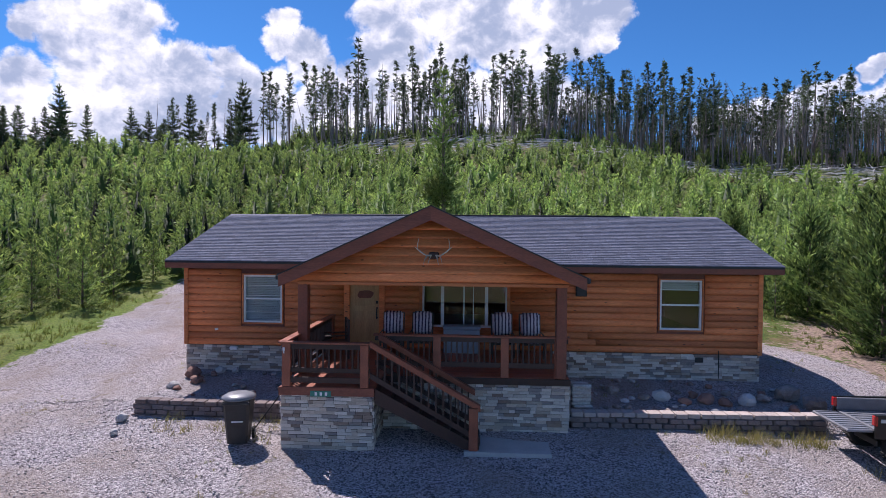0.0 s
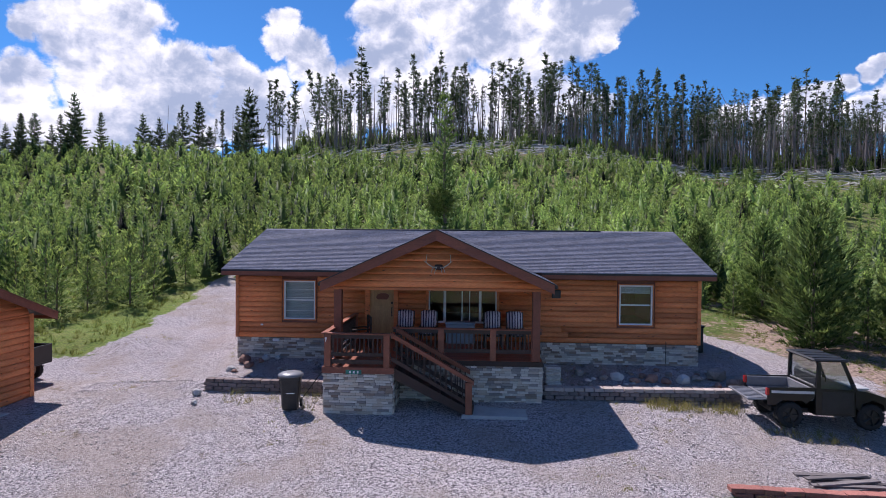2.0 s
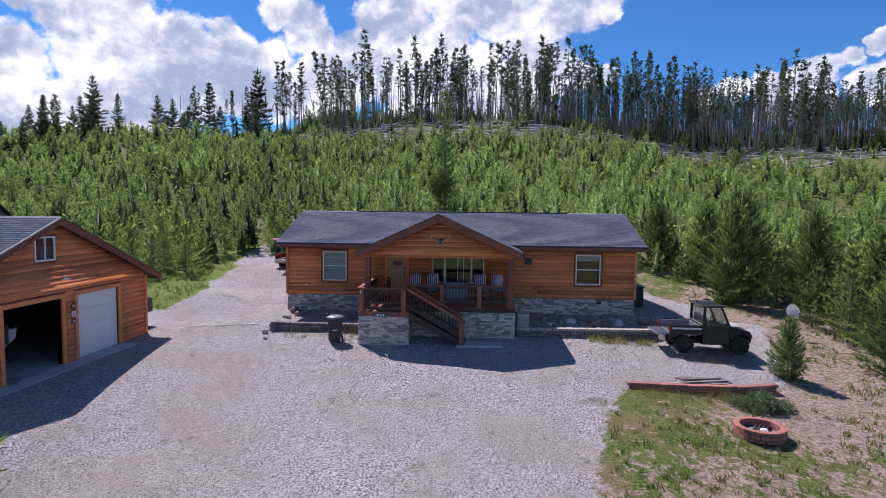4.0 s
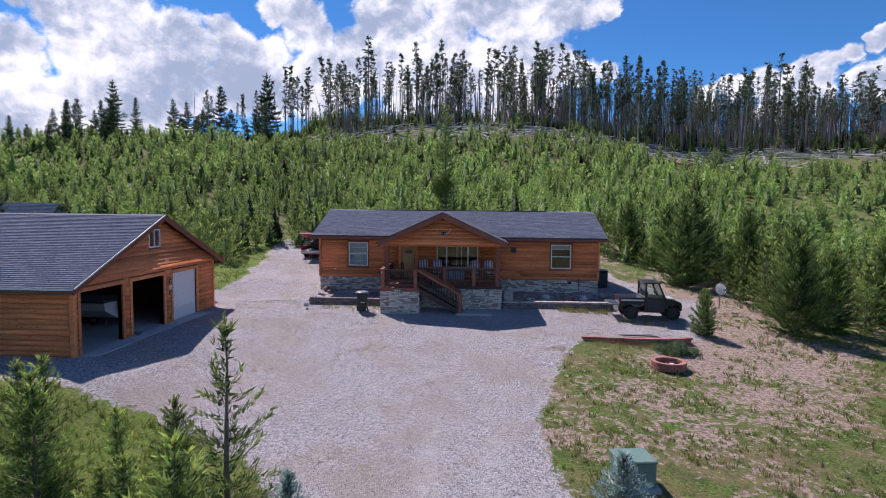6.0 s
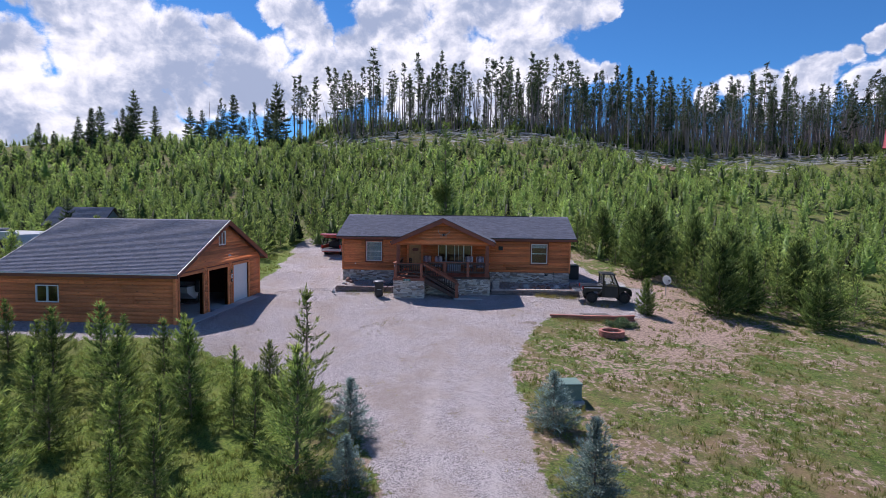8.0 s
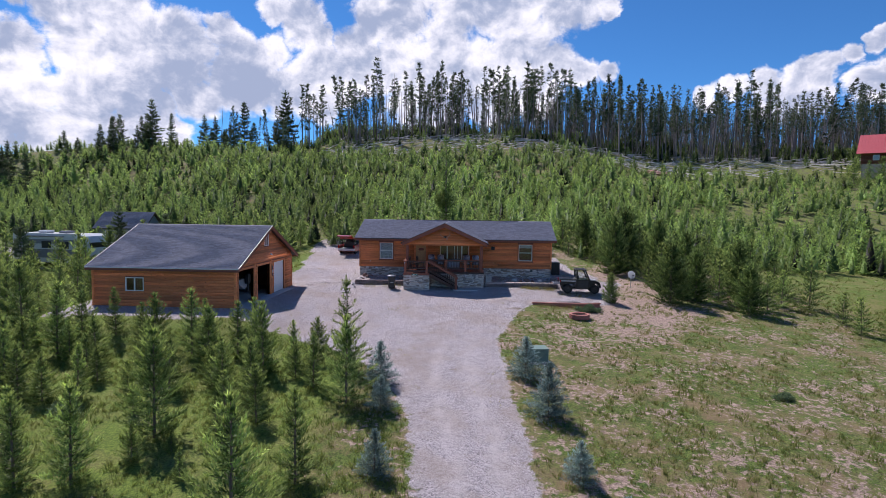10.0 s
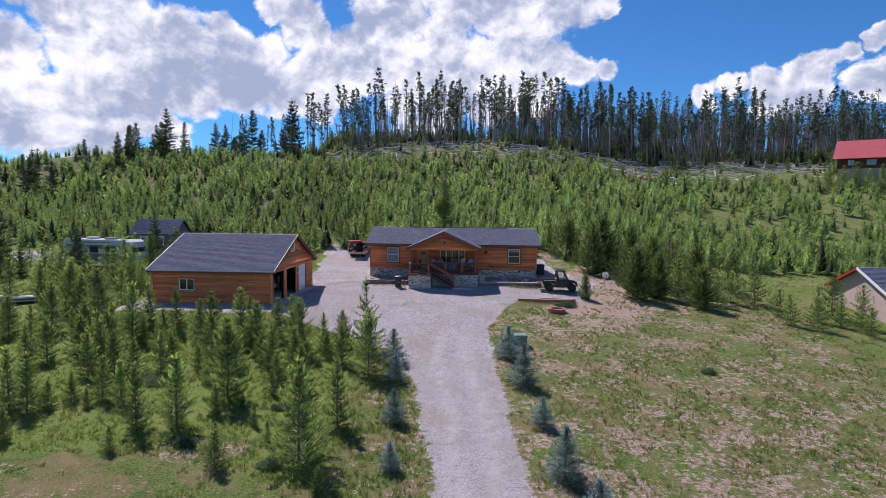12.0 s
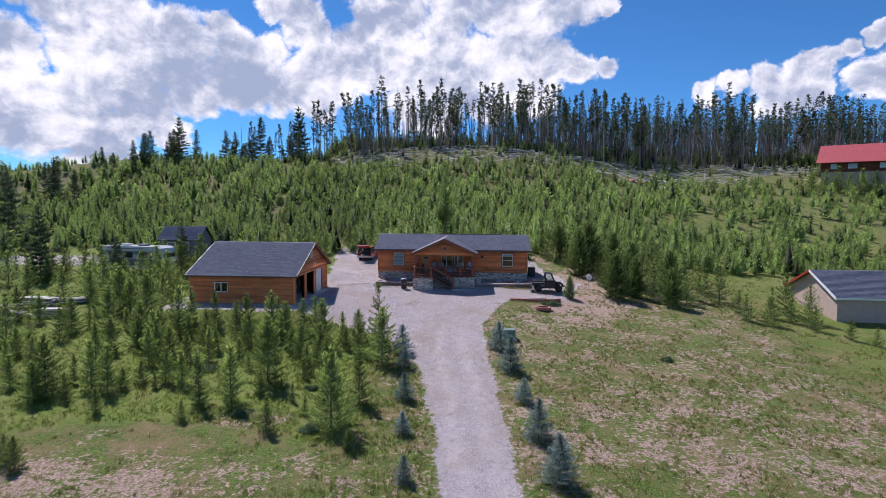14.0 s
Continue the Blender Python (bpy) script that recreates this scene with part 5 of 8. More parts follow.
for y, s in ((EY, -1), (2 * RY - EY, 1)):
    rows_ = [(RX0, RX1)] if s > 0 else [(RX0, -4.05), (2.72, RX1)]
    for a, b in rows_:
        part("fascia", boxes((a, b, min(y, y + s * 0.03), max(y, y + s * 0.03), EZ - 0.21, EZ - 0.012), bevel=0.004), FASCIA, house, "red-brown fascia board")
        part("gutter_edge", boxes((a, b, min(y + s * 0.03, y + s * 0.05), max(y + s * 0.03, y + s * 0.05), EZ - 0.06, EZ - 0.005)), BLACKPL, house)
part("soffit", boxes((RX0 + 0.02, RX1 - 0.02, EY + 0.02, -0.07, EZ - 0.19, EZ - 0.16)), FASCIA, house)
for x in (RX0, RX1):
    s = 1 if x > 0 else -1
    bm = bmesh.new()
    prism(bm, [(EY, EZ - 0.2), (EY, EZ), (RY, RZ), (2 * RY - EY, EZ), (2 * RY - EY, EZ - 0.2), (RY, RZ - 0.2)], "x", x - 0.0, x + 0.03 * s)
    part("rake_board", bm, FASCIA, house)

# windows and door
for nm, (a, b, c, d), bl in (("window", front_wall_holes[0], (0.06, 1.33)), ("window", front_wall_holes[1], (1.1, 1.34))):
    m_ = pose(a, -0.01, c)
    win = window_unit(house, m_, b - a, d - c, True, bl)
    casing(win, Matrix.Identity(4), b - a, d - c, 0.035)
    for zz in (0.30, 0.78, 1.08) if a < 0 else (1.12,):
        part("muntin", boxes((0.055, b - a - 0.055, 0.02, 0.027, (d - c) * zz / 1.4, (d - c) * zz / 1.4 + 0.012)), WHITE, win)
a, b, c, d = front_wall_holes[3]
big = part("picture_window", boxes((a, b, -0.03, 0.08, c, c + 0.06), (a, b, -0.03, 0.08, d - 0.06, d), (a, a + 0.05, -0.03, 0.08, c + 0.06, d - 0.06), (b - 0.05, b, -0.03, 0.08, c + 0.06, d - 0.06), bevel=0.006), WHITE, house, "wide white three-part window")
for x0, x1 in ((a + 0.05, -0.69), (-0.60, 0.57), (0.66, b - 0.05)):
    g = part("pane", boxes((x0, x1, 0.02, 0.026, c + 0.06, d - 0.06)), GLASS, big)
    g.visible_shadow = False
part("mullion", boxes((-0.69, -0.60, -0.02, 0.07, c + 0.06, d - 0.06), bevel=0.006), WHITE, big)
part("mullion", boxes((0.57, 0.66, -0.02, 0.07, c + 0.06, d - 0.06), bevel=0.006), WHITE, big)
part("mullion", boxes((-0.045, -0.01, -0.01, 0.05, c + 0.06, d - 0.06), (0.23, 0.255, 0.0, 0.05, c + 0.06, d - 0.06)), WHITE, big)
casing(big, pose(a, 0, c), b - a, d - c)
a, b, c, d = front_wall_holes[2]
door = part("front_door", boxes((a + 0.07, b - 0.07, 0.03, 0.08, c, d - 0.05), bevel=0.004), PALEWOOD, house, "pale knotty pine front door")
part("door_panel", boxes((a + 0.20, b - 0.20, 0.018, 0.03, 2.55, 3.3), (a + 0.20, a + 0.46, 0.018, 0.03, 1.55, 2.4), (b - 0.46, b - 0.20, 0.018, 0.03, 1.55, 2.4), bevel=0.006), PALEWOOD, door)
bm = bmesh.new()
prism(bm, [(-3.12, 2.86), (-3.05, 2.98), (-2.9, 3.0), (-2.76, 3.0), (-2.64, 2.94), (-2.66, 2.86), (-2.72, 2.78), (-3.06, 2.78)], "y", 0.006, 0.02)
part("plaque", bm, CEDAR_DARK, door, "dark brown carved plaque")
part("door_handle", boxes((b - 0.155, b - 0.125, -0.05, -0.02, 2.18, 2.52), (b - 0.16, b - 0.12, -0.02, 0.03, 2.19, 2.23), (b - 0.16, b - 0.12, -0.02, 0.03, 2.47, 2.51), (b - 0.17, b - 0.11, -0.0, 0.03, 2.62, 2.7), bevel=0.006), IRON, door, "black iron door handle")
part("door_frame", boxes((a - 0.09, a + 0.07, -0.065, 0.1, SILL + 0.02, d), (b - 0.07, b + 0.09, -0.065, 0.1, SILL + 0.02, d), (a - 0.09, b + 0.09, -0.065, 0.1, d, d + 0.09), bevel=0.006), CEDAR, house)
part("wall_vent", boxes((3.12, 3.42, -0.16, -0.03, 2.93, 3.21), bevel=0.015), BLACKPL, house, "black exhaust vent hood")
part("outlet_cover", boxes((-7.32, -7.22, -0.075, -0.04, 1.78, 1.84), bevel=0.01), WHITE, house)
part("meter_box", boxes((-6.85, -6.62, -0.14, -0.02, 1.22, 1.32), bevel=0.02), WHITE, house, "white junction box")
part("crawl_vent", boxes((6.44, 6.66, -0.07, -0.04, 1.12, 1.26), bevel=0.008), BLACKPL, house)
bm = tube([(7.06, -0.1, 0.7), (7.06, -0.1, 1.42), (7.06, -0.06, 1.46)], (0.014, 0.014))
part("water_pipe", bm, IRON, house, "standpipe tap")

# porch roof
PY = -3.9
porch = part("porch_roof", slab([(GPX, PY, GPZ), (GPX, 3.7, GPZ), (-4.05, -0.55, porch_z(-4.05)), (-4.05, PY, porch_z(-4.05))], 0.1), DARKWOOD, house, "grey shingled porch gable roof")
part("porch_roof_east", slab([(GPX, 3.7, GPZ), (GPX, PY, GPZ), (2.71, PY, porch_z(2.71)), (2.71, -0.55, porch_z(2.71))], 0.1), DARKWOOD, house)
half = 3.39
gl = Vector((half, 0, -GS * half))


def keep_porch(s):
    def k(u, v):
        q = gl.normalized().x
        dx = half - v * q
        y = (3.8 - u) if s > 0 else (PY - 0.02 + u)
        return main_z(y) < GPZ - GS * dx + 0.05 and (y < 3.7)
    return k


shingles(porch, frame_from((GPX - half, 3.8, GPZ - GS * half + 0.004), (0, -1, 0), (half, 0, GS * half)), 3.8 - PY + 0.02, gl.length, keep_porch(1), 3)
shingles(porch, frame_from((GPX + half, PY - 0.02, GPZ - GS * half + 0.004), (0, 1, 0), (-half, 0, GS * half)), 3.8 - PY, gl.length, keep_porch(-1), 4)
for s in (-1, 1):
    bm = bmesh.new()
    xe = GPX + s * half
    prism(bm, [(GPX, GPZ + 0.0), (xe, GPZ - GS * half), (xe, GPZ - GS * half - 0.27), (GPX, GPZ - 0.31)], "y", PY - 0.045, PY)
    part("barge_board", bm, FASCIA, house, "wide red-brown barge board")
    bm = bmesh.new()
    prism(bm, [(GPX, GPZ + 0.025), (xe + s * 0.03, GPZ - GS * half + 0.012), (xe + s * 0.03, GPZ - GS * half - 0.02), (GPX, GPZ - 0.005)], "y", PY - 0.07, PY - 0.045)
    part("drip_edge", bm, BLACKPL, house)
    part("gutter", boxes((min(xe, xe + s * 0.1), max(xe, xe + s * 0.1), PY + 0.05, -0.55, GPZ - GS * half - 0.12, GPZ - GS * half - 0.01), bevel=0.02), BLACKPL, house)
GY0 = -3.38
gable = part("porch_gable", boxes((-3.80, 2.40, GY0, GY0 + 0.1, 3.48, 3.62)), FASCIA, house)
bm = bmesh.new()
prism(bm, [(-3.85, 3.62), (2.49, 3.62), (2.49, porch_z(2.49) - 0.12), (GPX, GPZ - 0.12), (-3.85, porch_z(-3.85) - 0.12)], "y", GY0 + 0.02, GY0 + 0.1)
part("gable_wall", bm, CEDAR_DARK, house)
siding(gable, pose(0, GY0 - 0.002, 0), -3.83, 2.43, 3.52, 5.12, [], hgt=0.2,
       lean=lambda z: (max(-3.83, GPX - (GPZ - 0.1 - z) / GS), min(2.43, GPX + (GPZ - 0.1 - z) / GS)))
part("beam", boxes((-3.80, 2.40, GY0 - 0.06, GY0 + 0.14, 3.44, 3.52), bevel=0.01), CEDAR, house)
part("porch_ceiling", boxes((-3.78, 2.38, GY0 + 0.12, -0.08, 3.50, 3.53)), CEDAR, house)
for x0, x1 in ((-3.79, -3.56), (2.14, 2.37)):
    part("post", boxes((x0, x1, -3.42, -3.18, 1.38, 3.46), bevel=0.012), CEDAR_DARK, house, "stained square porch post")

# deck, landing, stairs
DZ = 1.36
FY, LY = -3.30, -4.46
deck = part("deck", boxes((-3.80, 2.44, FY, -0.08, 1.20, 1.30)), DARKWOOD, house, "dark stained timber deck")
y = FY
while y < -0.12:
    part("deck_board", boxes((-3.82, 2.46, y, y + 0.138, 1.302, DZ), bevel=0.004), RAILWOOD, deck)
    y += 0.143
landing = part("landing", boxes((-3.82, -1.84, LY + 0.02, FY - 0.004, 1.18, 1.29)), DARKWOOD, house, "timber stair landing")
y = LY
while y < FY - 0.1:
    part("deck_board", boxes((-3.84, -1.82, y, y + 0.138, 1.292, DZ - 0.01), bevel=0.004), RAILWOOD, landing)
    y += 0.1445
part("rim_board", boxes((-3.86, -1.80, LY - 0.045, LY, 1.17, 1.345), bevel=0.006), FASCIA, landing)
part("rim_board", boxes((-1.80, 2.48, FY - 0.045, FY, 1.20, 1.345), bevel=0.006), DARKWOOD, deck)
# stone piers under deck and landing
pier_w = part("landing_pier", boxes((-3.80, -1.86, LY + 0.03, FY, -0.3, 1.17)), MORTAR, house, "ledger stone pier")
stones_on(pier_w, pose(0, LY + 0.03, 0), -3.82, -1.84, -0.05, 1.165, prng)
stones_on(pier_w, pose(-1.86, 0, 0, 0, 0, 90), LY + 0.03, FY, -0.05, 1.165, prng)
stones_on(pier_w, pose(-3.80, 0, 0, 0, 0, -90), -FY + 0.0, -LY - 0.03, -0.05, 1.165, prng)
pier_e = part("deck_pier", boxes((-1.84, 2.44, FY + 0.03, FY + 0.2, -0.3, 1.20), (2.24, 2.44, FY + 0.2, -0.05, 0.2, 1.20), (-3.80, -3.6, FY, -0.05, 0.2, 1.18)), MORTAR, house)
stones_on(pier_e, pose(0, FY + 0.03, 0), -1.80, 2.46, -0.05, 1.195, prng)
stones_on(pier_e, pose(2.44, 0, 0, 0, 0, 90), FY + 0.03, -0.05, 0.2, 1.195, prng, floor_=lambda u: 0.4)


def rail_run(parent, x0, x1, y, z, along="x", posts=(), gap=0.125, top=None, low=True):
    """A level railing: cap, upper and lower rail, square balusters and posts."""
    def bx(a, b, c0, c1, z0, z1, bev=0.004):
        return boxes((a, b, c0, c1, z0, z1) if along == "x" else (c0, c1, a, b, z0, z1), bevel=bev)
    part("cap_rail", bx(x0 - 0.03, x1 + 0.03, y - 0.085, y + 0.085, z + 0.915, z + 0.955), RAILWOOD, parent, "worn red-brown cap rail")
    part("rail", bx(x0, x1, y - 0.02, y + 0.02, z + 0.80, z + 0.914), DARKWOOD, parent)
    if low:
        part("rail", bx(x0, x1, y - 0.02, y + 0.02, z + 0.30, z + 0.40), DARKWOOD, parent)
        part("rail", bx(x0, x1, y - 0.02, y + 0.02, z + 0.08, z + 0.20), DARKWOOD, parent)
    else:
        part("rail", bx(x0, x1, y - 0.02, y + 0.02, z + 0.22, z + 0.34), DARKWOOD, parent)
    n = int((x1 - x0) / gap)
    for i in range(1, n):
        u = x0 + (x1 - x0) * i / n
        if any(abs(u - p) < 0.13 for p in posts):
            continue
        part("baluster", bx(u - 0.018, u + 0.018, y - 0.012, y + 0.026, z + 0.30, z + 0.85, 0), DARKWOOD, parent)
    for p in posts:
        part("rail_post", bx(p - 0.09, p + 0.09, y - 0.055, y + 0.06, z + 0.0, z + 0.91, 0.008), RAILWOOD, parent)


rail_run(deck, -2.0, 2.42, FY, DZ, "x", (-0.56, 0.99, 2.20), low=False)
rail_run(landing, -3.80, -1.90, LY + 0.02, DZ - 0.01, "x", (-3.70, -2.02))
rail_run(landing, LY + 0.02, -0.12, -3.80, DZ - 0.01, "y", (-0.22,))
# stairs down to the pad
stairs = part("stair_stringer", bmesh.new(), DARKWOOD, house, "dark timber stairs")
X0, X1, Z0s, Z1s = -1.80, 0.42, DZ - 0.01, 0.10
bm = bmesh.new()
for yy in (LY + 0.02, FY - 0.14):
    prism(bm, [(X0, Z0s - 0.02), (X1, Z1s + 0.06), (X1, Z1s - 0.06), (X1 - 0.2, Z1s - 0.06), (X0, Z0s - 0.34)], "y", yy, yy + 0.045)
bm.to_mesh(stairs.data)
bm.free()
steps = 7
for i in range(steps):
    xa = X0 + (X1 - X0) * i / steps
    za = Z0s + (Z1s - Z0s) * (i + 1) / (steps + 0.6)
    part("stair_tread", boxes((xa + 0.01, xa + 0.33, LY + 0.07, FY - 0.15, za - 0.04, za), bevel=0.006), DARKWOOD, stairs)
    part("stair_riser", boxes((xa, xa + 0.02, LY + 0.07, FY - 0.15, za - 0.02, za + 0.13)), DARKWOOD, stairs)
for yy in (LY + 0.02, FY - 0.12):
    sl = (Z1s - Z0s) / (X1 - X0)

    def lift(x, h):
        return Z0s + (x - X0) * sl + h
    xa, xb = X0 - 0.1, X1 + 0.02 if yy < -4 else X1 - 0.1
    for nm, h0, h1, half_w, mt in (("hand_rail", 0.90, 0.94, 0.085, RAILWOOD), ("rail", 0.80, 0.895, 0.02, RAILWOOD), ("rail", 0.14, 0.26, 0.02, DARKWOOD)):
        bm = bmesh.new()
        prism(bm, [(xa, lift(xa, h0)), (xb, lift(xb, h0)), (xb, lift(xb, h1)), (xa, lift(xa, h1))], "y", yy - half_w, yy + half_w)
        part(nm, bm, mt, stairs)
    n = 15
    for i in range(1, n):
        x = xa + (xb - xa) * i / n
        bm = bmesh.new()
        prism(bm, [(x - 0.018, lift(x, 0.2)), (x + 0.018, lift(x, 0.2)), (x + 0.018, lift(x, 0.84)), (x - 0.018, lift(x, 0.84))], "y", yy - 0.012, yy + 0.024)
        part("baluster", bm, DARKWOOD, stairs)
part("newel_post", boxes((X1 - 0.22, X1 - 0.03, LY - 0.04, LY + 0.09, 0.0, 0.98), bevel=0.01), RAILWOOD, stairs)
# number plate hung on the rim
plate = part("number_plate", boxes((-3.17, -2.72, LY - 0.06, LY - 0.045, 1.155, 1.275), bevel=0.004), surface("green_enamel", (0.02, 0.16, 0.12), (0.035, 0.22, 0.17), 5, 0.4, 0.05, 50, 0), house, "small green plate")
for i in range(3):
    part("plate_mark", boxes((-3.07 + 0.11 * i, -3.02 + 0.11 * i, LY - 0.064, LY - 0.0605, 1.18, 1.25)), WHITE, plate)

# ---- the garage ----
garage = thing("log_sided_garage", "three-bay garage in orange log siding with two open bays", "garage")
GX0, GX1, GY0_, GY1_, GB = -22.2, -13.05, -14.56, -3.80, 0.04
GEZ, GRZ, GRY = 2.55, 5.03, -9.04
bays = [(-14.22, -11.76), (-11.10, -8.68), (-7.92, -5.62)]
prng = random.Random(33)
# east gable wall: own x runs north from the south-east corner
east = pose(GX1, GY0_, 0, 0, 0, 90)
span = GY1_ - GY0_
door_holes = [(a - GY0_, b - GY0_, GB, 2.32) for a, b in bays]
gw = part("gable_wall", panel(0, span, GB - 0.25, 2.62, door_holes, 0.15), CEDAR_DARK, garage, "orange-brown rounded log siding", at=east)
mid_u = GRY - GY0_
gs = (GRZ - GEZ) / (GRY + 14.98)
gwin = (mid_u - 0.75, mid_u + 0.15, 3.62, 4.42)
siding(gw, pose(0, -0.002, 0), 0.06, span - 0.06, GB + 0.02, 2.60, [(a - 0.16, b + 0.16, c, d + 0.16) for a, b, c, d in door_holes], hgt=0.19)
bm = bmesh.new()
prism(bm, [(0, 2.62), (span, 2.62), (mid_u, GRZ - 0.16)], "y", 0.01, 0.12)
part("gable_top", bm, CEDAR_DARK, garage, at=east)


def gar_lean(z):
    return max(0.06, mid_u - (GRZ - 0.12 - z) / gs), min(span - 0.06, mid_u + (GRZ - 0.12 - z) / gs)


siding(gw, pose(0, -0.002, 0), 0.06, span - 0.06, 2.60, GRZ - 0.2, [(gwin[0] - 0.02, gwin[1] + 0.02, gwin[2] - 0.02, gwin[3] + 0.02)], hgt=0.19, lean=gar_lean)
window_unit(garage, east @ pose(gwin[0], -0.03, gwin[2]), gwin[1] - gwin[0], gwin[3] - gwin[2], False)
part("window_bar", boxes((gwin[0] + 0.43, gwin[0] + 0.47, -0.05, 0.0, gwin[2] + 0.05, gwin[3] - 0.05)), WHITE, garage, at=east)
for a, b, c, d in door_holes:
    part("door_casing", boxes((a - 0.15, a, -0.07, 0.16, GB, d), (b, b + 0.15, -0.07, 0.16, GB, d), (a - 0.15, b + 0.15, -0.07, 0.16, d, d + 0.15), bevel=0.008), CEDAR, garage, "stained timber door casing", at=east)
a, b, c, d = door_holes[2]
gdoor = part("garage_door", boxes((a, b, 0.06, 0.10, c, d)), WHITE, garage, "closed white sectional garage door", at=east)
for i in range(4):
    z0 = c + (d - c) * i / 4
    part("door_section", boxes((a + 0.005, b - 0.005, 0.045, 0.06, z0 + 0.006, z0 + (d - c) / 4 - 0.006), bevel=0.005), WHITE, gdoor)
part("outdoor_light", boxes((5.9, 6.15, -0.16, -0.05, 2.92, 2.99), (5.98, 6.07, -0.10, -0.05, 2.99, 3.06), bevel=0.015), WHITE, garage, "white twin floodlight", at=east)
for z in (1.88, 1.60, 1.36):
    sg = part("wall_sign", boxes((6.28, 6.48, -0.085, -0.065, z, z + 0.2), bevel=0.004), BLACKPL if z != 1.6 else WHITE, garage, "small sign on the garage wall", at=east)
    part("sign_mark", boxes((6.31, 6.45, -0.09, -0.0855, z + 0.05, z + 0.075), (6.31, 6.42, -0.09, -0.0855, z + 0.11, z + 0.135)), WHITE if z != 1.6 else BLACKPL, sg)
# south wall with a slider window
south_hole = [(-20.12, -18.93, 1.02, 1.88)]
sw = part("wall", panel(GX0, GX1, GB - 0.25, 2.62, south_hole, 0.15), CEDAR_DARK, garage, at=pose(0, GY0_, 0))
siding(sw, pose(0, -0.002, 0), GX0 + 0.06, GX1 - 0.06, GB + 0.02, 2.60, [(a - 0.02, b + 0.02, c - 0.02, d + 0.02) for a, b, c, d in south_hole], hgt=0.19, prng=prng)
a, b, c, d = south_hole[0]
window_unit(garage, pose(a, GY0_ - 0.03, c), b - a, d - c, False)
part("window_bar", boxes(((a + b) / 2 - 0.03, (a + b) / 2 + 0.03, GY0_ - 0.05, GY0_ + 0.04, c + 0.05, d - 0.05)), WHITE, garage)
nw = part("wall", panel(0, GX1 - GX0, GB - 0.25, 2.62, [], 0.15), CEDAR_DARK, garage, at=pose(GX1, GY1_, 0, 0, 0, 180))
siding(nw, pose(0, -0.002, 0), 0.06, GX1 - GX0 - 0.06, GB + 0.02, 2.60, [], hgt=0.19)
part("wall", panel(0, span, GB - 0.25, 2.62, [], 0.15), CEDAR_DARK, garage, at=pose(GX0, GY1_, 0, 0, 0, -90))
bm = bmesh.new()
prism(bm, [(0, 2.62), (span, 2.62), (span - mid_u, GRZ - 0.16)], "y", 0.01, 0.12)
part("gable_top", bm, CEDAR_DARK, garage, at=pose(GX0, GY1_, 0, 0, 0, -90))
for x, y in ((GX1, GY0_), (GX1, GY1_), (GX0, GY0_)):
    part("corner_board", boxes((x - 0.09, x + 0.068, y - 0.068, y + 0.09, GB - 0.05, 2.6), bevel=0.008), CEDAR, garage)
part("floor", boxes((GX0 + 0.16, GX1 + 0.02, GY0_ + 0.16, GY1_ - 0.16, GB - 0.2, GB + 0.03)), CONCRETE, garage)
# roof
RXa, RXb, RYa, RYb = -22.44, -12.72, -14.98, -3.10
groof = part("roof", slab([(RXa, RYa, GEZ), (RXb, RYa, GEZ), (RXb, GRY, GRZ), (RXa, GRY, GRZ)], 0.1), DARKWOOD, garage, "grey asphalt shingle roof")
part("roof_north", slab([(RXb, RYb, GEZ), (RXa, RYb, GEZ), (RXa, GRY, GRZ), (RXb, GRY, GRZ)], 0.1), DARKWOOD, garage)
gsl = Vector((0, GRY - RYa, GRZ - GEZ))
shingles(groof, frame_from((RXa, RYa - 0.02, GEZ + 0.004), (1, 0, 0), gsl), RXb - RXa, gsl.length, None, 7)
shingles(groof, frame_from((RXb, RYb + 0.02, GEZ + 0.004), (-1, 0, 0), (0, -gsl.y, gsl.z)), RXb - RXa, gsl.length, None, 8)
for y, s in ((RYa, -1), (RYb, 1)):
    part("fascia", boxes((RXa, RXb, min(y, y + 0.03 * s), max(y, y + 0.03 * s), GEZ - 0.2, GEZ - 0.02), bevel=0.004), FASCIA, garage)
part("drip_edge", boxes((RXa - 0.02, RXb + 0.02, RYa - 0.055, RYa - 0.03, GEZ - 0.05, GEZ + 0.012)), ALU, garage, "white metal drip edge")
for x in (RXa, RXb):
    s = -1 if x == RXa else 1
    for ya, za, yb, zb in ((RYa, GEZ, GRY, GRZ), (RYb, GEZ, GRY, GRZ)):
        bm = bmesh.new()
        prism(bm, [(ya, za - 0.22), (ya, za), (yb, zb), (yb, zb - 0.24)], "x", x, x + 0.04 * s)
        part("barge_board", bm, FASCIA, garage, "wide red-brown barge board")
        bm = bmesh.new()
        prism(bm, [(ya, za - 0.02), (ya, za + 0.03), (yb, zb + 0.03), (yb, zb - 0.02)], "x", x + 0.04 * s, x + 0.06 * s)
        part("drip_edge", bm, ALU if ya == RYa else FASCIA, garage)
x = RXa
while x < RXb:
    w = min(0.3, RXb - x)
    bm = bmesh.new()
    prism(bm, [(GRY - 0.15, GRZ - 0.04), (GRY, GRZ + 0.035), (GRY + 0.15, GRZ - 0.04), (GRY, GRZ + 0.01)], "x", x, x + w - 0.008)
    part("ridge_cap", bm, SHINGLE, garage)
    x += w
# apron slab
apron = tagged(part("garage_apron", boxes((-13.0, -12.35, -14.4, -5.4, -0.12, GB + 0.035), bevel=0.01), CONCRETE), "worn concrete strip along the garage doors", "pavement", kind="structure")


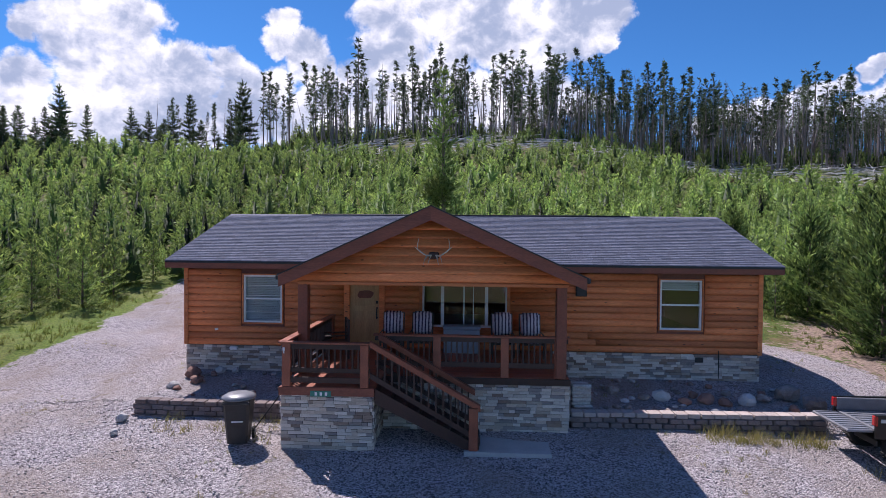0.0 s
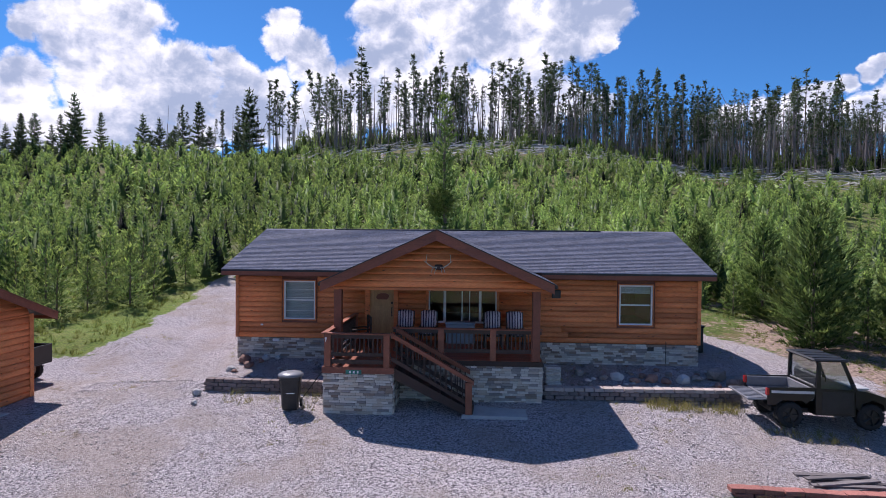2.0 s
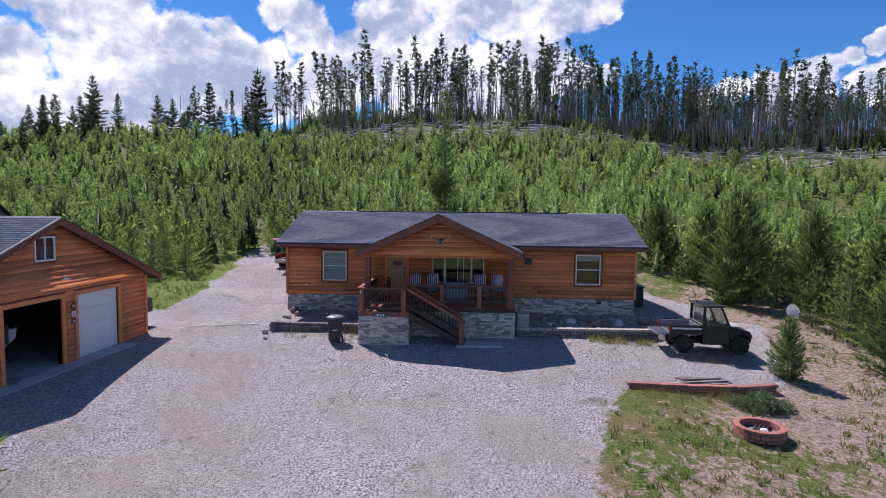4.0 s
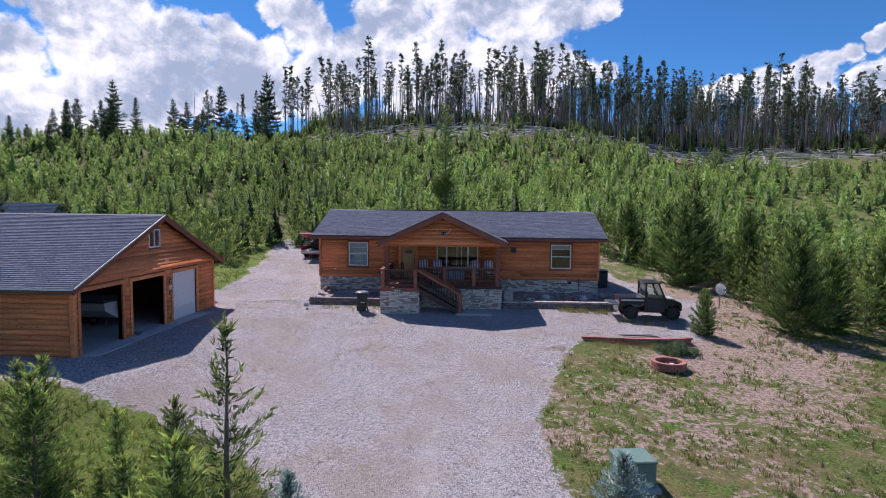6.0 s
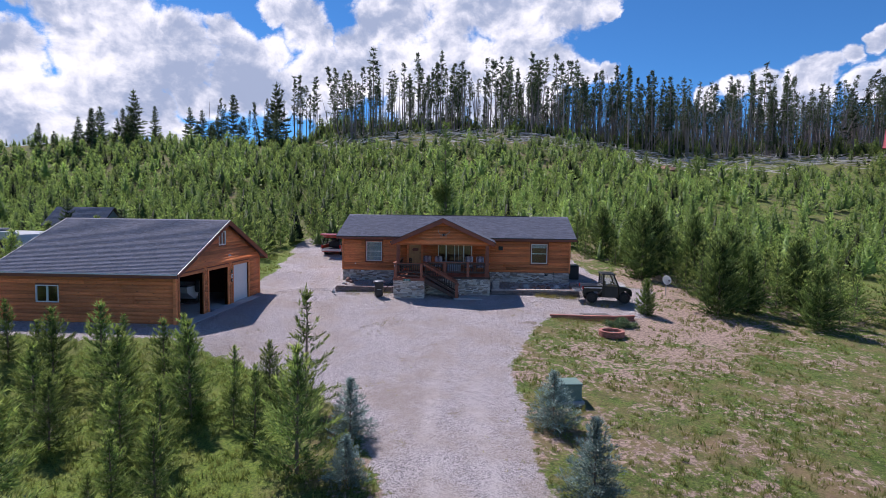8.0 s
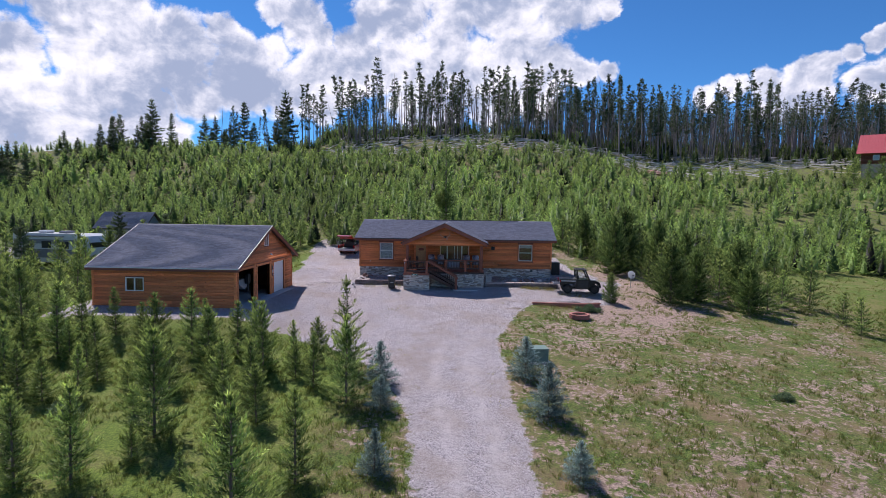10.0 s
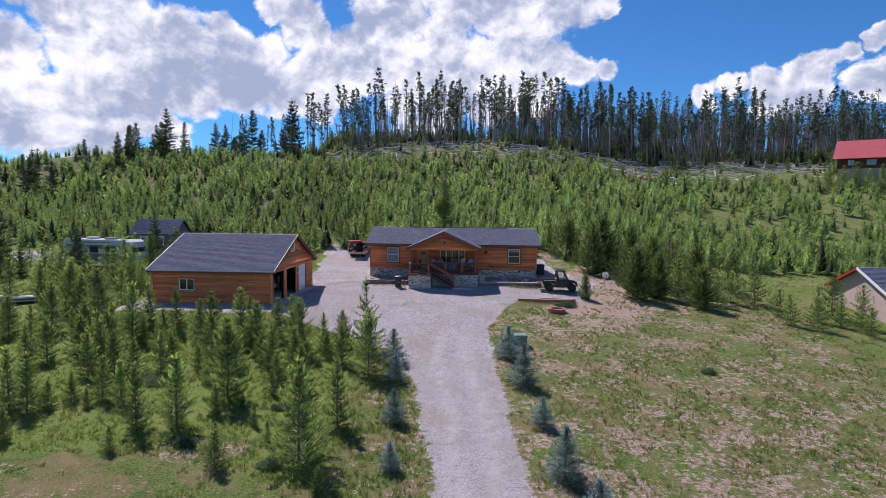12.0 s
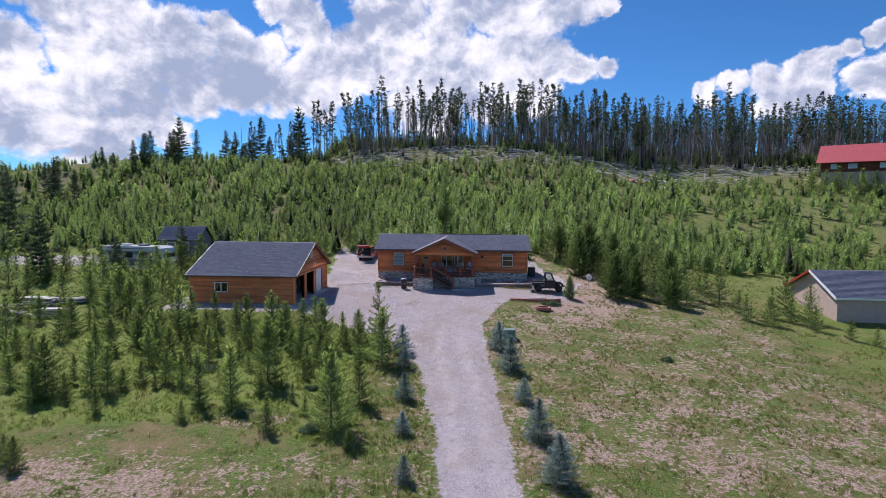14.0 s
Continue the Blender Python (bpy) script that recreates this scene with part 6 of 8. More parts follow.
# ---- vehicles ----
def paint(name, col, rough=0.3, coat=0.6, metal=0.0):
    return surface(name, tuple(c * 0.85 for c in col), col, 3, rough, 0.02, 80, 0.0, coat=coat, metal=metal)


BLACKPAINT = paint("black_paint", (0.007, 0.007, 0.008), 0.4, 0.15)
REDPAINT = paint("red_paint", (0.38, 0.035, 0.02), 0.35, 0.5)
WHITEPAINT = paint("white_paint", (0.62, 0.62, 0.62), 0.35, 0.4)
LAMPRED = paint("red_lamp", (0.45, 0.02, 0.02), 0.2, 0.6)
LAMPCLEAR = paint("clear_lamp", (0.7, 0.7, 0.68), 0.15, 0.6)
TINTED = None


def wheel(parent, at, r, w, side, name="wheel"):
    """A tyre with tread blocks and a spoked rim; its axle along y."""
    hub = part(name, bmesh.new(), RUBBER, parent, at=at)
    bm = bmesh.new()
    prof = [(-0.5, 0.62), (-0.5, 0.9), (-0.36, 1.0), (0.36, 1.0), (0.5, 0.9), (0.5, 0.62)]
    seg = 24
    rings = [[bm.verts.new((math.cos(6.2832 * i / seg) * q * r, u * w, math.sin(6.2832 * i / seg) * q * r)) for u, q in prof] for i in range(seg)]
    for i in range(seg):
        n_ = rings[(i + 1) % seg]
        for j in range(len(prof)):
            k = (j + 1) % len(prof)
            bm.faces.new((rings[i][j], rings[i][k], n_[k], n_[j]))
    for i in range(20):
        a = 6.2832 * i / 20
        for u in (-0.27, 0.27):
            b2 = boxes((-0.05 * r, 0.05 * r, (u - 0.2) * w, (u + 0.2) * w, r * 0.985, r * 1.05))
            b2.transform(Matrix.Rotation(a + (0.08 if u > 0 else 0), 4, "Y"))
            me = bpy.data.meshes.new("tread")
            b2.to_mesh(me)
            b2.free()
            bm.from_mesh(me)
            bpy.data.meshes.remove(me)
    bmesh.ops.recalc_face_normals(bm, faces=bm.faces[:])
    bm.to_mesh(hub.data)
    bm.free()
    bm = bmesh.new()
    for y in (-0.38 * w, 0.38 * w):
        rod(bm, (0, y - 0.01, 0), (0, y + 0.01, 0), r * 0.2, seg=12)
        for i in range(5):
            a = 6.2832 * i / 5
            rod(bm, (0, y, 0), (math.cos(a) * r * 0.62, y, math.sin(a) * r * 0.62), r * 0.07, r * 0.09, 5)
    rod(bm, (0, -0.3 * w, 0), (0, 0.3 * w, 0), r * 0.60, seg=16)
    part("rim", bm, METAL if name != "wheel" else IRON, hub, "dark spoked rim")


def utility_vehicle():
    """A side-by-side utility vehicle: own x forward, rear axle over the origin, ground at z = 0."""
    v = thing("utility_vehicle", "black side-by-side utility vehicle with lowered cargo tailgate on gravel", "utility vehicle", (8.98, -3.76, land1(9, -3.76) + 0.02), -1.5)
    for x in (0.0, 2.06):
        for y in (-0.62, 0.62):
            wheel(v, pose(x, y, 0.34), 0.34, 0.26, 1)
    part("chassis", boxes((-0.35, 2.4, -0.38, 0.38, 0.32, 0.46), (-0.1, 0.1, -0.55, 0.55, 0.3, 0.38), (1.96, 2.16, -0.55, 0.55, 0.3, 0.38), bevel=0.02), BLACKPL, v)
    bed = part("cargo_bed", boxes((-0.55, 0.62, -0.66, 0.66, 0.72, 0.78), (-0.55, 0.62, -0.70, -0.64, 0.78, 1.06), (-0.55, 0.62, 0.64, 0.70, 0.78, 1.06), (0.56, 0.62, -0.64, 0.64, 0.78, 1.06), bevel=0.012), GREYPL, v, "grey plastic cargo bed")
    for s in (-1, 1):
        bm = bmesh.new()
        prism(bm, [(-0.60, 0.60), (-0.60, 1.08), (0.62, 1.10), (0.62, 0.86), (0.40, 0.66), (0.30, 0.74), (-0.24, 0.74), (-0.40, 0.60)], "y", s * 0.70, s * 0.74)
        part("bed_side", bm, BLACKPAINT, v)
        part("side_stripe", boxes((-0.5, 0.6, min(s * 0.742, s * 0.75), max(s * 0.742, s * 0.75), 0.93, 1.0)), WHITEPAINT, v, "pale side stripe")
        part("tail_light", boxes((-0.625, -0.55, s * 0.70 - 0.05, s * 0.70 + 0.05, 0.86, 1.06), bevel=0.012), LAMPRED, v)
    tg = part("tailgate", boxes((-1.08, -0.58, -0.66, 0.66, 0.70, 0.755), bevel=0.015), GREYPL, v, "lowered grey tailgate")
    for i in range(9):
        y = -0.58 + 0.145 * i
        part("tailgate_rib", boxes((-1.05, -0.60, y - 0.02, y + 0.02, 0.755, 0.77)), GREYPL, tg)
    for i in range(8):
        y = -0.56 + 0.16 * i
        part("bed_rib", boxes((-0.50, 0.52, y - 0.025, y + 0.025, 0.78, 0.795)), GREYPL, bed)
    # cab
    bm = bmesh.new()
    prism(bm, [(0.64, 0.36), (0.64, 1.10), (1.62, 1.06), (1.66, 0.36)], "y", -0.74, 0.74)
    cab = part("cab", bm, BLACKPAINT, v)
    for s in (-1, 1):
        part("door_seam", boxes((0.80, 1.60, min(s * 0.742, s * 0.752), max(s * 0.742, s * 0.752), 0.42, 1.0), bevel=0.004), BLACKPL, cab)
        bm = bmesh.new()
        prism(bm, [(0.64, 1.08), (0.74, 1.08), (0.74, 1.80), (0.66, 1.80)], "y", s * 0.74 - 0.035, s * 0.74 + 0.035)
        part("rear_pillar", bm, BLACKPAINT, v)
        bm = bmesh.new()
        prism(bm, [(1.60, 1.04), (1.70, 1.04), (1.36, 1.80), (1.28, 1.80)], "y", s * 0.72 - 0.03, s * 0.72 + 0.03)
        part("front_pillar", bm, BLACKPAINT, v)
        bm = bmesh.new()
        prism(bm, [(0.75, 1.09), (1.59, 1.06), (1.30, 1.76), (0.75, 1.78)], "y", s * 0.725 - 0.003, s * 0.725 + 0.003)
        g = part("side_window", bm, GLASS, v)
        g.visible_shadow = False
    g = part("rear_window", boxes((0.665, 0.672, -0.70, 0.70, 1.10, 1.76)), GLASS, v)
    g.visible_shadow = False
    bm = bmesh.new()
    prism(bm, [(1.655, 1.06), (1.665, 1.06), (1.335, 1.78), (1.325, 1.78)], "y", -0.69, 0.69)
    g = part("windscreen", bm, GLASS, v)
    g.visible_shadow = False
    rf = part("roof", boxes((0.56, 1.46, -0.76, 0.76, 1.80, 1.87), bevel=0.03), BLACKPL, v, "black plastic cab roof")
    for y in (-0.4, 0.0, 0.4):
        part("roof_rib", boxes((0.64, 1.40, y - 0.12, y + 0.12, 1.87, 1.885), bevel=0.006), BLACKPL, rf)
    bm = bmesh.new()
    prism(bm, [(1.66, 0.62), (1.66, 1.05), (1.95, 1.02), (2.42, 0.88), (2.50, 0.70), (2.42, 0.52), (2.36, 0.70), (2.10, 0.80), (1.84, 0.70), (1.78, 0.5)], "y", -0.72, 0.72)
    part("hood", bm, BLACKPAINT, v)
    part("hood_scoop", boxes((1.74, 2.2, -0.42, 0.42, 1.0, 1.05), bevel=0.02), WHITEPAINT, v, "pale hood panel")
    for s in (-1, 1):
        part("headlight", boxes((2.38, 2.47, s * 0.5 - 0.14, s * 0.5 + 0.14, 0.78, 0.87), bevel=0.015), LAMPCLEAR, v)
        part("mirror", boxes((1.50, 1.58, s * 0.82 - 0.05, s * 0.82 + 0.05, 1.12, 1.24), bevel=0.015), BLACKPL, v)
    part("front_bumper", boxes((2.44, 2.56, -0.5, 0.5, 0.42, 0.60), bevel=0.03), BLACKPL, v)
    part("seat", boxes((0.78, 1.20, -0.6, 0.6, 0.72, 0.9), (0.72, 0.86, -0.6, 0.6, 0.9, 1.42), bevel=0.05), BLACKPL, v)
    bm = bmesh.new()
    for i in range(16):
        a, b = 6.2832 * i / 16, 6.2832 * (i + 1) / 16
        rod(bm, (1.36, 0.32 + 0.17 * math.cos(a), 1.12 + 0.17 * math.sin(a)), (1.36, 0.32 + 0.17 * math.cos(b), 1.12 + 0.17 * math.sin(b)), 0.016, seg=5)
    part("steering_wheel", bm, BLACKPL, v)
    part("rollbar", tube([(0.66, -0.6, 1.12), (0.64, 0.6, 1.12)], (0.02, 0.02)), METAL, v)
    return v


utility_vehicle()


def parked_car():
    """A red estate car seen from behind with its tailgate up: own -y is its back."""
    v = thing("parked_car", "dark red car with its rear hatch open on the gravel", "car", (-12.0, 11.4, land1(-12, 11.4)), -4)
    for x in (-0.76, 0.76):
        for y in (0.85, 3.6):
            wheel(v, pose(x, y, 0.34, 0, 0, 90), 0.34, 0.22, 1, "road_wheel")
    body = bmesh.new()
    prism(body, [(0.05, 0.42), (0.0, 0.95), (3.4, 1.05), (4.45, 0.92), (4.62, 0.6), (4.5, 0.34), (0.1, 0.34)], "x", -0.90, -0.80)
    prism(body, [(0.05, 0.42), (0.0, 0.95), (3.4, 1.05), (4.45, 0.92), (4.62, 0.6), (4.5, 0.34), (0.1, 0.34)], "x", 0.80, 0.90)
    box(body, -0.8, 0.8, 0.1, 4.4, 0.34, 0.60)
    box(body, -0.8, 0.8, 3.2, 4.4, 0.60, 0.98)
    part("body", body, REDPAINT, v, "dark red car body")
    part("roof", boxes((-0.72, 0.72, 0.25, 2.6, 1.66, 1.74), bevel=0.03), REDPAINT, v)
    for s in (-1, 1):
        for y0, y1, zt in ((0.1, 0.35, 0.3), (1.35, 1.45, 1.4), (2.9, 2.5, 2.5)):
            part("pillar", tube([(s * 0.86, y0, 1.0), (s * 0.72, y1, 1.68)], (0.05, 0.04), 5), BLACKPAINT, v)
        g = part("side_glass", boxes((s * 0.8 - 0.004, s * 0.8 + 0.004, 0.4, 2.6, 1.06, 1.62)), GLASS, v)
        g.visible_shadow = False
        part("tail_light", boxes((s * 0.86 - 0.06, s * 0.86 + 0.06, -0.03, 0.08, 0.72, 1.02), bevel=0.015), LAMPRED, v)
    part("bumper", boxes((-0.92, 0.92, -0.12, 0.1, 0.42, 0.66), bevel=0.04), WHITEPAINT, v, "pale rear bumper")
    part("cargo_floor", boxes((-0.78, 0.78, 0.1, 2.2, 0.62, 0.70)), BLACKPL, v)
    part("rear_seats", boxes((-0.7, 0.7, 1.5, 1.75, 0.7, 1.3), bevel=0.06), BLACKPL, v)
    part("front_seats", boxes((-0.7, -0.06, 2.3, 2.6, 0.6, 1.55), (0.06, 0.7, 2.3, 2.6, 0.6, 1.55), bevel=0.06), BLACKPL, v)
    part("lining", boxes((-0.71, 0.71, 2.66, 2.7, 0.98, 1.64)), BLACKPL, v)
    hatch = bmesh.new()
    prism(hatch, [(0.28, 1.70), (0.30, 1.78), (-0.50, 2.10), (-0.86, 2.02), (-0.88, 1.96), (-0.52, 2.02)], "x", -0.74, 0.74)
    part("tailgate", hatch, REDPAINT, v, "raised red tailgate")


parked_car()


def garage_contents():
    """A boat on its trailer and a car stand in the open bays."""
    b = thing("boat", "grey and white motorboat on a trailer in a dark garage bay", "boat", (-15.0, -9.9, GB + 0.03), 0)
    bm = bmesh.new()
    rows_ = []
    for t in np.linspace(0, 1, 9):
        x = -5.0 * t + 0.6
        w = 0.95 * (1 - max(0, t - 0.6) ** 2 * 5.5)
        k = 0.5 + 0.25 * max(0, t - 0.5)
        rows_.append([bm.verts.new((x, s * w * q, z)) for s, q, z in ((-1, 1, 1.35), (-1, 0.93, 0.95), (-1, 0.0, k), (1, 0.93, 0.95), (1, 1, 1.35))])
    for p, q in zip(rows_, rows_[1:]):
        for j in range(4):
            bm.faces.new((p[j], p[j + 1], q[j + 1], q[j]))
        bm.faces.new((p[4], p[0], q[0], q[4]))
    bm.faces.new(rows_[0])
    bm.faces.new(rows_[-1][::-1])
    bmesh.ops.recalc_face_normals(bm, faces=bm.faces[:])
    part("hull", bm, WHITEPAINT, b, "pale boat hull")
    part("rub_rail", boxes((-2.4, 0.64, -0.99, -0.95, 1.28, 1.36), (-2.4, 0.64, 0.95, 0.99, 1.28, 1.36), (0.61, 0.65, -0.95, 0.95, 1.28, 1.36)), BLACKPL, b)
    part("outboard_motor", boxes((0.68, 1.0, -0.2, 0.2, 0.9, 1.6), (0.78, 0.92, -0.06, 0.06, 0.3, 0.9), bevel=0.06), BLACKPL, b)
    part("trailer_frame", boxes((-4.4, 0.4, -0.6, -0.52, 0.35, 0.43), (-4.4, 0.4, 0.52, 0.6, 0.35, 0.43), (-1.2, -1.0, -0.9, 0.9, 0.3, 0.38)), IRON, b)
    for s in (-1, 1):
        wheel(b, pose(-1.1, s * 0.86, 0.3), 0.3, 0.18, 1, "trailer_wheel")
    c = thing("parked_car", "pale car standing inside a dark open garage bay", "car", (-16.0, -13.0, GB + 0.03), 0)
    bm = bmesh.new()
    prism(bm, [(1.2, 0.35), (1.25, 0.8), (0.9, 0.95), (-0.3, 1.0), (-0.9, 1.45), (-2.3, 1.45), (-3.0, 1.0), (-3.3, 0.9), (-3.3, 0.35)], "y", -0.85, 0.85)
    part("body", bm, WHITEPAINT, c)
    part("window_band", boxes((-2.5, -0.75, -0.86, 0.86, 1.05, 1.38), bevel=0.02), BLACKPAINT, c)
    for x in (0.5, -2.4):
        for y in (-0.78, 0.78):
            wheel(c, pose(x, y, 0.32), 0.32, 0.2, 1, "road_wheel")
    for s in (-1, 1):
        part("headlight", boxes((1.16, 1.27, s * 0.62 - 0.14, s * 0.62 + 0.14, 0.66, 0.78), bevel=0.02), LAMPCLEAR, c)


garage_contents()


def utility_trailer():
    v = thing("utility_trailer", "small black cargo trailer parked behind the garage", "trailer", (-14.9, -2.4, land1(-14.9, -2.4)), 0)
    part("box", boxes((-1.2, 1.0, -0.6, 0.6, 0.62, 0.68), (-1.2, 1.0, -0.64, -0.6, 0.62, 1.25), (-1.2, 1.0, 0.6, 0.64, 0.62, 1.25), (0.96, 1.0, -0.6, 0.6, 0.68, 1.25), (-1.2, -1.16, -0.6, 0.6, 0.68, 1.25), bevel=0.008), BLACKPAINT, v)
    part("drawbar", tube([(-1.2, 0, 0.55), (-2.3, 0, 0.5)], (0.05, 0.05)), IRON, v)
    for s in (-1, 1):
        wheel(v, pose(0.2, s * 0.74, 0.34), 0.34, 0.18, 1, "trailer_wheel")


utility_trailer()


# ---- neighbouring buildings ----
def neighbour_garage():
    PINK = surface("pinkish_stucco", (0.42, 0.315, 0.275), (0.52, 0.405, 0.355), 2, 0.9, 0.3, 40, 0)
    h = thing("stucco_outbuilding", "pinkish beige stucco outbuilding with a dark grey gable roof", "outbuilding")
    x0, x1, y0, y1, b, e, r = 34.9, 45.0, -10.2, -2.4, -2.0, 0.95, 2.75
    part("wall", boxes((x0, x1, y0, y0 + 0.2, b, e), (x0, x1, y1 - 0.2, y1, b, e), (x1 - 0.2, x1, y0 + 0.2, y1 - 0.2, b, e)), PINK, h)
    bm = bmesh.new()
    prism(bm, [(y0 + 0.2, b), (y1 - 0.2, b), (y1 - 0.2, e), ((y0 + y1) / 2, r - 0.1), (y0 + 0.2, e)], "x", x0, x0 + 0.2)
    part("gable_wall", bm, PINK, h)
    ym = (y0 + y1) / 2
    rf = part("roof", slab([(x0 - 0.4, y0 - 0.45, e - 0.22), (x1 + 0.4, y0 - 0.45, e - 0.22), (x1 + 0.4, ym, r), (x0 - 0.4, ym, r)], 0.12), DARKWOOD, h, "dark grey shingle roof")
    part("roof_north", slab([(x1 + 0.4, y1 + 0.45, e - 0.22), (x0 - 0.4, y1 + 0.45, e - 0.22), (x0 - 0.4, ym, r), (x1 + 0.4, ym, r)], 0.12), DARKWOOD, h)
    v = Vector((0, ym - y0 + 0.45, r - e + 0.22))
    shingles(rf, frame_from((x0 - 0.4, y0 - 0.47, e - 0.215), (1, 0, 0), v), x1 - x0 + 0.8, v.length, None, 12, row=0.2, tab=0.5)
    for ya, s in ((y0 - 0.45, 1), (y1 + 0.45, -1)):
        bm = bmesh.new()
        prism(bm, [(ya, e - 0.42), (ya, e - 0.19), (ym, r + 0.03), (ym, r - 0.2)], "x", x0 - 0.46, x0 - 0.4)
        part("barge_board", bm, WHITE if s > 0 else REDPAINT, h, "painted barge board")
    part("fascia", boxes((x0 - 0.4, x1 + 0.4, y0 - 0.49, y0 - 0.45, e - 0.4, e - 0.22)), WHITE, h)


neighbour_garage()


def red_roof_cabin():
    LOG = surface("dark_red_logs", (0.11, 0.035, 0.022), (0.20, 0.07, 0.045), 3, 0.7, 0.3, 20, 0.1)
    REDROOF = surface("red_metal_roof", (0.42, 0.075, 0.085), (0.52, 0.115, 0.12), 2, 0.4, 0.05, 30, 0.03)
    z = land1(96, 88)
    h = thing("red_roof_cabin", "log cabin with a bright red metal roof among trees", "house", (88.8, 88.5, z), -38)
    L, D, e, r = 15.0, 9.0, 20.3 - z, 24.6 - z
    part("basement", boxes((0.4, L - 0.4, 0.4, D - 0.4, -3.0, e - 2.7)), STONE_TAN, h, "reddish stone basement")
    bm = bmesh.new()
    zz = e - 2.7
    i = 0
    wall = part("wall", boxes((0.5, L - 0.5, 0.5, D - 0.5, e - 2.7, e)), LOG, h)
    while zz < e:
        for y in (0.5, D - 0.5):
            b2 = bmesh.new()
            rod(b2, (0.2, y, zz + 0.15), (L - 0.2, y, zz + 0.15), 0.16, seg=8)
            part("log", b2, LOG, wall)
        zz += 0.3
    bm = bmesh.new()
    prism(bm, [(0.5, e), (D - 0.5, e), (D / 2, r - 0.3)], "x", L - 0.7, L - 0.5)
    prism(bm, [(0.5, e), (D - 0.5, e), (D / 2, r - 0.3)], "x", 0.5, 0.7)
    part("gable", bm, LOG, h)
    rf = part("roof", slab([(-0.6, -0.9, e - 0.35), (L + 1.2, -0.9, e - 0.35), (L + 1.2, D / 2, r), (-0.6, D / 2, r)], 0.15), REDROOF, h, "bright red metal roof")
    part("roof_north", slab([(L + 1.2, D + 0.9, e - 0.35), (-0.6, D + 0.9, e - 0.35), (-0.6, D / 2, r), (L + 1.2, D / 2, r)], 0.15), REDROOF, h)
    v = Vector((0, D / 2 + 0.9, r - e + 0.35))
    for i in range(28):
        x = -0.6 + 0.6 * i
        b2 = boxes((x - 0.02, x + 0.02, 0, v.length, 0.0, 0.05))
        part("roof_seam", b2, REDROOF, rf, at=frame_from((0, -0.9, e - 0.35), (1, 0, 0), v))
    for x, w in ((6.0, 1.8), (12.2, 1.2), (2.4, 1.2)):
        wn_ = part("window", boxes((x, x + w, 0.28, 0.36, e - 1.9, e - 0.7)), ALU, h)
        part("pane", boxes((x + 0.1, x + w - 0.1, 0.26, 0.275, e - 1.8, e - 0.8)), GLASS, wn_)
    part("deck", boxes((L - 0.5, L + 2.5, 0.0, D, e - 2.9, e - 2.7)), LOG, h)
    for y in (0.2, D / 2, D - 0.2):
        part("deck_post", boxes((L + 2.2, L + 2.4, y - 0.1, y + 0.1, -3, e - 2.9)), LOG, h)
    part("deck_rail", boxes((L - 0.5, L + 2.5, 0.0, 0.08, e - 1.8, e - 1.7)), WHITE, h)


red_roof_cabin()


def blue_hut():
    BLUE = surface("slate_blue_siding", (0.10, 0.13, 0.18), (0.16, 0.20, 0.26), 3, 0.7, 0.2, 30, 0.05, stretch=(0.5, 1, 6))
    z = land1(-36, 12)
    h = thing("small_blue_house", "small slate-blue house with a grey gable roof among pines", "house", (-39.0, 10.6, z), 4)
    L, D, e, r = 5.0, 4.2, 4.0 - z, 5.6 - z
    part("wall", boxes((0, L, 0, D, -0.4, e)), BLUE, h)
    bm = bmesh.new()
    prism(bm, [(0, e), (D, e), (D / 2, r - 0.1)], "x", 0, 0.15)
    prism(bm, [(0, e), (D, e), (D / 2, r - 0.1)], "x", L - 0.15, L)
    part("gable", bm, BLUE, h)
    rf = part("roof", slab([(-0.3, -0.35, e - 0.15), (L + 0.3, -0.35, e - 0.15), (L + 0.3, D / 2, r), (-0.3, D / 2, r)], 0.1), DARKWOOD, h, "grey shingle roof")
    part("roof_north", slab([(L + 0.3, D + 0.35, e - 0.15), (-0.3, D + 0.35, e - 0.15), (-0.3, D / 2, r), (L + 0.3, D / 2, r)], 0.1), DARKWOOD, h)
    v = Vector((0, D / 2 + 0.35, r - e + 0.15))
    shingles(rf, frame_from((-0.3, -0.36, e - 0.145), (1, 0, 0), v), L + 0.6, v.length, None, 15, row=0.2, tab=0.5)
    for x in (0.9, 2.6):
        w = window_unit(h, pose(x, -0.05, e - 1.7), 1.1, 1.3, True)


blue_hut()


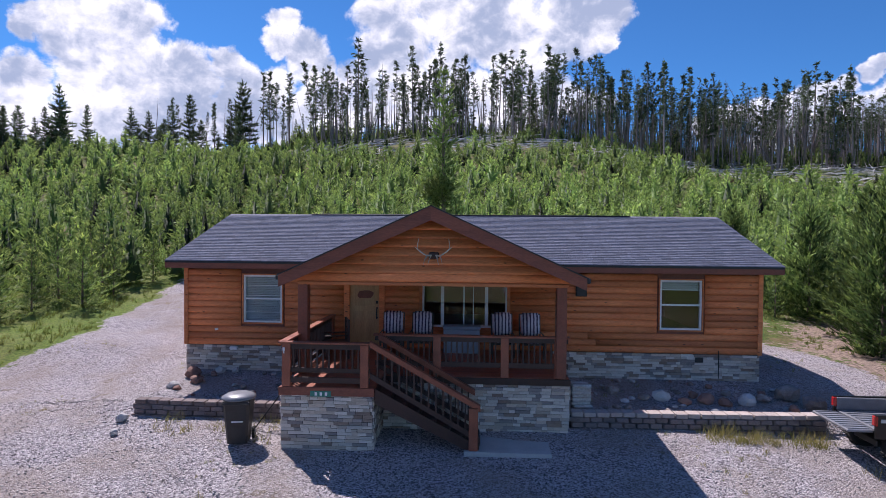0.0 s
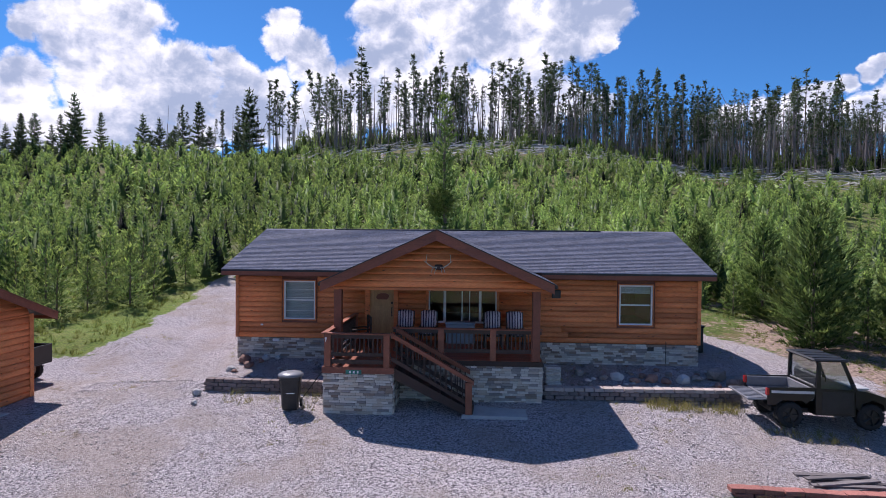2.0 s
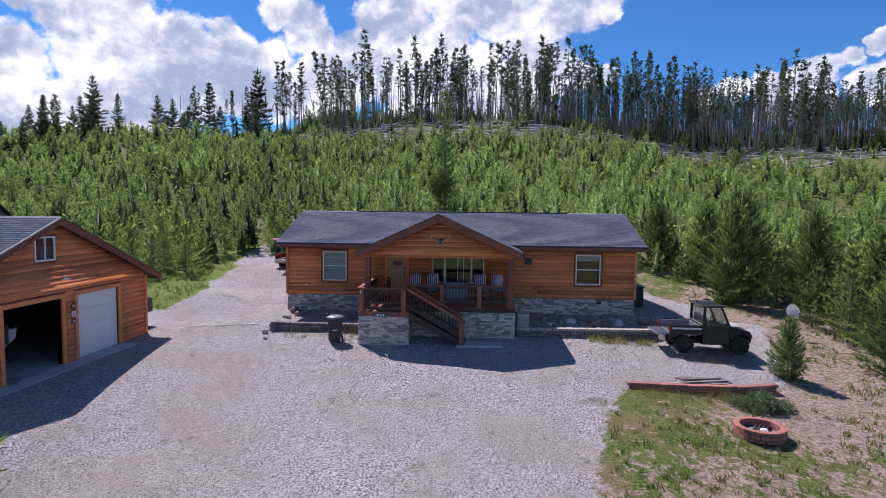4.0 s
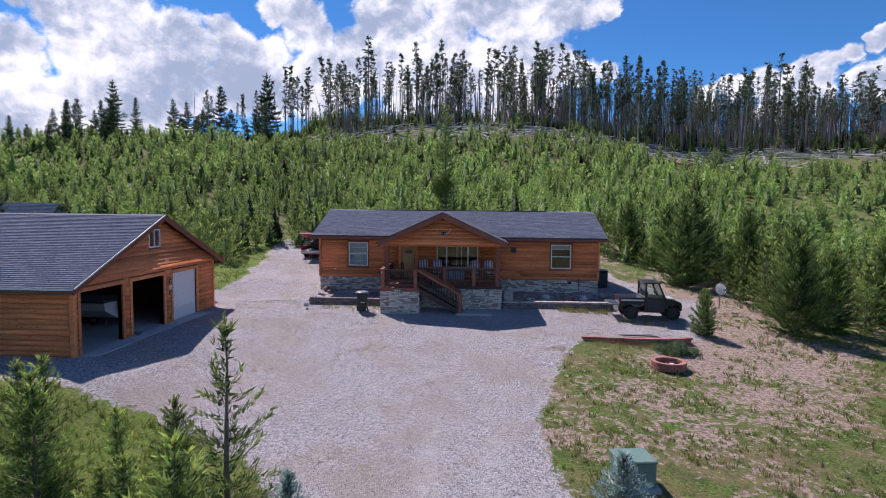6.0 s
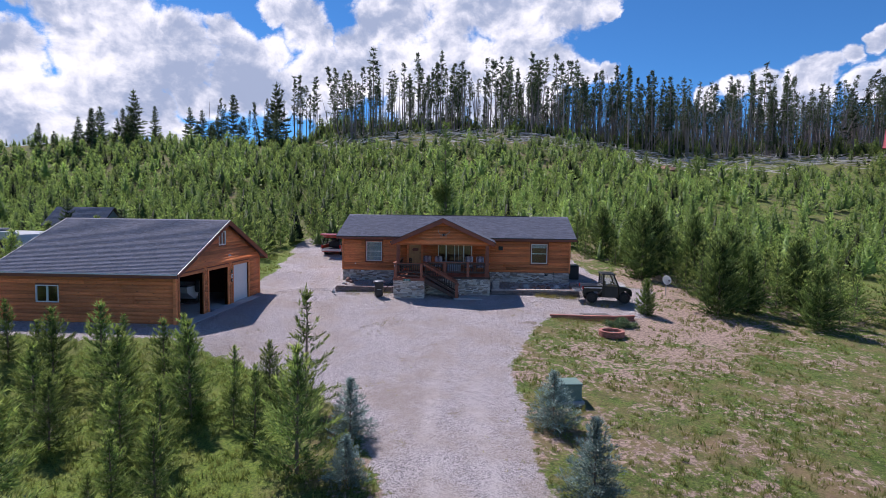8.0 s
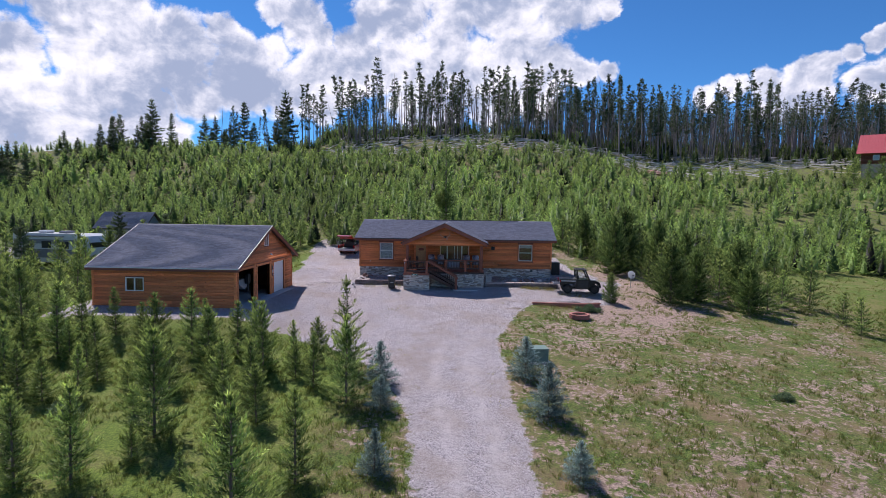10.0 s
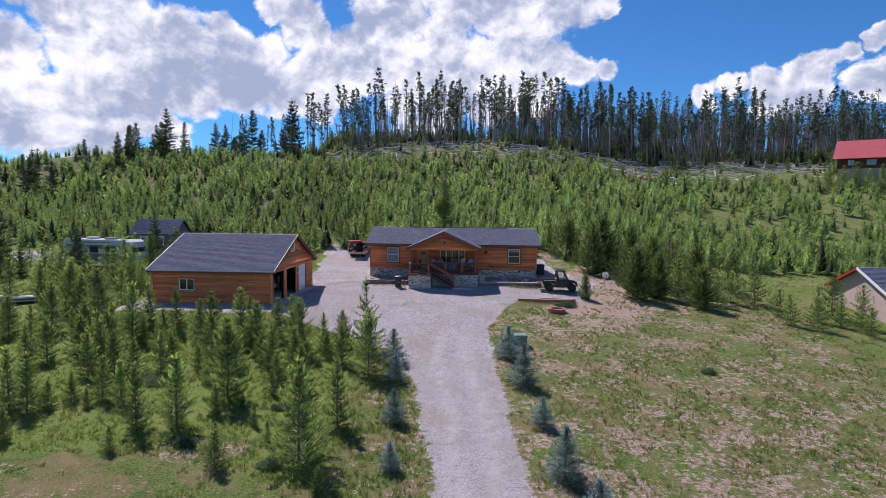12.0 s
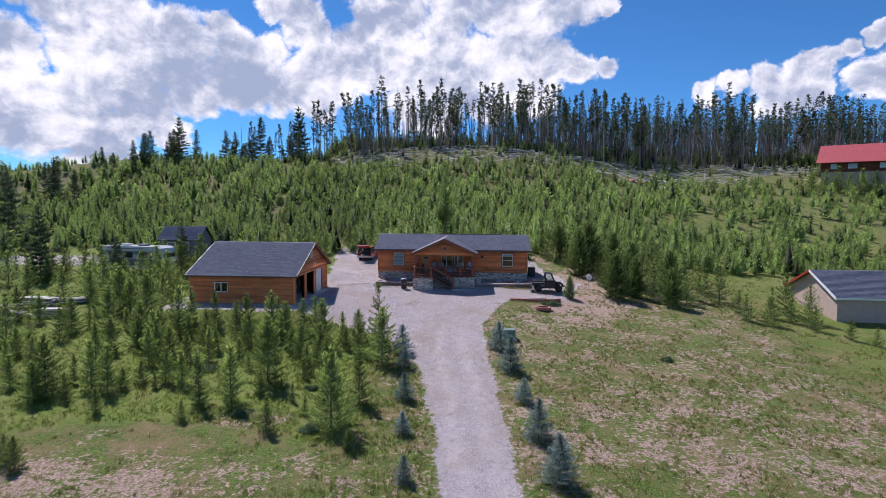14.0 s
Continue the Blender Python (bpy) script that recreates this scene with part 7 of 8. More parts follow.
def camper():
    v = thing("motorhome", "long white and grey motorhome parked among pines", "motorhome", (-41.8, 2.6, land1(-38, 2)), -11)
    L = 8.6
    bm = bmesh.new()
    prism(bm, [(0, 0.5), (L - 0.4, 0.5), (L + 0.2, 1.2), (L, 2.0), (L - 0.4, 2.95), (L - 0.8, 3.15), (0.1, 3.15), (0, 3.0)], "y", 0, 2.4)
    body = part("body", bm, WHITEPAINT, v, "white motorhome body")
    part("side_stripe", boxes((0.1, L - 0.3, -0.015, -0.003, 0.9, 1.7), (0.1, L - 0.6, -0.015, -0.003, 2.2, 2.6)), GREYPL, v, "grey side stripes")
    for x in (1.2, 3.4, 5.4):
        part("window", boxes((x, x + 1.1, -0.03, -0.016, 1.8, 2.45), bevel=0.005), BLACKPAINT, v)
    part("roof_vent", boxes((2.2, 3.2, 0.7, 1.6, 3.15, 3.4), bevel=0.06), WHITEPAINT, v)
    part("roof_air_unit", boxes((4.6, 5.6, 0.7, 1.6, 3.15, 3.38), bevel=0.06), GREYPL, v)
    part("awning", tube([(1.0, -0.08, 2.9), (6.0, -0.08, 2.9)], (0.07, 0.07)), GREYPL, v)
    for x in (1.6, 6.6):
        for y in (0.2, 2.2):
            wheel(v, pose(x, y, 0.4), 0.4, 0.24, 1, "road_wheel")
    part("windscreen", boxes((L - 0.05, L + 0.02, 0.3, 2.1, 1.6, 2.4)), BLACKPAINT, v)


camper()

# ---- porch furniture ----
def striped_fabric():
    m = bpy.data.materials.new("striped_cushion_fabric")
    m.use_nodes = True
    n, l = m.node_tree.nodes, m.node_tree.links
    b = n["Principled BSDF"]
    tc = n.new("ShaderNodeTexCoord")
    wv = n.new("ShaderNodeTexWave")
    wv.inputs["Scale"].default_value, wv.inputs["Distortion"].default_value = 3.4, 1.2
    wv.inputs["Detail"].default_value = 2
    l.new(tc.outputs["Object"], wv.inputs["Vector"])
    ns = n.new("ShaderNodeTexNoise")
    ns.inputs["Scale"].default_value = 22
    l.new(tc.outputs["Object"], ns.inputs["Vector"])
    add = n.new("ShaderNodeMath")
    add.operation = "MULTIPLY_ADD"
    l.new(ns.outputs["Fac"], add.inputs[0])
    add.inputs[1].default_value = 0.9
    l.new(wv.outputs["Fac"], add.inputs[2])
    ramp = n.new("ShaderNodeValToRGB")
    e = ramp.color_ramp.elements
    e[0].position, e[0].color = 0.55, (0.045, 0.035, 0.075, 1)
    e[1].position, e[1].color = 1.0, (0.62, 0.58, 0.62, 1)
    mid = ramp.color_ramp.elements.new(0.78)
    mid.color = (0.20, 0.17, 0.26, 1)
    l.new(add.outputs[0], ramp.inputs[0])
    l.new(ramp.outputs[0], b.inputs["Base Color"])
    b.inputs["Roughness"].default_value = 0.9
    return m


STRIPES = striped_fabric()


def cushion(x0, x1, y0, y1, z0, z1, r=0.05):
    bm = boxes((x0, x1, y0, y1, z0, z1))
    bmesh.ops.bevel(bm, geom=bm.edges[:], offset=r, segments=3, affect="EDGES")
    for f in bm.faces:
        f.smooth = True
    return bm


chair = thing("patio_chair", "dark metal patio chair with purple and white striped cushions", "chair", (-1.95, -0.95, DZ), 0, group="patio chairs on the porch")
part("seat_cushion", cushion(-0.26, 0.26, -0.35, 0.22, 0.42, 0.54), STRIPES, chair)
bm = cushion(-0.26, 0.26, -0.06, 0.06, 0.0, 0.62)
part("back_cushion", bm, STRIPES, chair, at=pose(0, 0.20, 0.54, -10))
part("seat_frame", boxes((-0.28, 0.28, -0.36, 0.26, 0.37, 0.41), bevel=0.01), IRON, chair)
for x in (-0.28, 0.28):
    for y in (-0.32, 0.26):
        part("leg", tube([(x, y, 0), (x, y, 0.38)], (0.018, 0.018)), IRON, chair)
    part("armrest", tube([(x, -0.34, 0.38), (x, -0.34, 0.62), (x, 0.28, 0.64)], (0.018, 0.018)), IRON, chair)
part("back_frame", tube([(-0.28, 0.26, 0.38), (-0.28, 0.38, 1.10), (0.28, 0.38, 1.10), (0.28, 0.26, 0.38)], (0.018, 0.018)), IRON, chair)
for x in (-1.16, 1.04, 1.81):
    copy_thing(chair, pose(x, -0.95, DZ, 0, 0, x * 2))
planter = thing("storage_chest", "pale blue plastic chest under the wide window", "chest", (-0.07, -0.45, DZ))
BLUEPL = surface("pale_blue_plastic", (0.20, 0.27, 0.34), (0.28, 0.35, 0.42), 4, 0.5, 0.1, 40, 0)
part("body", boxes((-0.50, 0.50, -0.22, 0.22, 0.0, 0.66), bevel=0.02), BLUEPL, planter)
part("lid", boxes((-0.52, 0.52, -0.24, 0.24, 0.665, 0.74), bevel=0.02), BLUEPL, planter)
bench = thing("wooden_armchair", "dark wooden armchair beside the front door", "chair", (-3.35, -1.5, DZ), -70)
part("seat", boxes((-0.3, 0.3, -0.3, 0.3, 0.38, 0.43), bevel=0.01), DARKWOOD, bench)
for x in (-0.28, 0.28):
    for y in (-0.28, 0.28):
        part("leg", boxes((x - 0.03, x + 0.03, y - 0.03, y + 0.03, 0, 0.38 if y < 0 else 1.02)), DARKWOOD, bench)
    part("armrest", boxes((x - 0.05, x + 0.05, -0.32, 0.3, 0.60, 0.63), bevel=0.008), DARKWOOD, bench)
for z in (0.55, 0.7, 0.85, 0.98):
    part("back_slat", boxes((-0.26, 0.26, 0.27, 0.30, z - 0.05, z + 0.05), bevel=0.006), DARKWOOD, bench)

# antler mount on the gable
mount = thing("antler_mount", "pale elk antlers mounted on the porch gable", "wall mount", (-0.64, GY0 - 0.06, 4.12))
part("base_plate", boxes((-0.12, 0.12, -0.06, 0.0, -0.06, 0.10), bevel=0.03), DARKWOOD, mount, "dark mounting plate")
for s in (-1, 1):
    part("antler", tube([(s * 0.05, -0.06, 0.02), (s * 0.16, -0.14, 0.02), (s * 0.28, -0.20, 0.10), (s * 0.36, -0.20, 0.17), (s * 0.36, -0.16, 0.26), (s * 0.34, -0.12, 0.40)], (0.022, 0.009)), BONE, mount)
    part("tine", tube([(s * 0.14, -0.14, 0.02), (s * 0.18, -0.26, -0.05), (s * 0.21, -0.32, -0.16)], (0.016, 0.005)), BONE, mount)
    part("tine", tube([(s * 0.07, -0.08, 0.0), (s * 0.10, -0.2, -0.10), (s * 0.12, -0.25, -0.18)], (0.014, 0.005)), BONE, mount)
    part("tine", tube([(s * 0.35, -0.2, 0.16), (s * 0.42, -0.26, 0.22)], (0.012, 0.004)), BONE, mount)
for x, y in ((-3.74, LY - 0.05), (2.24, FY - 0.07)):
    orn = thing("rail_ornament", "small white metal ornament on the porch rail post", "ornament", (x, y, DZ + 0.78))
    part("body", boxes((-0.025, 0.025, -0.02, 0.0, -0.03, 0.05), bevel=0.008), WHITE, orn)
    part("drop", boxes((-0.015, 0.015, -0.018, -0.002, -0.08, -0.035), bevel=0.005), WHITE, orn)

# ---- yard ----
pad = tagged(part("concrete_pad", boxes((0.10, 1.93, -4.55, -3.34, -0.1, 0.085), bevel=0.012), CONCRETE), "pale concrete pad at the foot of the stairs", "pavement", kind="structure")


def trash_cart():
    v = thing("trash_cart", "black wheeled trash cart with a grey domed lid on gravel", "trash can", (-4.82, -4.25, land1(-4.82, -4.25) + 0.01), 10)
    bm = bmesh.new()
    ring = []
    for z, w, d in ((0.04, 0.21, 0.22), (0.75, 0.27, 0.29), (0.98, 0.29, 0.33)):
        ring.append([bm.verts.new((sx * w, sy * d, z)) for sx, sy in ((-0.8, -1), (0.8, -1), (1, -0.8), (1, 0.8), (0.8, 1), (-0.8, 1), (-1, 0.8), (-1, -0.8))])
    for p, q in zip(ring, ring[1:]):
        for i in range(8):
            bm.faces.new((p[i], p[(i + 1) % 8], q[(i + 1) % 8], q[i]))
    bm.faces.new(ring[0][::-1])
    bm.faces.new(ring[-1])
    part("body", bm, BLACKPL, v)
    bm = bmesh.new()
    rows_ = []
    for s, z in ((1.06, 0.985), (1.06, 1.02), (0.8, 1.07), (0.4, 1.095)):
        rows_.append([bm.verts.new((0.30 * s * math.cos(a) * (1.15 if abs(math.cos(a)) > 0.5 else 1.0), 0.35 * s * math.sin(a), z)) for a in (6.2832 * i / 16 for i in range(16))])
    for p, q in zip(rows_, rows_[1:]):
        for i in range(16):
            f = bm.faces.new((p[i], p[(i + 1) % 16], q[(i + 1) % 16], q[i]))
            f.smooth = True
    bm.faces.new(rows_[-1])
    bm.faces.new(rows_[0][::-1])
    part("lid", bm, GREYPL, v, "grey domed lid")
    part("handle", boxes((-0.24, 0.24, 0.36, 0.42, 0.95, 1.02), bevel=0.015), GREYPL, v)
    part("rib", boxes((-0.29, 0.29, -0.34, -0.30, 0.90, 0.96), bevel=0.01), BLACKPL, v)
    part("label", boxes((-0.10, 0.14, -0.285, -0.275, 0.52, 0.545)), WHITE, v)
    for s in (-1, 1):
        wheel(v, pose(s * 0.26, 0.26, 0.13, 0, 0, 90), 0.13, 0.06, 1, "cart_wheel")


trash_cart()


def block_wall(name, label, pts, base, courses, size, material, group="", seed=0, cap=None, follow=False):
    """A dry-laid wall of split-face blocks along a line of (x, y) points."""
    r_ = random.Random(seed)
    root = thing(name, label, "wall", (pts[0][0], pts[0][1], base(pts[0][0], pts[0][1])))
    org = root.matrix_basis.translation
    L, D, H = size
    me = stone_mesh(seed + 50, material, 0.035)
    me_cap = stone_mesh(seed + 51, cap or material, 0.02)
    segs = [(Vector(a), Vector(b)) for a, b in zip(pts, pts[1:])]
    total_ = sum((b - a).length for a, b in segs)
    for c in range(courses):
        s = (L / 2) * (c % 2) - L / 2
        while s < total_ - 0.05:
            mid = min(max(s + L / 2, L * 0.3), total_ - L * 0.3)
            acc = 0
            for a, b in segs:
                l_ = (b - a).length
                if mid <= acc + l_ + 1e-6:
                    p = a + (b - a) * ((mid - acc) / l_)
                    ang = math.degrees(math.atan2(b.y - a.y, b.x - a.x))
                    break
                acc += l_
            top = c == courses - 1
            o = new("block" if not top else "cap_block", me_cap if top else me)
            o.parent = root
            z = base(p.x, p.y) + H * c + H / 2
            dep = D * (1.12 if top and cap else 1.0)
            o.matrix_basis = pose(p.x - org.x, p.y - org.y + 0.02 * c + r_.uniform(-0.022, 0.022), z - org.z, 0, 0, ang + r_.uniform(-6, 6)) @ Matrix.Diagonal((L - 0.018, dep, H - 0.006, 1))
            s += L
    return root


block_wall("retaining_wall", "low retaining wall of brown-grey split-face blocks below gravel", [(-8.0, -2.85), (-7.0, -2.92), (-3.9, -2.92)], lambda x, y: 0.07, 4, (0.30, 0.24, 0.115), BLOCK, seed=1)
# the east wall's caps get a paler colour that stands for sun on them
block_wall("retaining_wall", "low retaining wall of grey-brown blocks with caps coloured pale as if sunlit", [(2.55, -2.92), (5.5, -2.84), (8.35, -2.70)], lambda x, y: 0.05, 4, (0.30, 0.26, 0.118), BLOCK, seed=2, cap=surface("sunlit_cap_block", (0.36, 0.29, 0.26), (0.52, 0.44, 0.40), 6, 0.95, 0.6, 40, 0.15))
block_wall("garden_edging_wall", "low curved wall of pinkish red garden blocks", [(5.95, -8.05), (8.0, -8.2), (9.6, -8.15), (10.7, -7.85)], lambda x, y: -0.52, 3, (0.40, 0.22, 0.11), BRICKRED, seed=3)


def rock_mesh(seed):
    r_ = random.Random(seed)
    bm = bmesh.new()
    bmesh.ops.create_icosphere(bm, subdivisions=2, radius=0.5)
    off = Vector((seed * 3.1, 1.7, 0.3))
    for v in bm.verts:
        k = 1 + 0.45 * noise.noise(v.co * 2.1 + off) + 0.15 * noise.noise(v.co * 6 + off)
        v.co *= k
        v.co.z = max(v.co.z, -0.32)
    me = bpy.data.meshes.new("rock")
    bm.to_mesh(me)
    bm.free()
    me.materials.append(ROCK_MATS[seed % 3])
    return me


ROCK_MATS = [ROCK, surface("red_rock", (0.20, 0.10, 0.075), (0.38, 0.22, 0.17), 3, 0.9, 0.8, 25, 0.2), surface("pale_rock", (0.40, 0.38, 0.37), (0.62, 0.60, 0.58), 3, 0.9, 0.8, 25, 0.15)]
ROCKS = [rock_mesh(i) for i in range(6)]
rk = random.Random(9)
ROCK_AT = [(5.07, -1.6, 0.42, 2), (5.54, -1.85, 0.3, 1), (6.1, -1.75, 0.4, 1), (6.5, -1.9, 0.36, 1), (7.05, -1.8, 0.46, 2), (8.3, -1.3, 0.6, 0), (8.6, -1.95, 0.55, 0), (4.6, -1.6, 0.3, 0), (3.9, -1.2, 0.35, 0), (5.9, -1.4, 0.28, 4),
           (-7.3, -1.2, 0.36, 4), (-7.0, -0.35, 0.3, 2), (-6.6, -0.3, 0.26, 2), (-8.1, -3.3, 0.3, 2), (-7.8, -4.05, 0.22, 5), (-7.6, -0.8, 0.42, 1), (-7.75, -1.6, 0.3, 5), (7.6, -1.5, 0.3, 3), (8.0, -2.2, 0.28, 4), (6.8, -1.2, 0.25, 0)]
for x, y, s, k in ROCK_AT:
    o = new("rock", ROCKS[k])
    o.matrix_basis = pose(x, y, land1(x, y) + s * 0.22, 0, 0, rk.uniform(0, 360)) @ Matrix.Diagonal((s * rk.uniform(0.9, 1.3), s * rk.uniform(0.7, 1.0), s * rk.uniform(0.6, 0.9), 1))
    tagged(o, ("grey-brown field stone on gravel", "reddish brown field stone on gravel", "pale grey field stone on gravel")[k % 3], "rock", "border rocks")
for _ in range(50):
    x = rk.uniform(3.2, 8.4) if rk.random() < 0.6 else rk.uniform(-7.9, -4.2)
    y = rk.uniform(-2.5, -0.3)
    s = rk.uniform(0.08, 0.2)
    o = new("rock", ROCKS[rk.randrange(6)])
    o.matrix_basis = pose(x, y, land1(x, y) + s * 0.22, 0, 0, rk.uniform(0, 360)) @ Matrix.Diagonal((s * 1.2, s, s * 0.7, 1))
    tagged(o, "small field stone lying in the gravel border", "rock", "border rocks")

# fire pit
pit = thing("fire_pit", "round fire pit of pinkish red blocks with ash inside", "fire pit", (8.75, -10.95, land1(8.75, -10.95)))
me = stone_mesh(80, BRICKRED, 0.02)
for c in range(3):
    for i in range(16):
        a = 6.2832 * (i + 0.5 * (c % 2)) / 16
        o = new("block", me)
        o.parent = pit
        o.matrix_basis = pose(0.58 * math.cos(a), 0.58 * math.sin(a), 0.05 + 0.105 * c, 0, 0, math.degrees(a) + 90) @ Matrix.Diagonal((0.235, 0.16, 0.10, 1))
bm = bmesh.new()
rod(bm, (0, 0, 0.0), (0, 0, 0.10), 0.52, seg=20)
part("ash_bed", bm, surface("wood_ash", (0.10, 0.09, 0.085), (0.3, 0.29, 0.28), 6, 0.95, 0.6, 30, 0), pit, "grey ash and charred bits")
for i in range(4):
    part("charred_log", tube([(-0.3 + 0.1 * i, -0.25, 0.13), (0.05 + 0.12 * i, 0.3, 0.18)], (0.05, 0.04)), DARKWOOD, pit)
part("ash_lump", boxes((0.0, 0.22, -0.15, 0.05, 0.1, 0.22), bevel=0.05), WHITE, pit, "white ash lump")

# boards lying behind the edging
pile = thing("plank_pile", "loose pile of weathered dark planks on gravel", "planks", (8.6, -7.35, land1(8.6, -7.35) + 0.02))
DARKPLANK = surface("weathered_plank", (0.10, 0.085, 0.085), (0.21, 0.185, 0.18), 4, 0.85, 0.4, 30, 0.3, stretch=(0.4, 4, 4))
for i in range(8):
    part("plank", boxes((-0.75, 0.75, -0.07, 0.07, 0, 0.035), bevel=0.004), DARKPLANK, pile, at=pose(rk.uniform(-0.15, 0.2), -0.3 + 0.1 * i, 0.01 + 0.038 * (i % 3), 0, 0, rk.uniform(-14, 14)))

# utility box
ub = thing("utility_box", "weathered green metal utility box in the grass", "utility box", (5.15, -19.35, land1(5.15, -19.35)), 8)
GREENP = surface("faded_green_metal", (0.10, 0.17, 0.145), (0.17, 0.25, 0.215), 3, 0.5, 0.15, 40, 0)
part("cabinet", boxes((-0.45, 0.45, -0.4, 0.4, -0.1, 0.66), bevel=0.02), GREENP, ub)
part("lid", boxes((-0.48, 0.48, -0.43, 0.43, 0.664, 0.74), bevel=0.025), GREENP, ub)
part("base", boxes((-0.55, 0.55, -0.5, 0.5, -0.2, 0.06), bevel=0.02), CONCRETE, ub)

# satellite dish
dish = thing("satellite_dish", "white satellite dish on a steel post", "satellite dish", (14.62, -1.35, land1(14.62, -1.35)), 0)
part("post", tube([(0, 0.12, -0.1), (0, 0.12, 1.15)], (0.035, 0.035)), METAL, dish)
bm = bmesh.new()
rows_ = []
for q in (0.04, 0.14, 0.23, 0.29, 0.325):
    rows_.append([bm.verts.new((q * math.cos(a), -0.5 * q * q, q * math.sin(a))) for a in (6.2832 * i / 24 for i in range(24))])
for p, q in zip(rows_, rows_[1:]):
    for i in range(24):
        f = bm.faces.new((p[i], p[(i + 1) % 24], q[(i + 1) % 24], q[i]))
        f.smooth = True
bm.faces.new(rows_[0][::-1])
bmesh.ops.solidify(bm, geom=bm.faces[:], thickness=0.012)
part("reflector", bm, WHITE, dish, at=pose(0, 0.05, 1.12, -18, 0, 12))
part("feed_arm", tube([(0, 0.0, 0.8), (0.0, -0.45, 0.95), (0, -0.48, 1.12)], (0.018, 0.018)), METAL, dish)
part("feed_horn", boxes((-0.05, 0.05, -0.55, -0.44, 1.1, 1.2), bevel=0.01), GREYPL, dish)

# dark bin beside the house's east wall
hb = thing("storage_bin", "black plastic storage bin beside the house wall", "bin", (8.95, 3.0, land1(8.95, 3.0)))
part("body", boxes((-0.36, 0.36, -0.55, 0.55, 0, 0.98), bevel=0.03), BLACKPL, hb)
part("lid", boxes((-0.40, 0.40, -0.60, 0.60, 0.985, 1.06), bevel=0.03), BLACKPL, hb)

# pale bundle by the porch, hose on the terrace
wp = thing("firewood_stack", "small stack of pale split firewood beside the porch", "firewood", (2.85, -2.1, land1(2.85, -2.1)))
PALELOG = surface("split_log", (0.34, 0.30, 0.27), (0.62, 0.58, 0.54), 5, 0.9, 0.5, 30, 0.3)
for i in range(7):
    for j in range(4):
        bm = bmesh.new()
        rod(bm, (-0.22, 0, 0), (0.22, 0, 0), 0.045, seg=6)
        part("split_log", bm, PALELOG, wp, at=pose(0.05 + rk.uniform(-0.04, 0.04), -0.3 + 0.1 * j, 0.05 + 0.082 * i, 0, 0, rk.uniform(-6, 6)))
hose = thing("garden_hose", "coiled dark garden hose on the gravel terrace", "hose", (-4.6, -1.6, land1(-4.6, -1.6)))
for k in range(4):
    pts = [((0.28 + 0.03 * k) * math.cos(a), (0.28 + 0.03 * k) * math.sin(a) * 0.8, 0.04 + 0.03 * k) for a in (6.2832 * i / 18 for i in range(19))]
    part("coil", tube(pts, (0.016, 0.016), 5), GREYPL, hose)
pole = thing("leaning_pole", "thin dark pole leaning on the porch", "pole", (-4.75, -3.6, land1(-4.75, -3.6)))
part("shaft", tube([(0, 0, 0.0), (0.9, 0.35, 1.28)], (0.016, 0.014)), IRON, pole)

# clutter in the clearing to the west
for x, y, w, h_, t in ((-34.0, -15.6, 2.6, 0.7, 12), (-37.6, -12.6, 3.2, 0.9, -10), (-35.2, -11.4, 2.4, 0.5, 30)):
    st = thing("lumber_stack", "stack of pale boards and sheets lying in the clearing", "lumber", (x, y, land1(x, y)), t, group="lumber stacks in the clearing")
    z = 0.12
    part("bearer", boxes((-w / 2 + 0.2, -w / 2 + 0.35, -0.5, 0.5, 0, 0.115)), DARKPLANK, st)
    part("bearer", boxes((w / 2 - 0.35, w / 2 - 0.2, -0.5, 0.5, 0, 0.115)), DARKPLANK, st)
    while z < h_:
        for j in range(4):
            part("board", boxes((-w / 2, w / 2, -0.12, 0.12, 0, 0.05), bevel=0.004), (PALELOG, DARKPLANK, WHITE)[rk.randrange(3)], st, at=pose(rk.uniform(-0.15, 0.15), -0.42 + 0.27 * j, z, 0, 0, rk.uniform(-3, 3)))
        z += 0.06
for x, y, t in ((-38.6, -14.6, 20), (-36.4, -16.8, -15)):
    tb = thing("picnic_table", "weathered grey wooden picnic table in the clearing", "table", (x, y, land1(x, y)), t, group="picnic tables in the clearing")
    for j in range(5):
        part("top_board", boxes((-0.9, 0.9, -0.36 + 0.145 * j, -0.23 + 0.145 * j, 0.72, 0.755), bevel=0.004), PALELOG, tb)
    for s in (-1, 1):
        part("bench_board", boxes((-0.9, 0.9, s * 0.72 - 0.13, s * 0.72 + 0.13, 0.42, 0.455), bevel=0.004), PALELOG, tb)
        for q in (-1, 1):
            part("leg", tube([(s * 0.65, q * 0.75, 0), (s * 0.65, q * 0.25, 0.72)], (0.04, 0.04), 4), DARKPLANK, tb)
        part("brace", boxes((s * 0.65 - 0.02, s * 0.65 + 0.02, -0.8, 0.8, 0.36, 0.42)), DARKPLANK, tb)


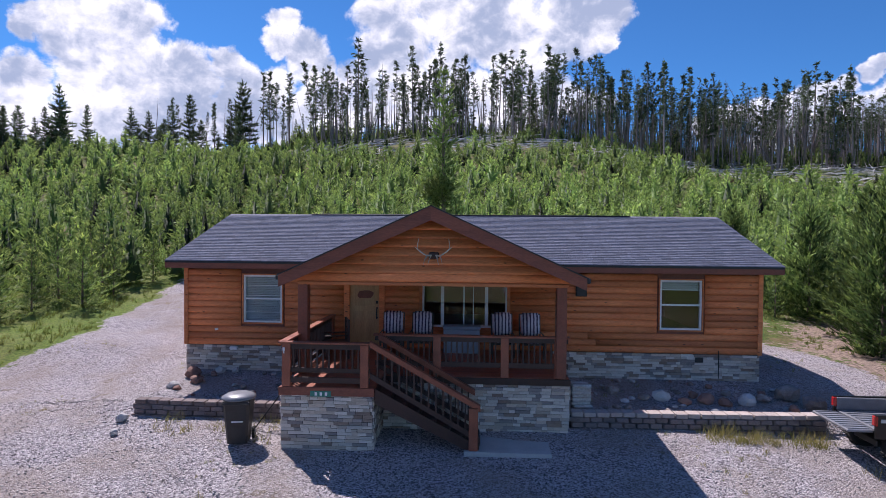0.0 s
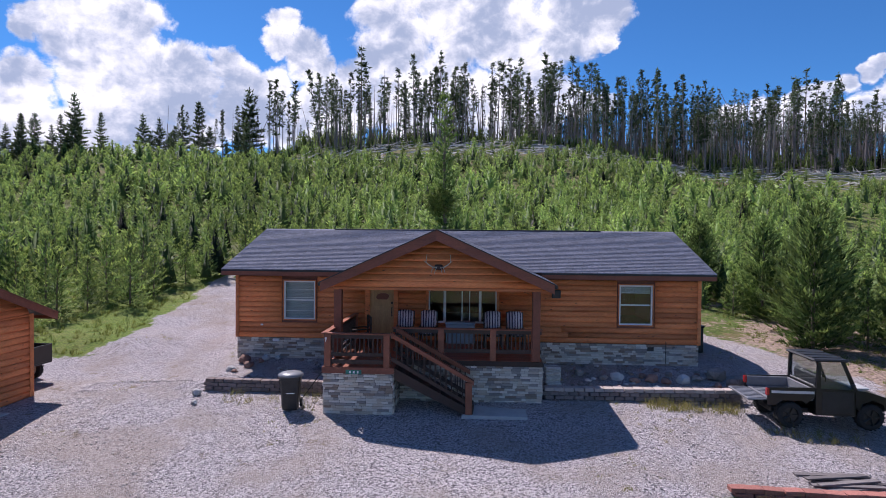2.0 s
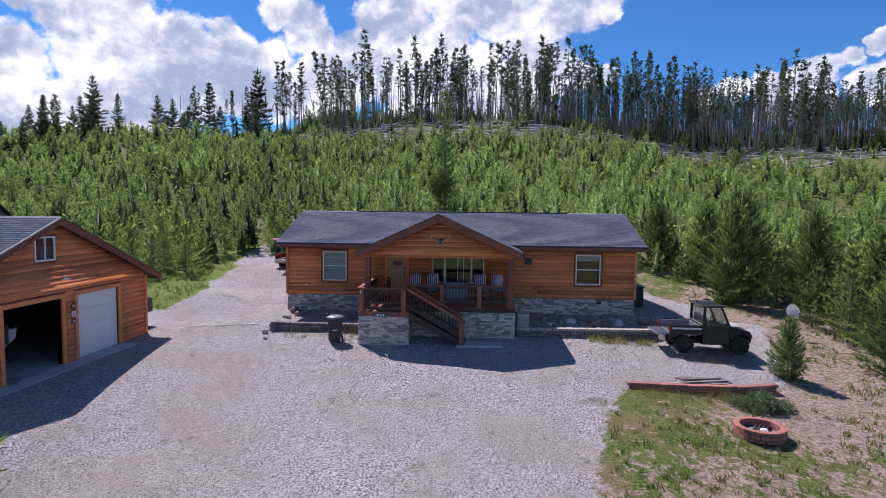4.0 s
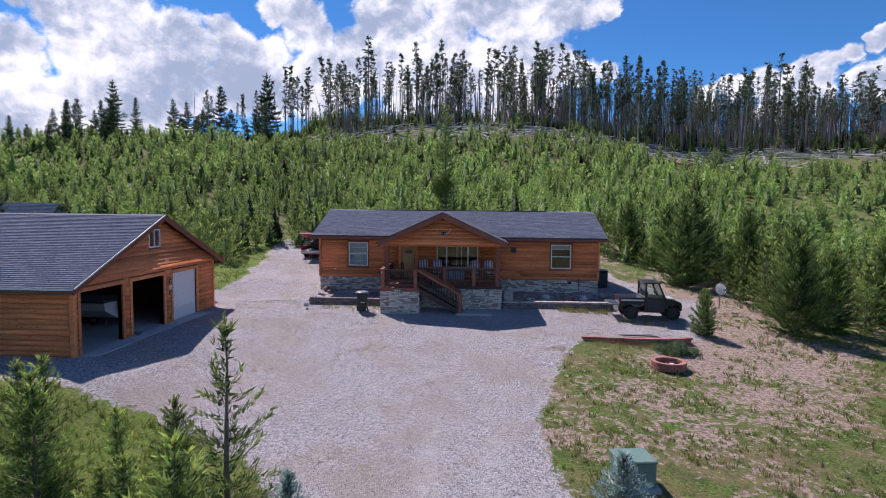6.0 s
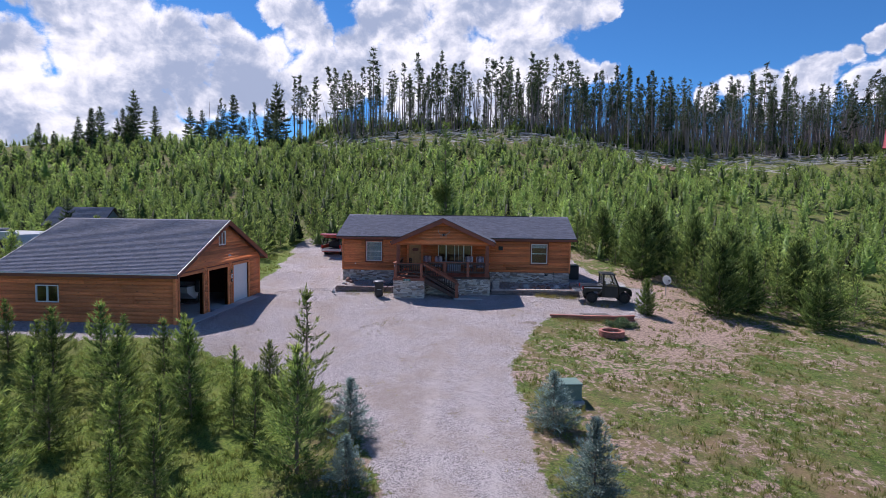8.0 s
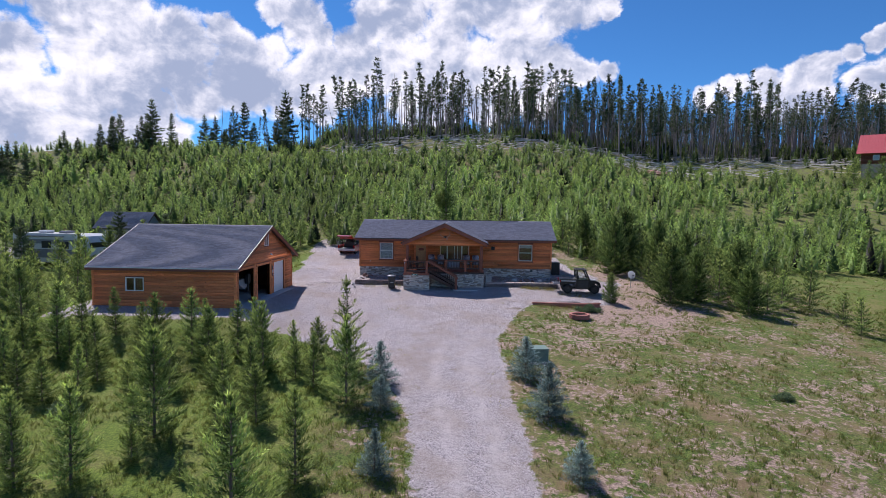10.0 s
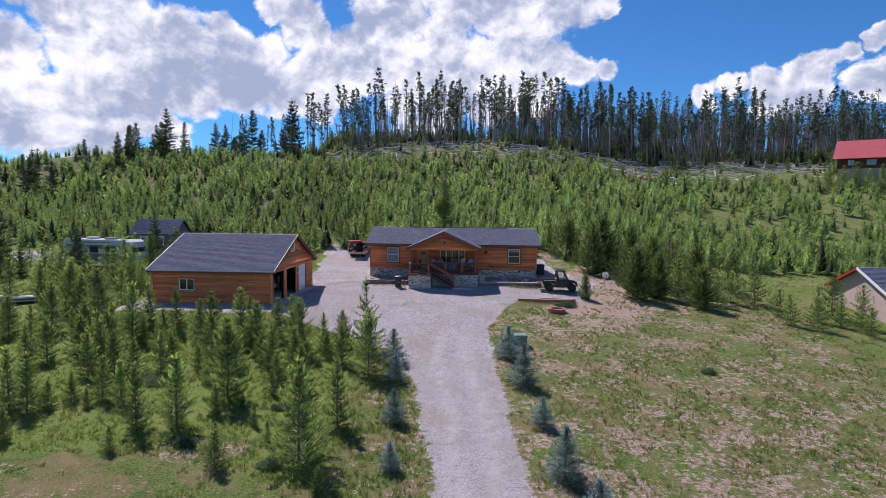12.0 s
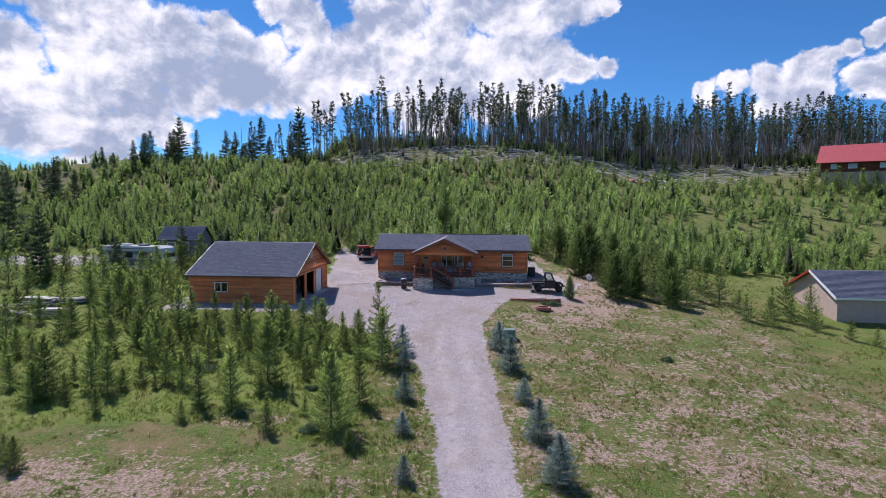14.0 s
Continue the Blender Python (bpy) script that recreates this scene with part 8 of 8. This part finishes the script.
# low shrubs
def shrub(name, label, x, y, w, h, material, n=900, seed=0):
    r_ = np.random.default_rng(seed)
    p = r_.normal(size=(n, 3))
    p /= np.linalg.norm(p, axis=1, keepdims=True)
    p[:, 2] = np.abs(p[:, 2])
    p *= r_.uniform(0.5, 1.0, (n, 1)) * np.array([w / 2, w * 0.36, h])
    p[:, 2] *= 0.75 + 0.4 * np.sin(p[:, 0] * 7 + seed)
    bv, bf = blades(p, p * np.array([1, 1, 0.6]) / w + r_.normal(0, 0.5, p.shape) + np.array([0, 0, 0.35]), 0.15, 0.04, r_)
    root = thing(name, label, "shrub", (x, y, land1(x, y)))
    fill("foliage", bv, bf, material, root, attrs=(("fresh", np.repeat(r_.uniform(0, 0.6, n), 3)),))
    bm = bmesh.new()
    for i in range(7):
        a = i * 0.9
        rod(bm, (0, 0, -0.05), (math.cos(a) * w * 0.3, math.sin(a) * w * 0.22, h * 0.5), 0.015, 0.006, 4)
    part("stems", bm, BARK, root)


shrub("juniper_shrub", "low spreading grey-green juniper by the edging wall", 9.7, -9.0, 1.9, 0.45, JUNIPER, 2600, 1)
for i, (x, y, w) in enumerate(((-10.2, -33.2, 1.0), (-15.0, -27.0, 1.6), (-7.3, -29.5, 0.9), (16.0, -22.5, 0.9), (-6.0, -34.6, 1.1), (-19.5, -25.0, 1.4))):
    shrub("low_shrub", "low grey-green sage shrub in the meadow", x, y, w, 0.35 * w, JUNIPER, 800, 3 + i)


# ---- grass and weeds ----
def tufts(name, label, xs, ys, size, count, material, seed, fresh=(0.0, 1.0), per=9, wide=0.032):
    r_ = np.random.default_rng(seed)
    xs, ys = np.asarray(xs), np.asarray(ys)
    n = len(xs) * per
    base = np.repeat(np.stack([xs, ys, land(xs, ys) - 0.01], 1), per, 0)
    sz = np.repeat(size, per)
    base[:, :2] += r_.normal(0, 0.3, (n, 2)) * sz[:, None]
    d = np.stack([r_.normal(0, 0.42, n), r_.normal(0, 0.42, n), np.ones(n)], 1)
    bv, bf = blades(base, d, sz * r_.uniform(0.6, 1.3, n), wide * np.ones(n) * (sz / 0.2) ** 0.5, r_)
    fr = np.repeat(np.repeat(r_.uniform(*fresh, len(xs)), per), 3)
    ob = fill(name, bv, bf, material, attrs=(("fresh", fr),))
    return tagged(ob, label, "grass", kind="stuff")


gr = np.random.default_rng(17)
cx, cy = gr.uniform(-46, 46, 90000), gr.uniform(-48, 22, 90000)
far_fade = np.clip(1.15 - np.hypot(cx - 2, cy + 30) / 60, 0.1, 1)
g = gravel_mask(cx, cy)
nz = np.array([noise.noise(Vector((a * 0.55, b * 0.55, 2.2))) + 0.5 * noise.noise(Vector((a * 1.9, b * 1.9, 5.0))) for a, b in zip(cx, cy)])
inb = np.array([in_building(a, b) for a, b in zip(cx, cy)])
left = cx < 0
ok = (g < 0.35) & ~inb & (gr.random(90000) < far_fade) & ((nz > -0.12) | (left & (nz > -0.35))) & ~((np.abs(cx) < 8.6) & (cy > -3)) & ~((np.hypot((cx + 13.5) / 8.8, (cy + 37.6) / 3.5) < 1) & (nz < 0.35))
cx, cy = cx[ok][:34000], cy[ok][:34000]
west = cx < 0
tufts("meadow_grass", "lush green meadow grass among the young pines", cx[west], cy[west], gr.uniform(0.10, 0.28, west.sum()), 0, GRASS, 18, (0.0, 0.35))
tufts("meadow_grass", "patchy green and straw-coloured meadow grass", cx[~west], cy[~west], gr.uniform(0.07, 0.24, (~west).sum()), 0, GRASS, 21, (0.0, 0.55))
wx, wy = gr.uniform(-15, 13, 4200), gr.uniform(-26, 12, 4200)
g = gravel_mask(wx, wy)
nz = np.array([noise.noise(Vector((a * 0.35, b * 0.35, 9.2))) for a, b in zip(wx, wy)])
ok = (g > 0.5) & (nz > 0.28) & ~np.array([(-22.3 < a < -12.3 and -15 < b < -3.6) or (-8.3 < a < 8.3 and -0.1 < b < 8) for a, b in zip(wx, wy)])
wx, wy = wx[ok], wy[ok]
tufts("gravel_weeds", "sparse dry weeds growing through the gravel", wx, wy, gr.uniform(0.05, 0.14, len(wx)), 0, GRASS, 19, (0.3, 1.0), 9, 0.016)
px = np.concatenate([gr.uniform(5.4, 8.2, 90), gr.uniform(-7.2, -4.2, 22), gr.uniform(8.2, 10.5, 30), gr.uniform(6.0, 10.5, 90)])
py = np.concatenate([gr.uniform(-3.55, -2.95, 90), gr.uniform(-4.2, -3.2, 22), gr.uniform(-5.2, -4.6, 30), gr.uniform(-8.9, -8.3, 90)])
tufts("tall_dry_grass", "taller dry grass along the low walls", px, py, gr.uniform(0.10, 0.34, len(px)), 0, GRASS, 20, (0.45, 1.0), 14, 0.012)

# loose stones on the gravel
st = np.random.default_rng(23)
n = 16000
sx, sy = st.uniform(-13, 12, n), -2.0 - st.random(n) ** 1.6 * 32
ok = (gravel_mask(sx, sy) > 0.6) & ~((sx < -12.2) & (sy > -15)) & ~((np.abs(sx + 0.68) < 3.3) & (sy > -4.7))
sx, sy = sx[ok], sy[ok]
r = st.uniform(0.012, 0.032, len(sx))
oct_v = np.array([(1, 0, 0), (-1, 0, 0), (0, 1, 0), (0, -1, 0), (0, 0, 0.8), (0, 0, -0.8)], float)
oct_f = np.array([(0, 2, 4), (2, 1, 4), (1, 3, 4), (3, 0, 4), (2, 0, 5), (1, 2, 5), (3, 1, 5), (0, 3, 5)])
v = oct_v[None] * r[:, None, None] * st.uniform(0.7, 1.3, (len(sx), 6, 1)) + np.stack([sx, sy, land(sx, sy) + 0.012], 1)[:, None]
f = oct_f[None] + 6 * np.arange(len(sx))[:, None, None]
PEBBLE = surface("loose_pebble", (0.24, 0.22, 0.22), (0.56, 0.52, 0.50), 6, 0.9, 0.3, 60, 0.45, island=True)
tagged(fill("loose_gravel", v.reshape(-1, 3), f.reshape(-1, 3), PEBBLE), "loose grey and tan gravel stones", "gravel", kind="stuff")
# dug earth on the hillside
er = np.random.default_rng(29)
for i in range(5):
    x, y = 45.5 + er.uniform(-3, 3), 89 + er.uniform(-1.5, 1.5)
    o = new("earth_heap", ROCKS[1])
    o.matrix_basis = pose(x, y, land1(x, y) + 0.1, 0, 0, 60 * i) @ Matrix.Diagonal((3.4, 2.0, 1.3, 1))
    tagged(o, "heap of bare reddish earth on the hillside", "earth heap", "earth heaps")
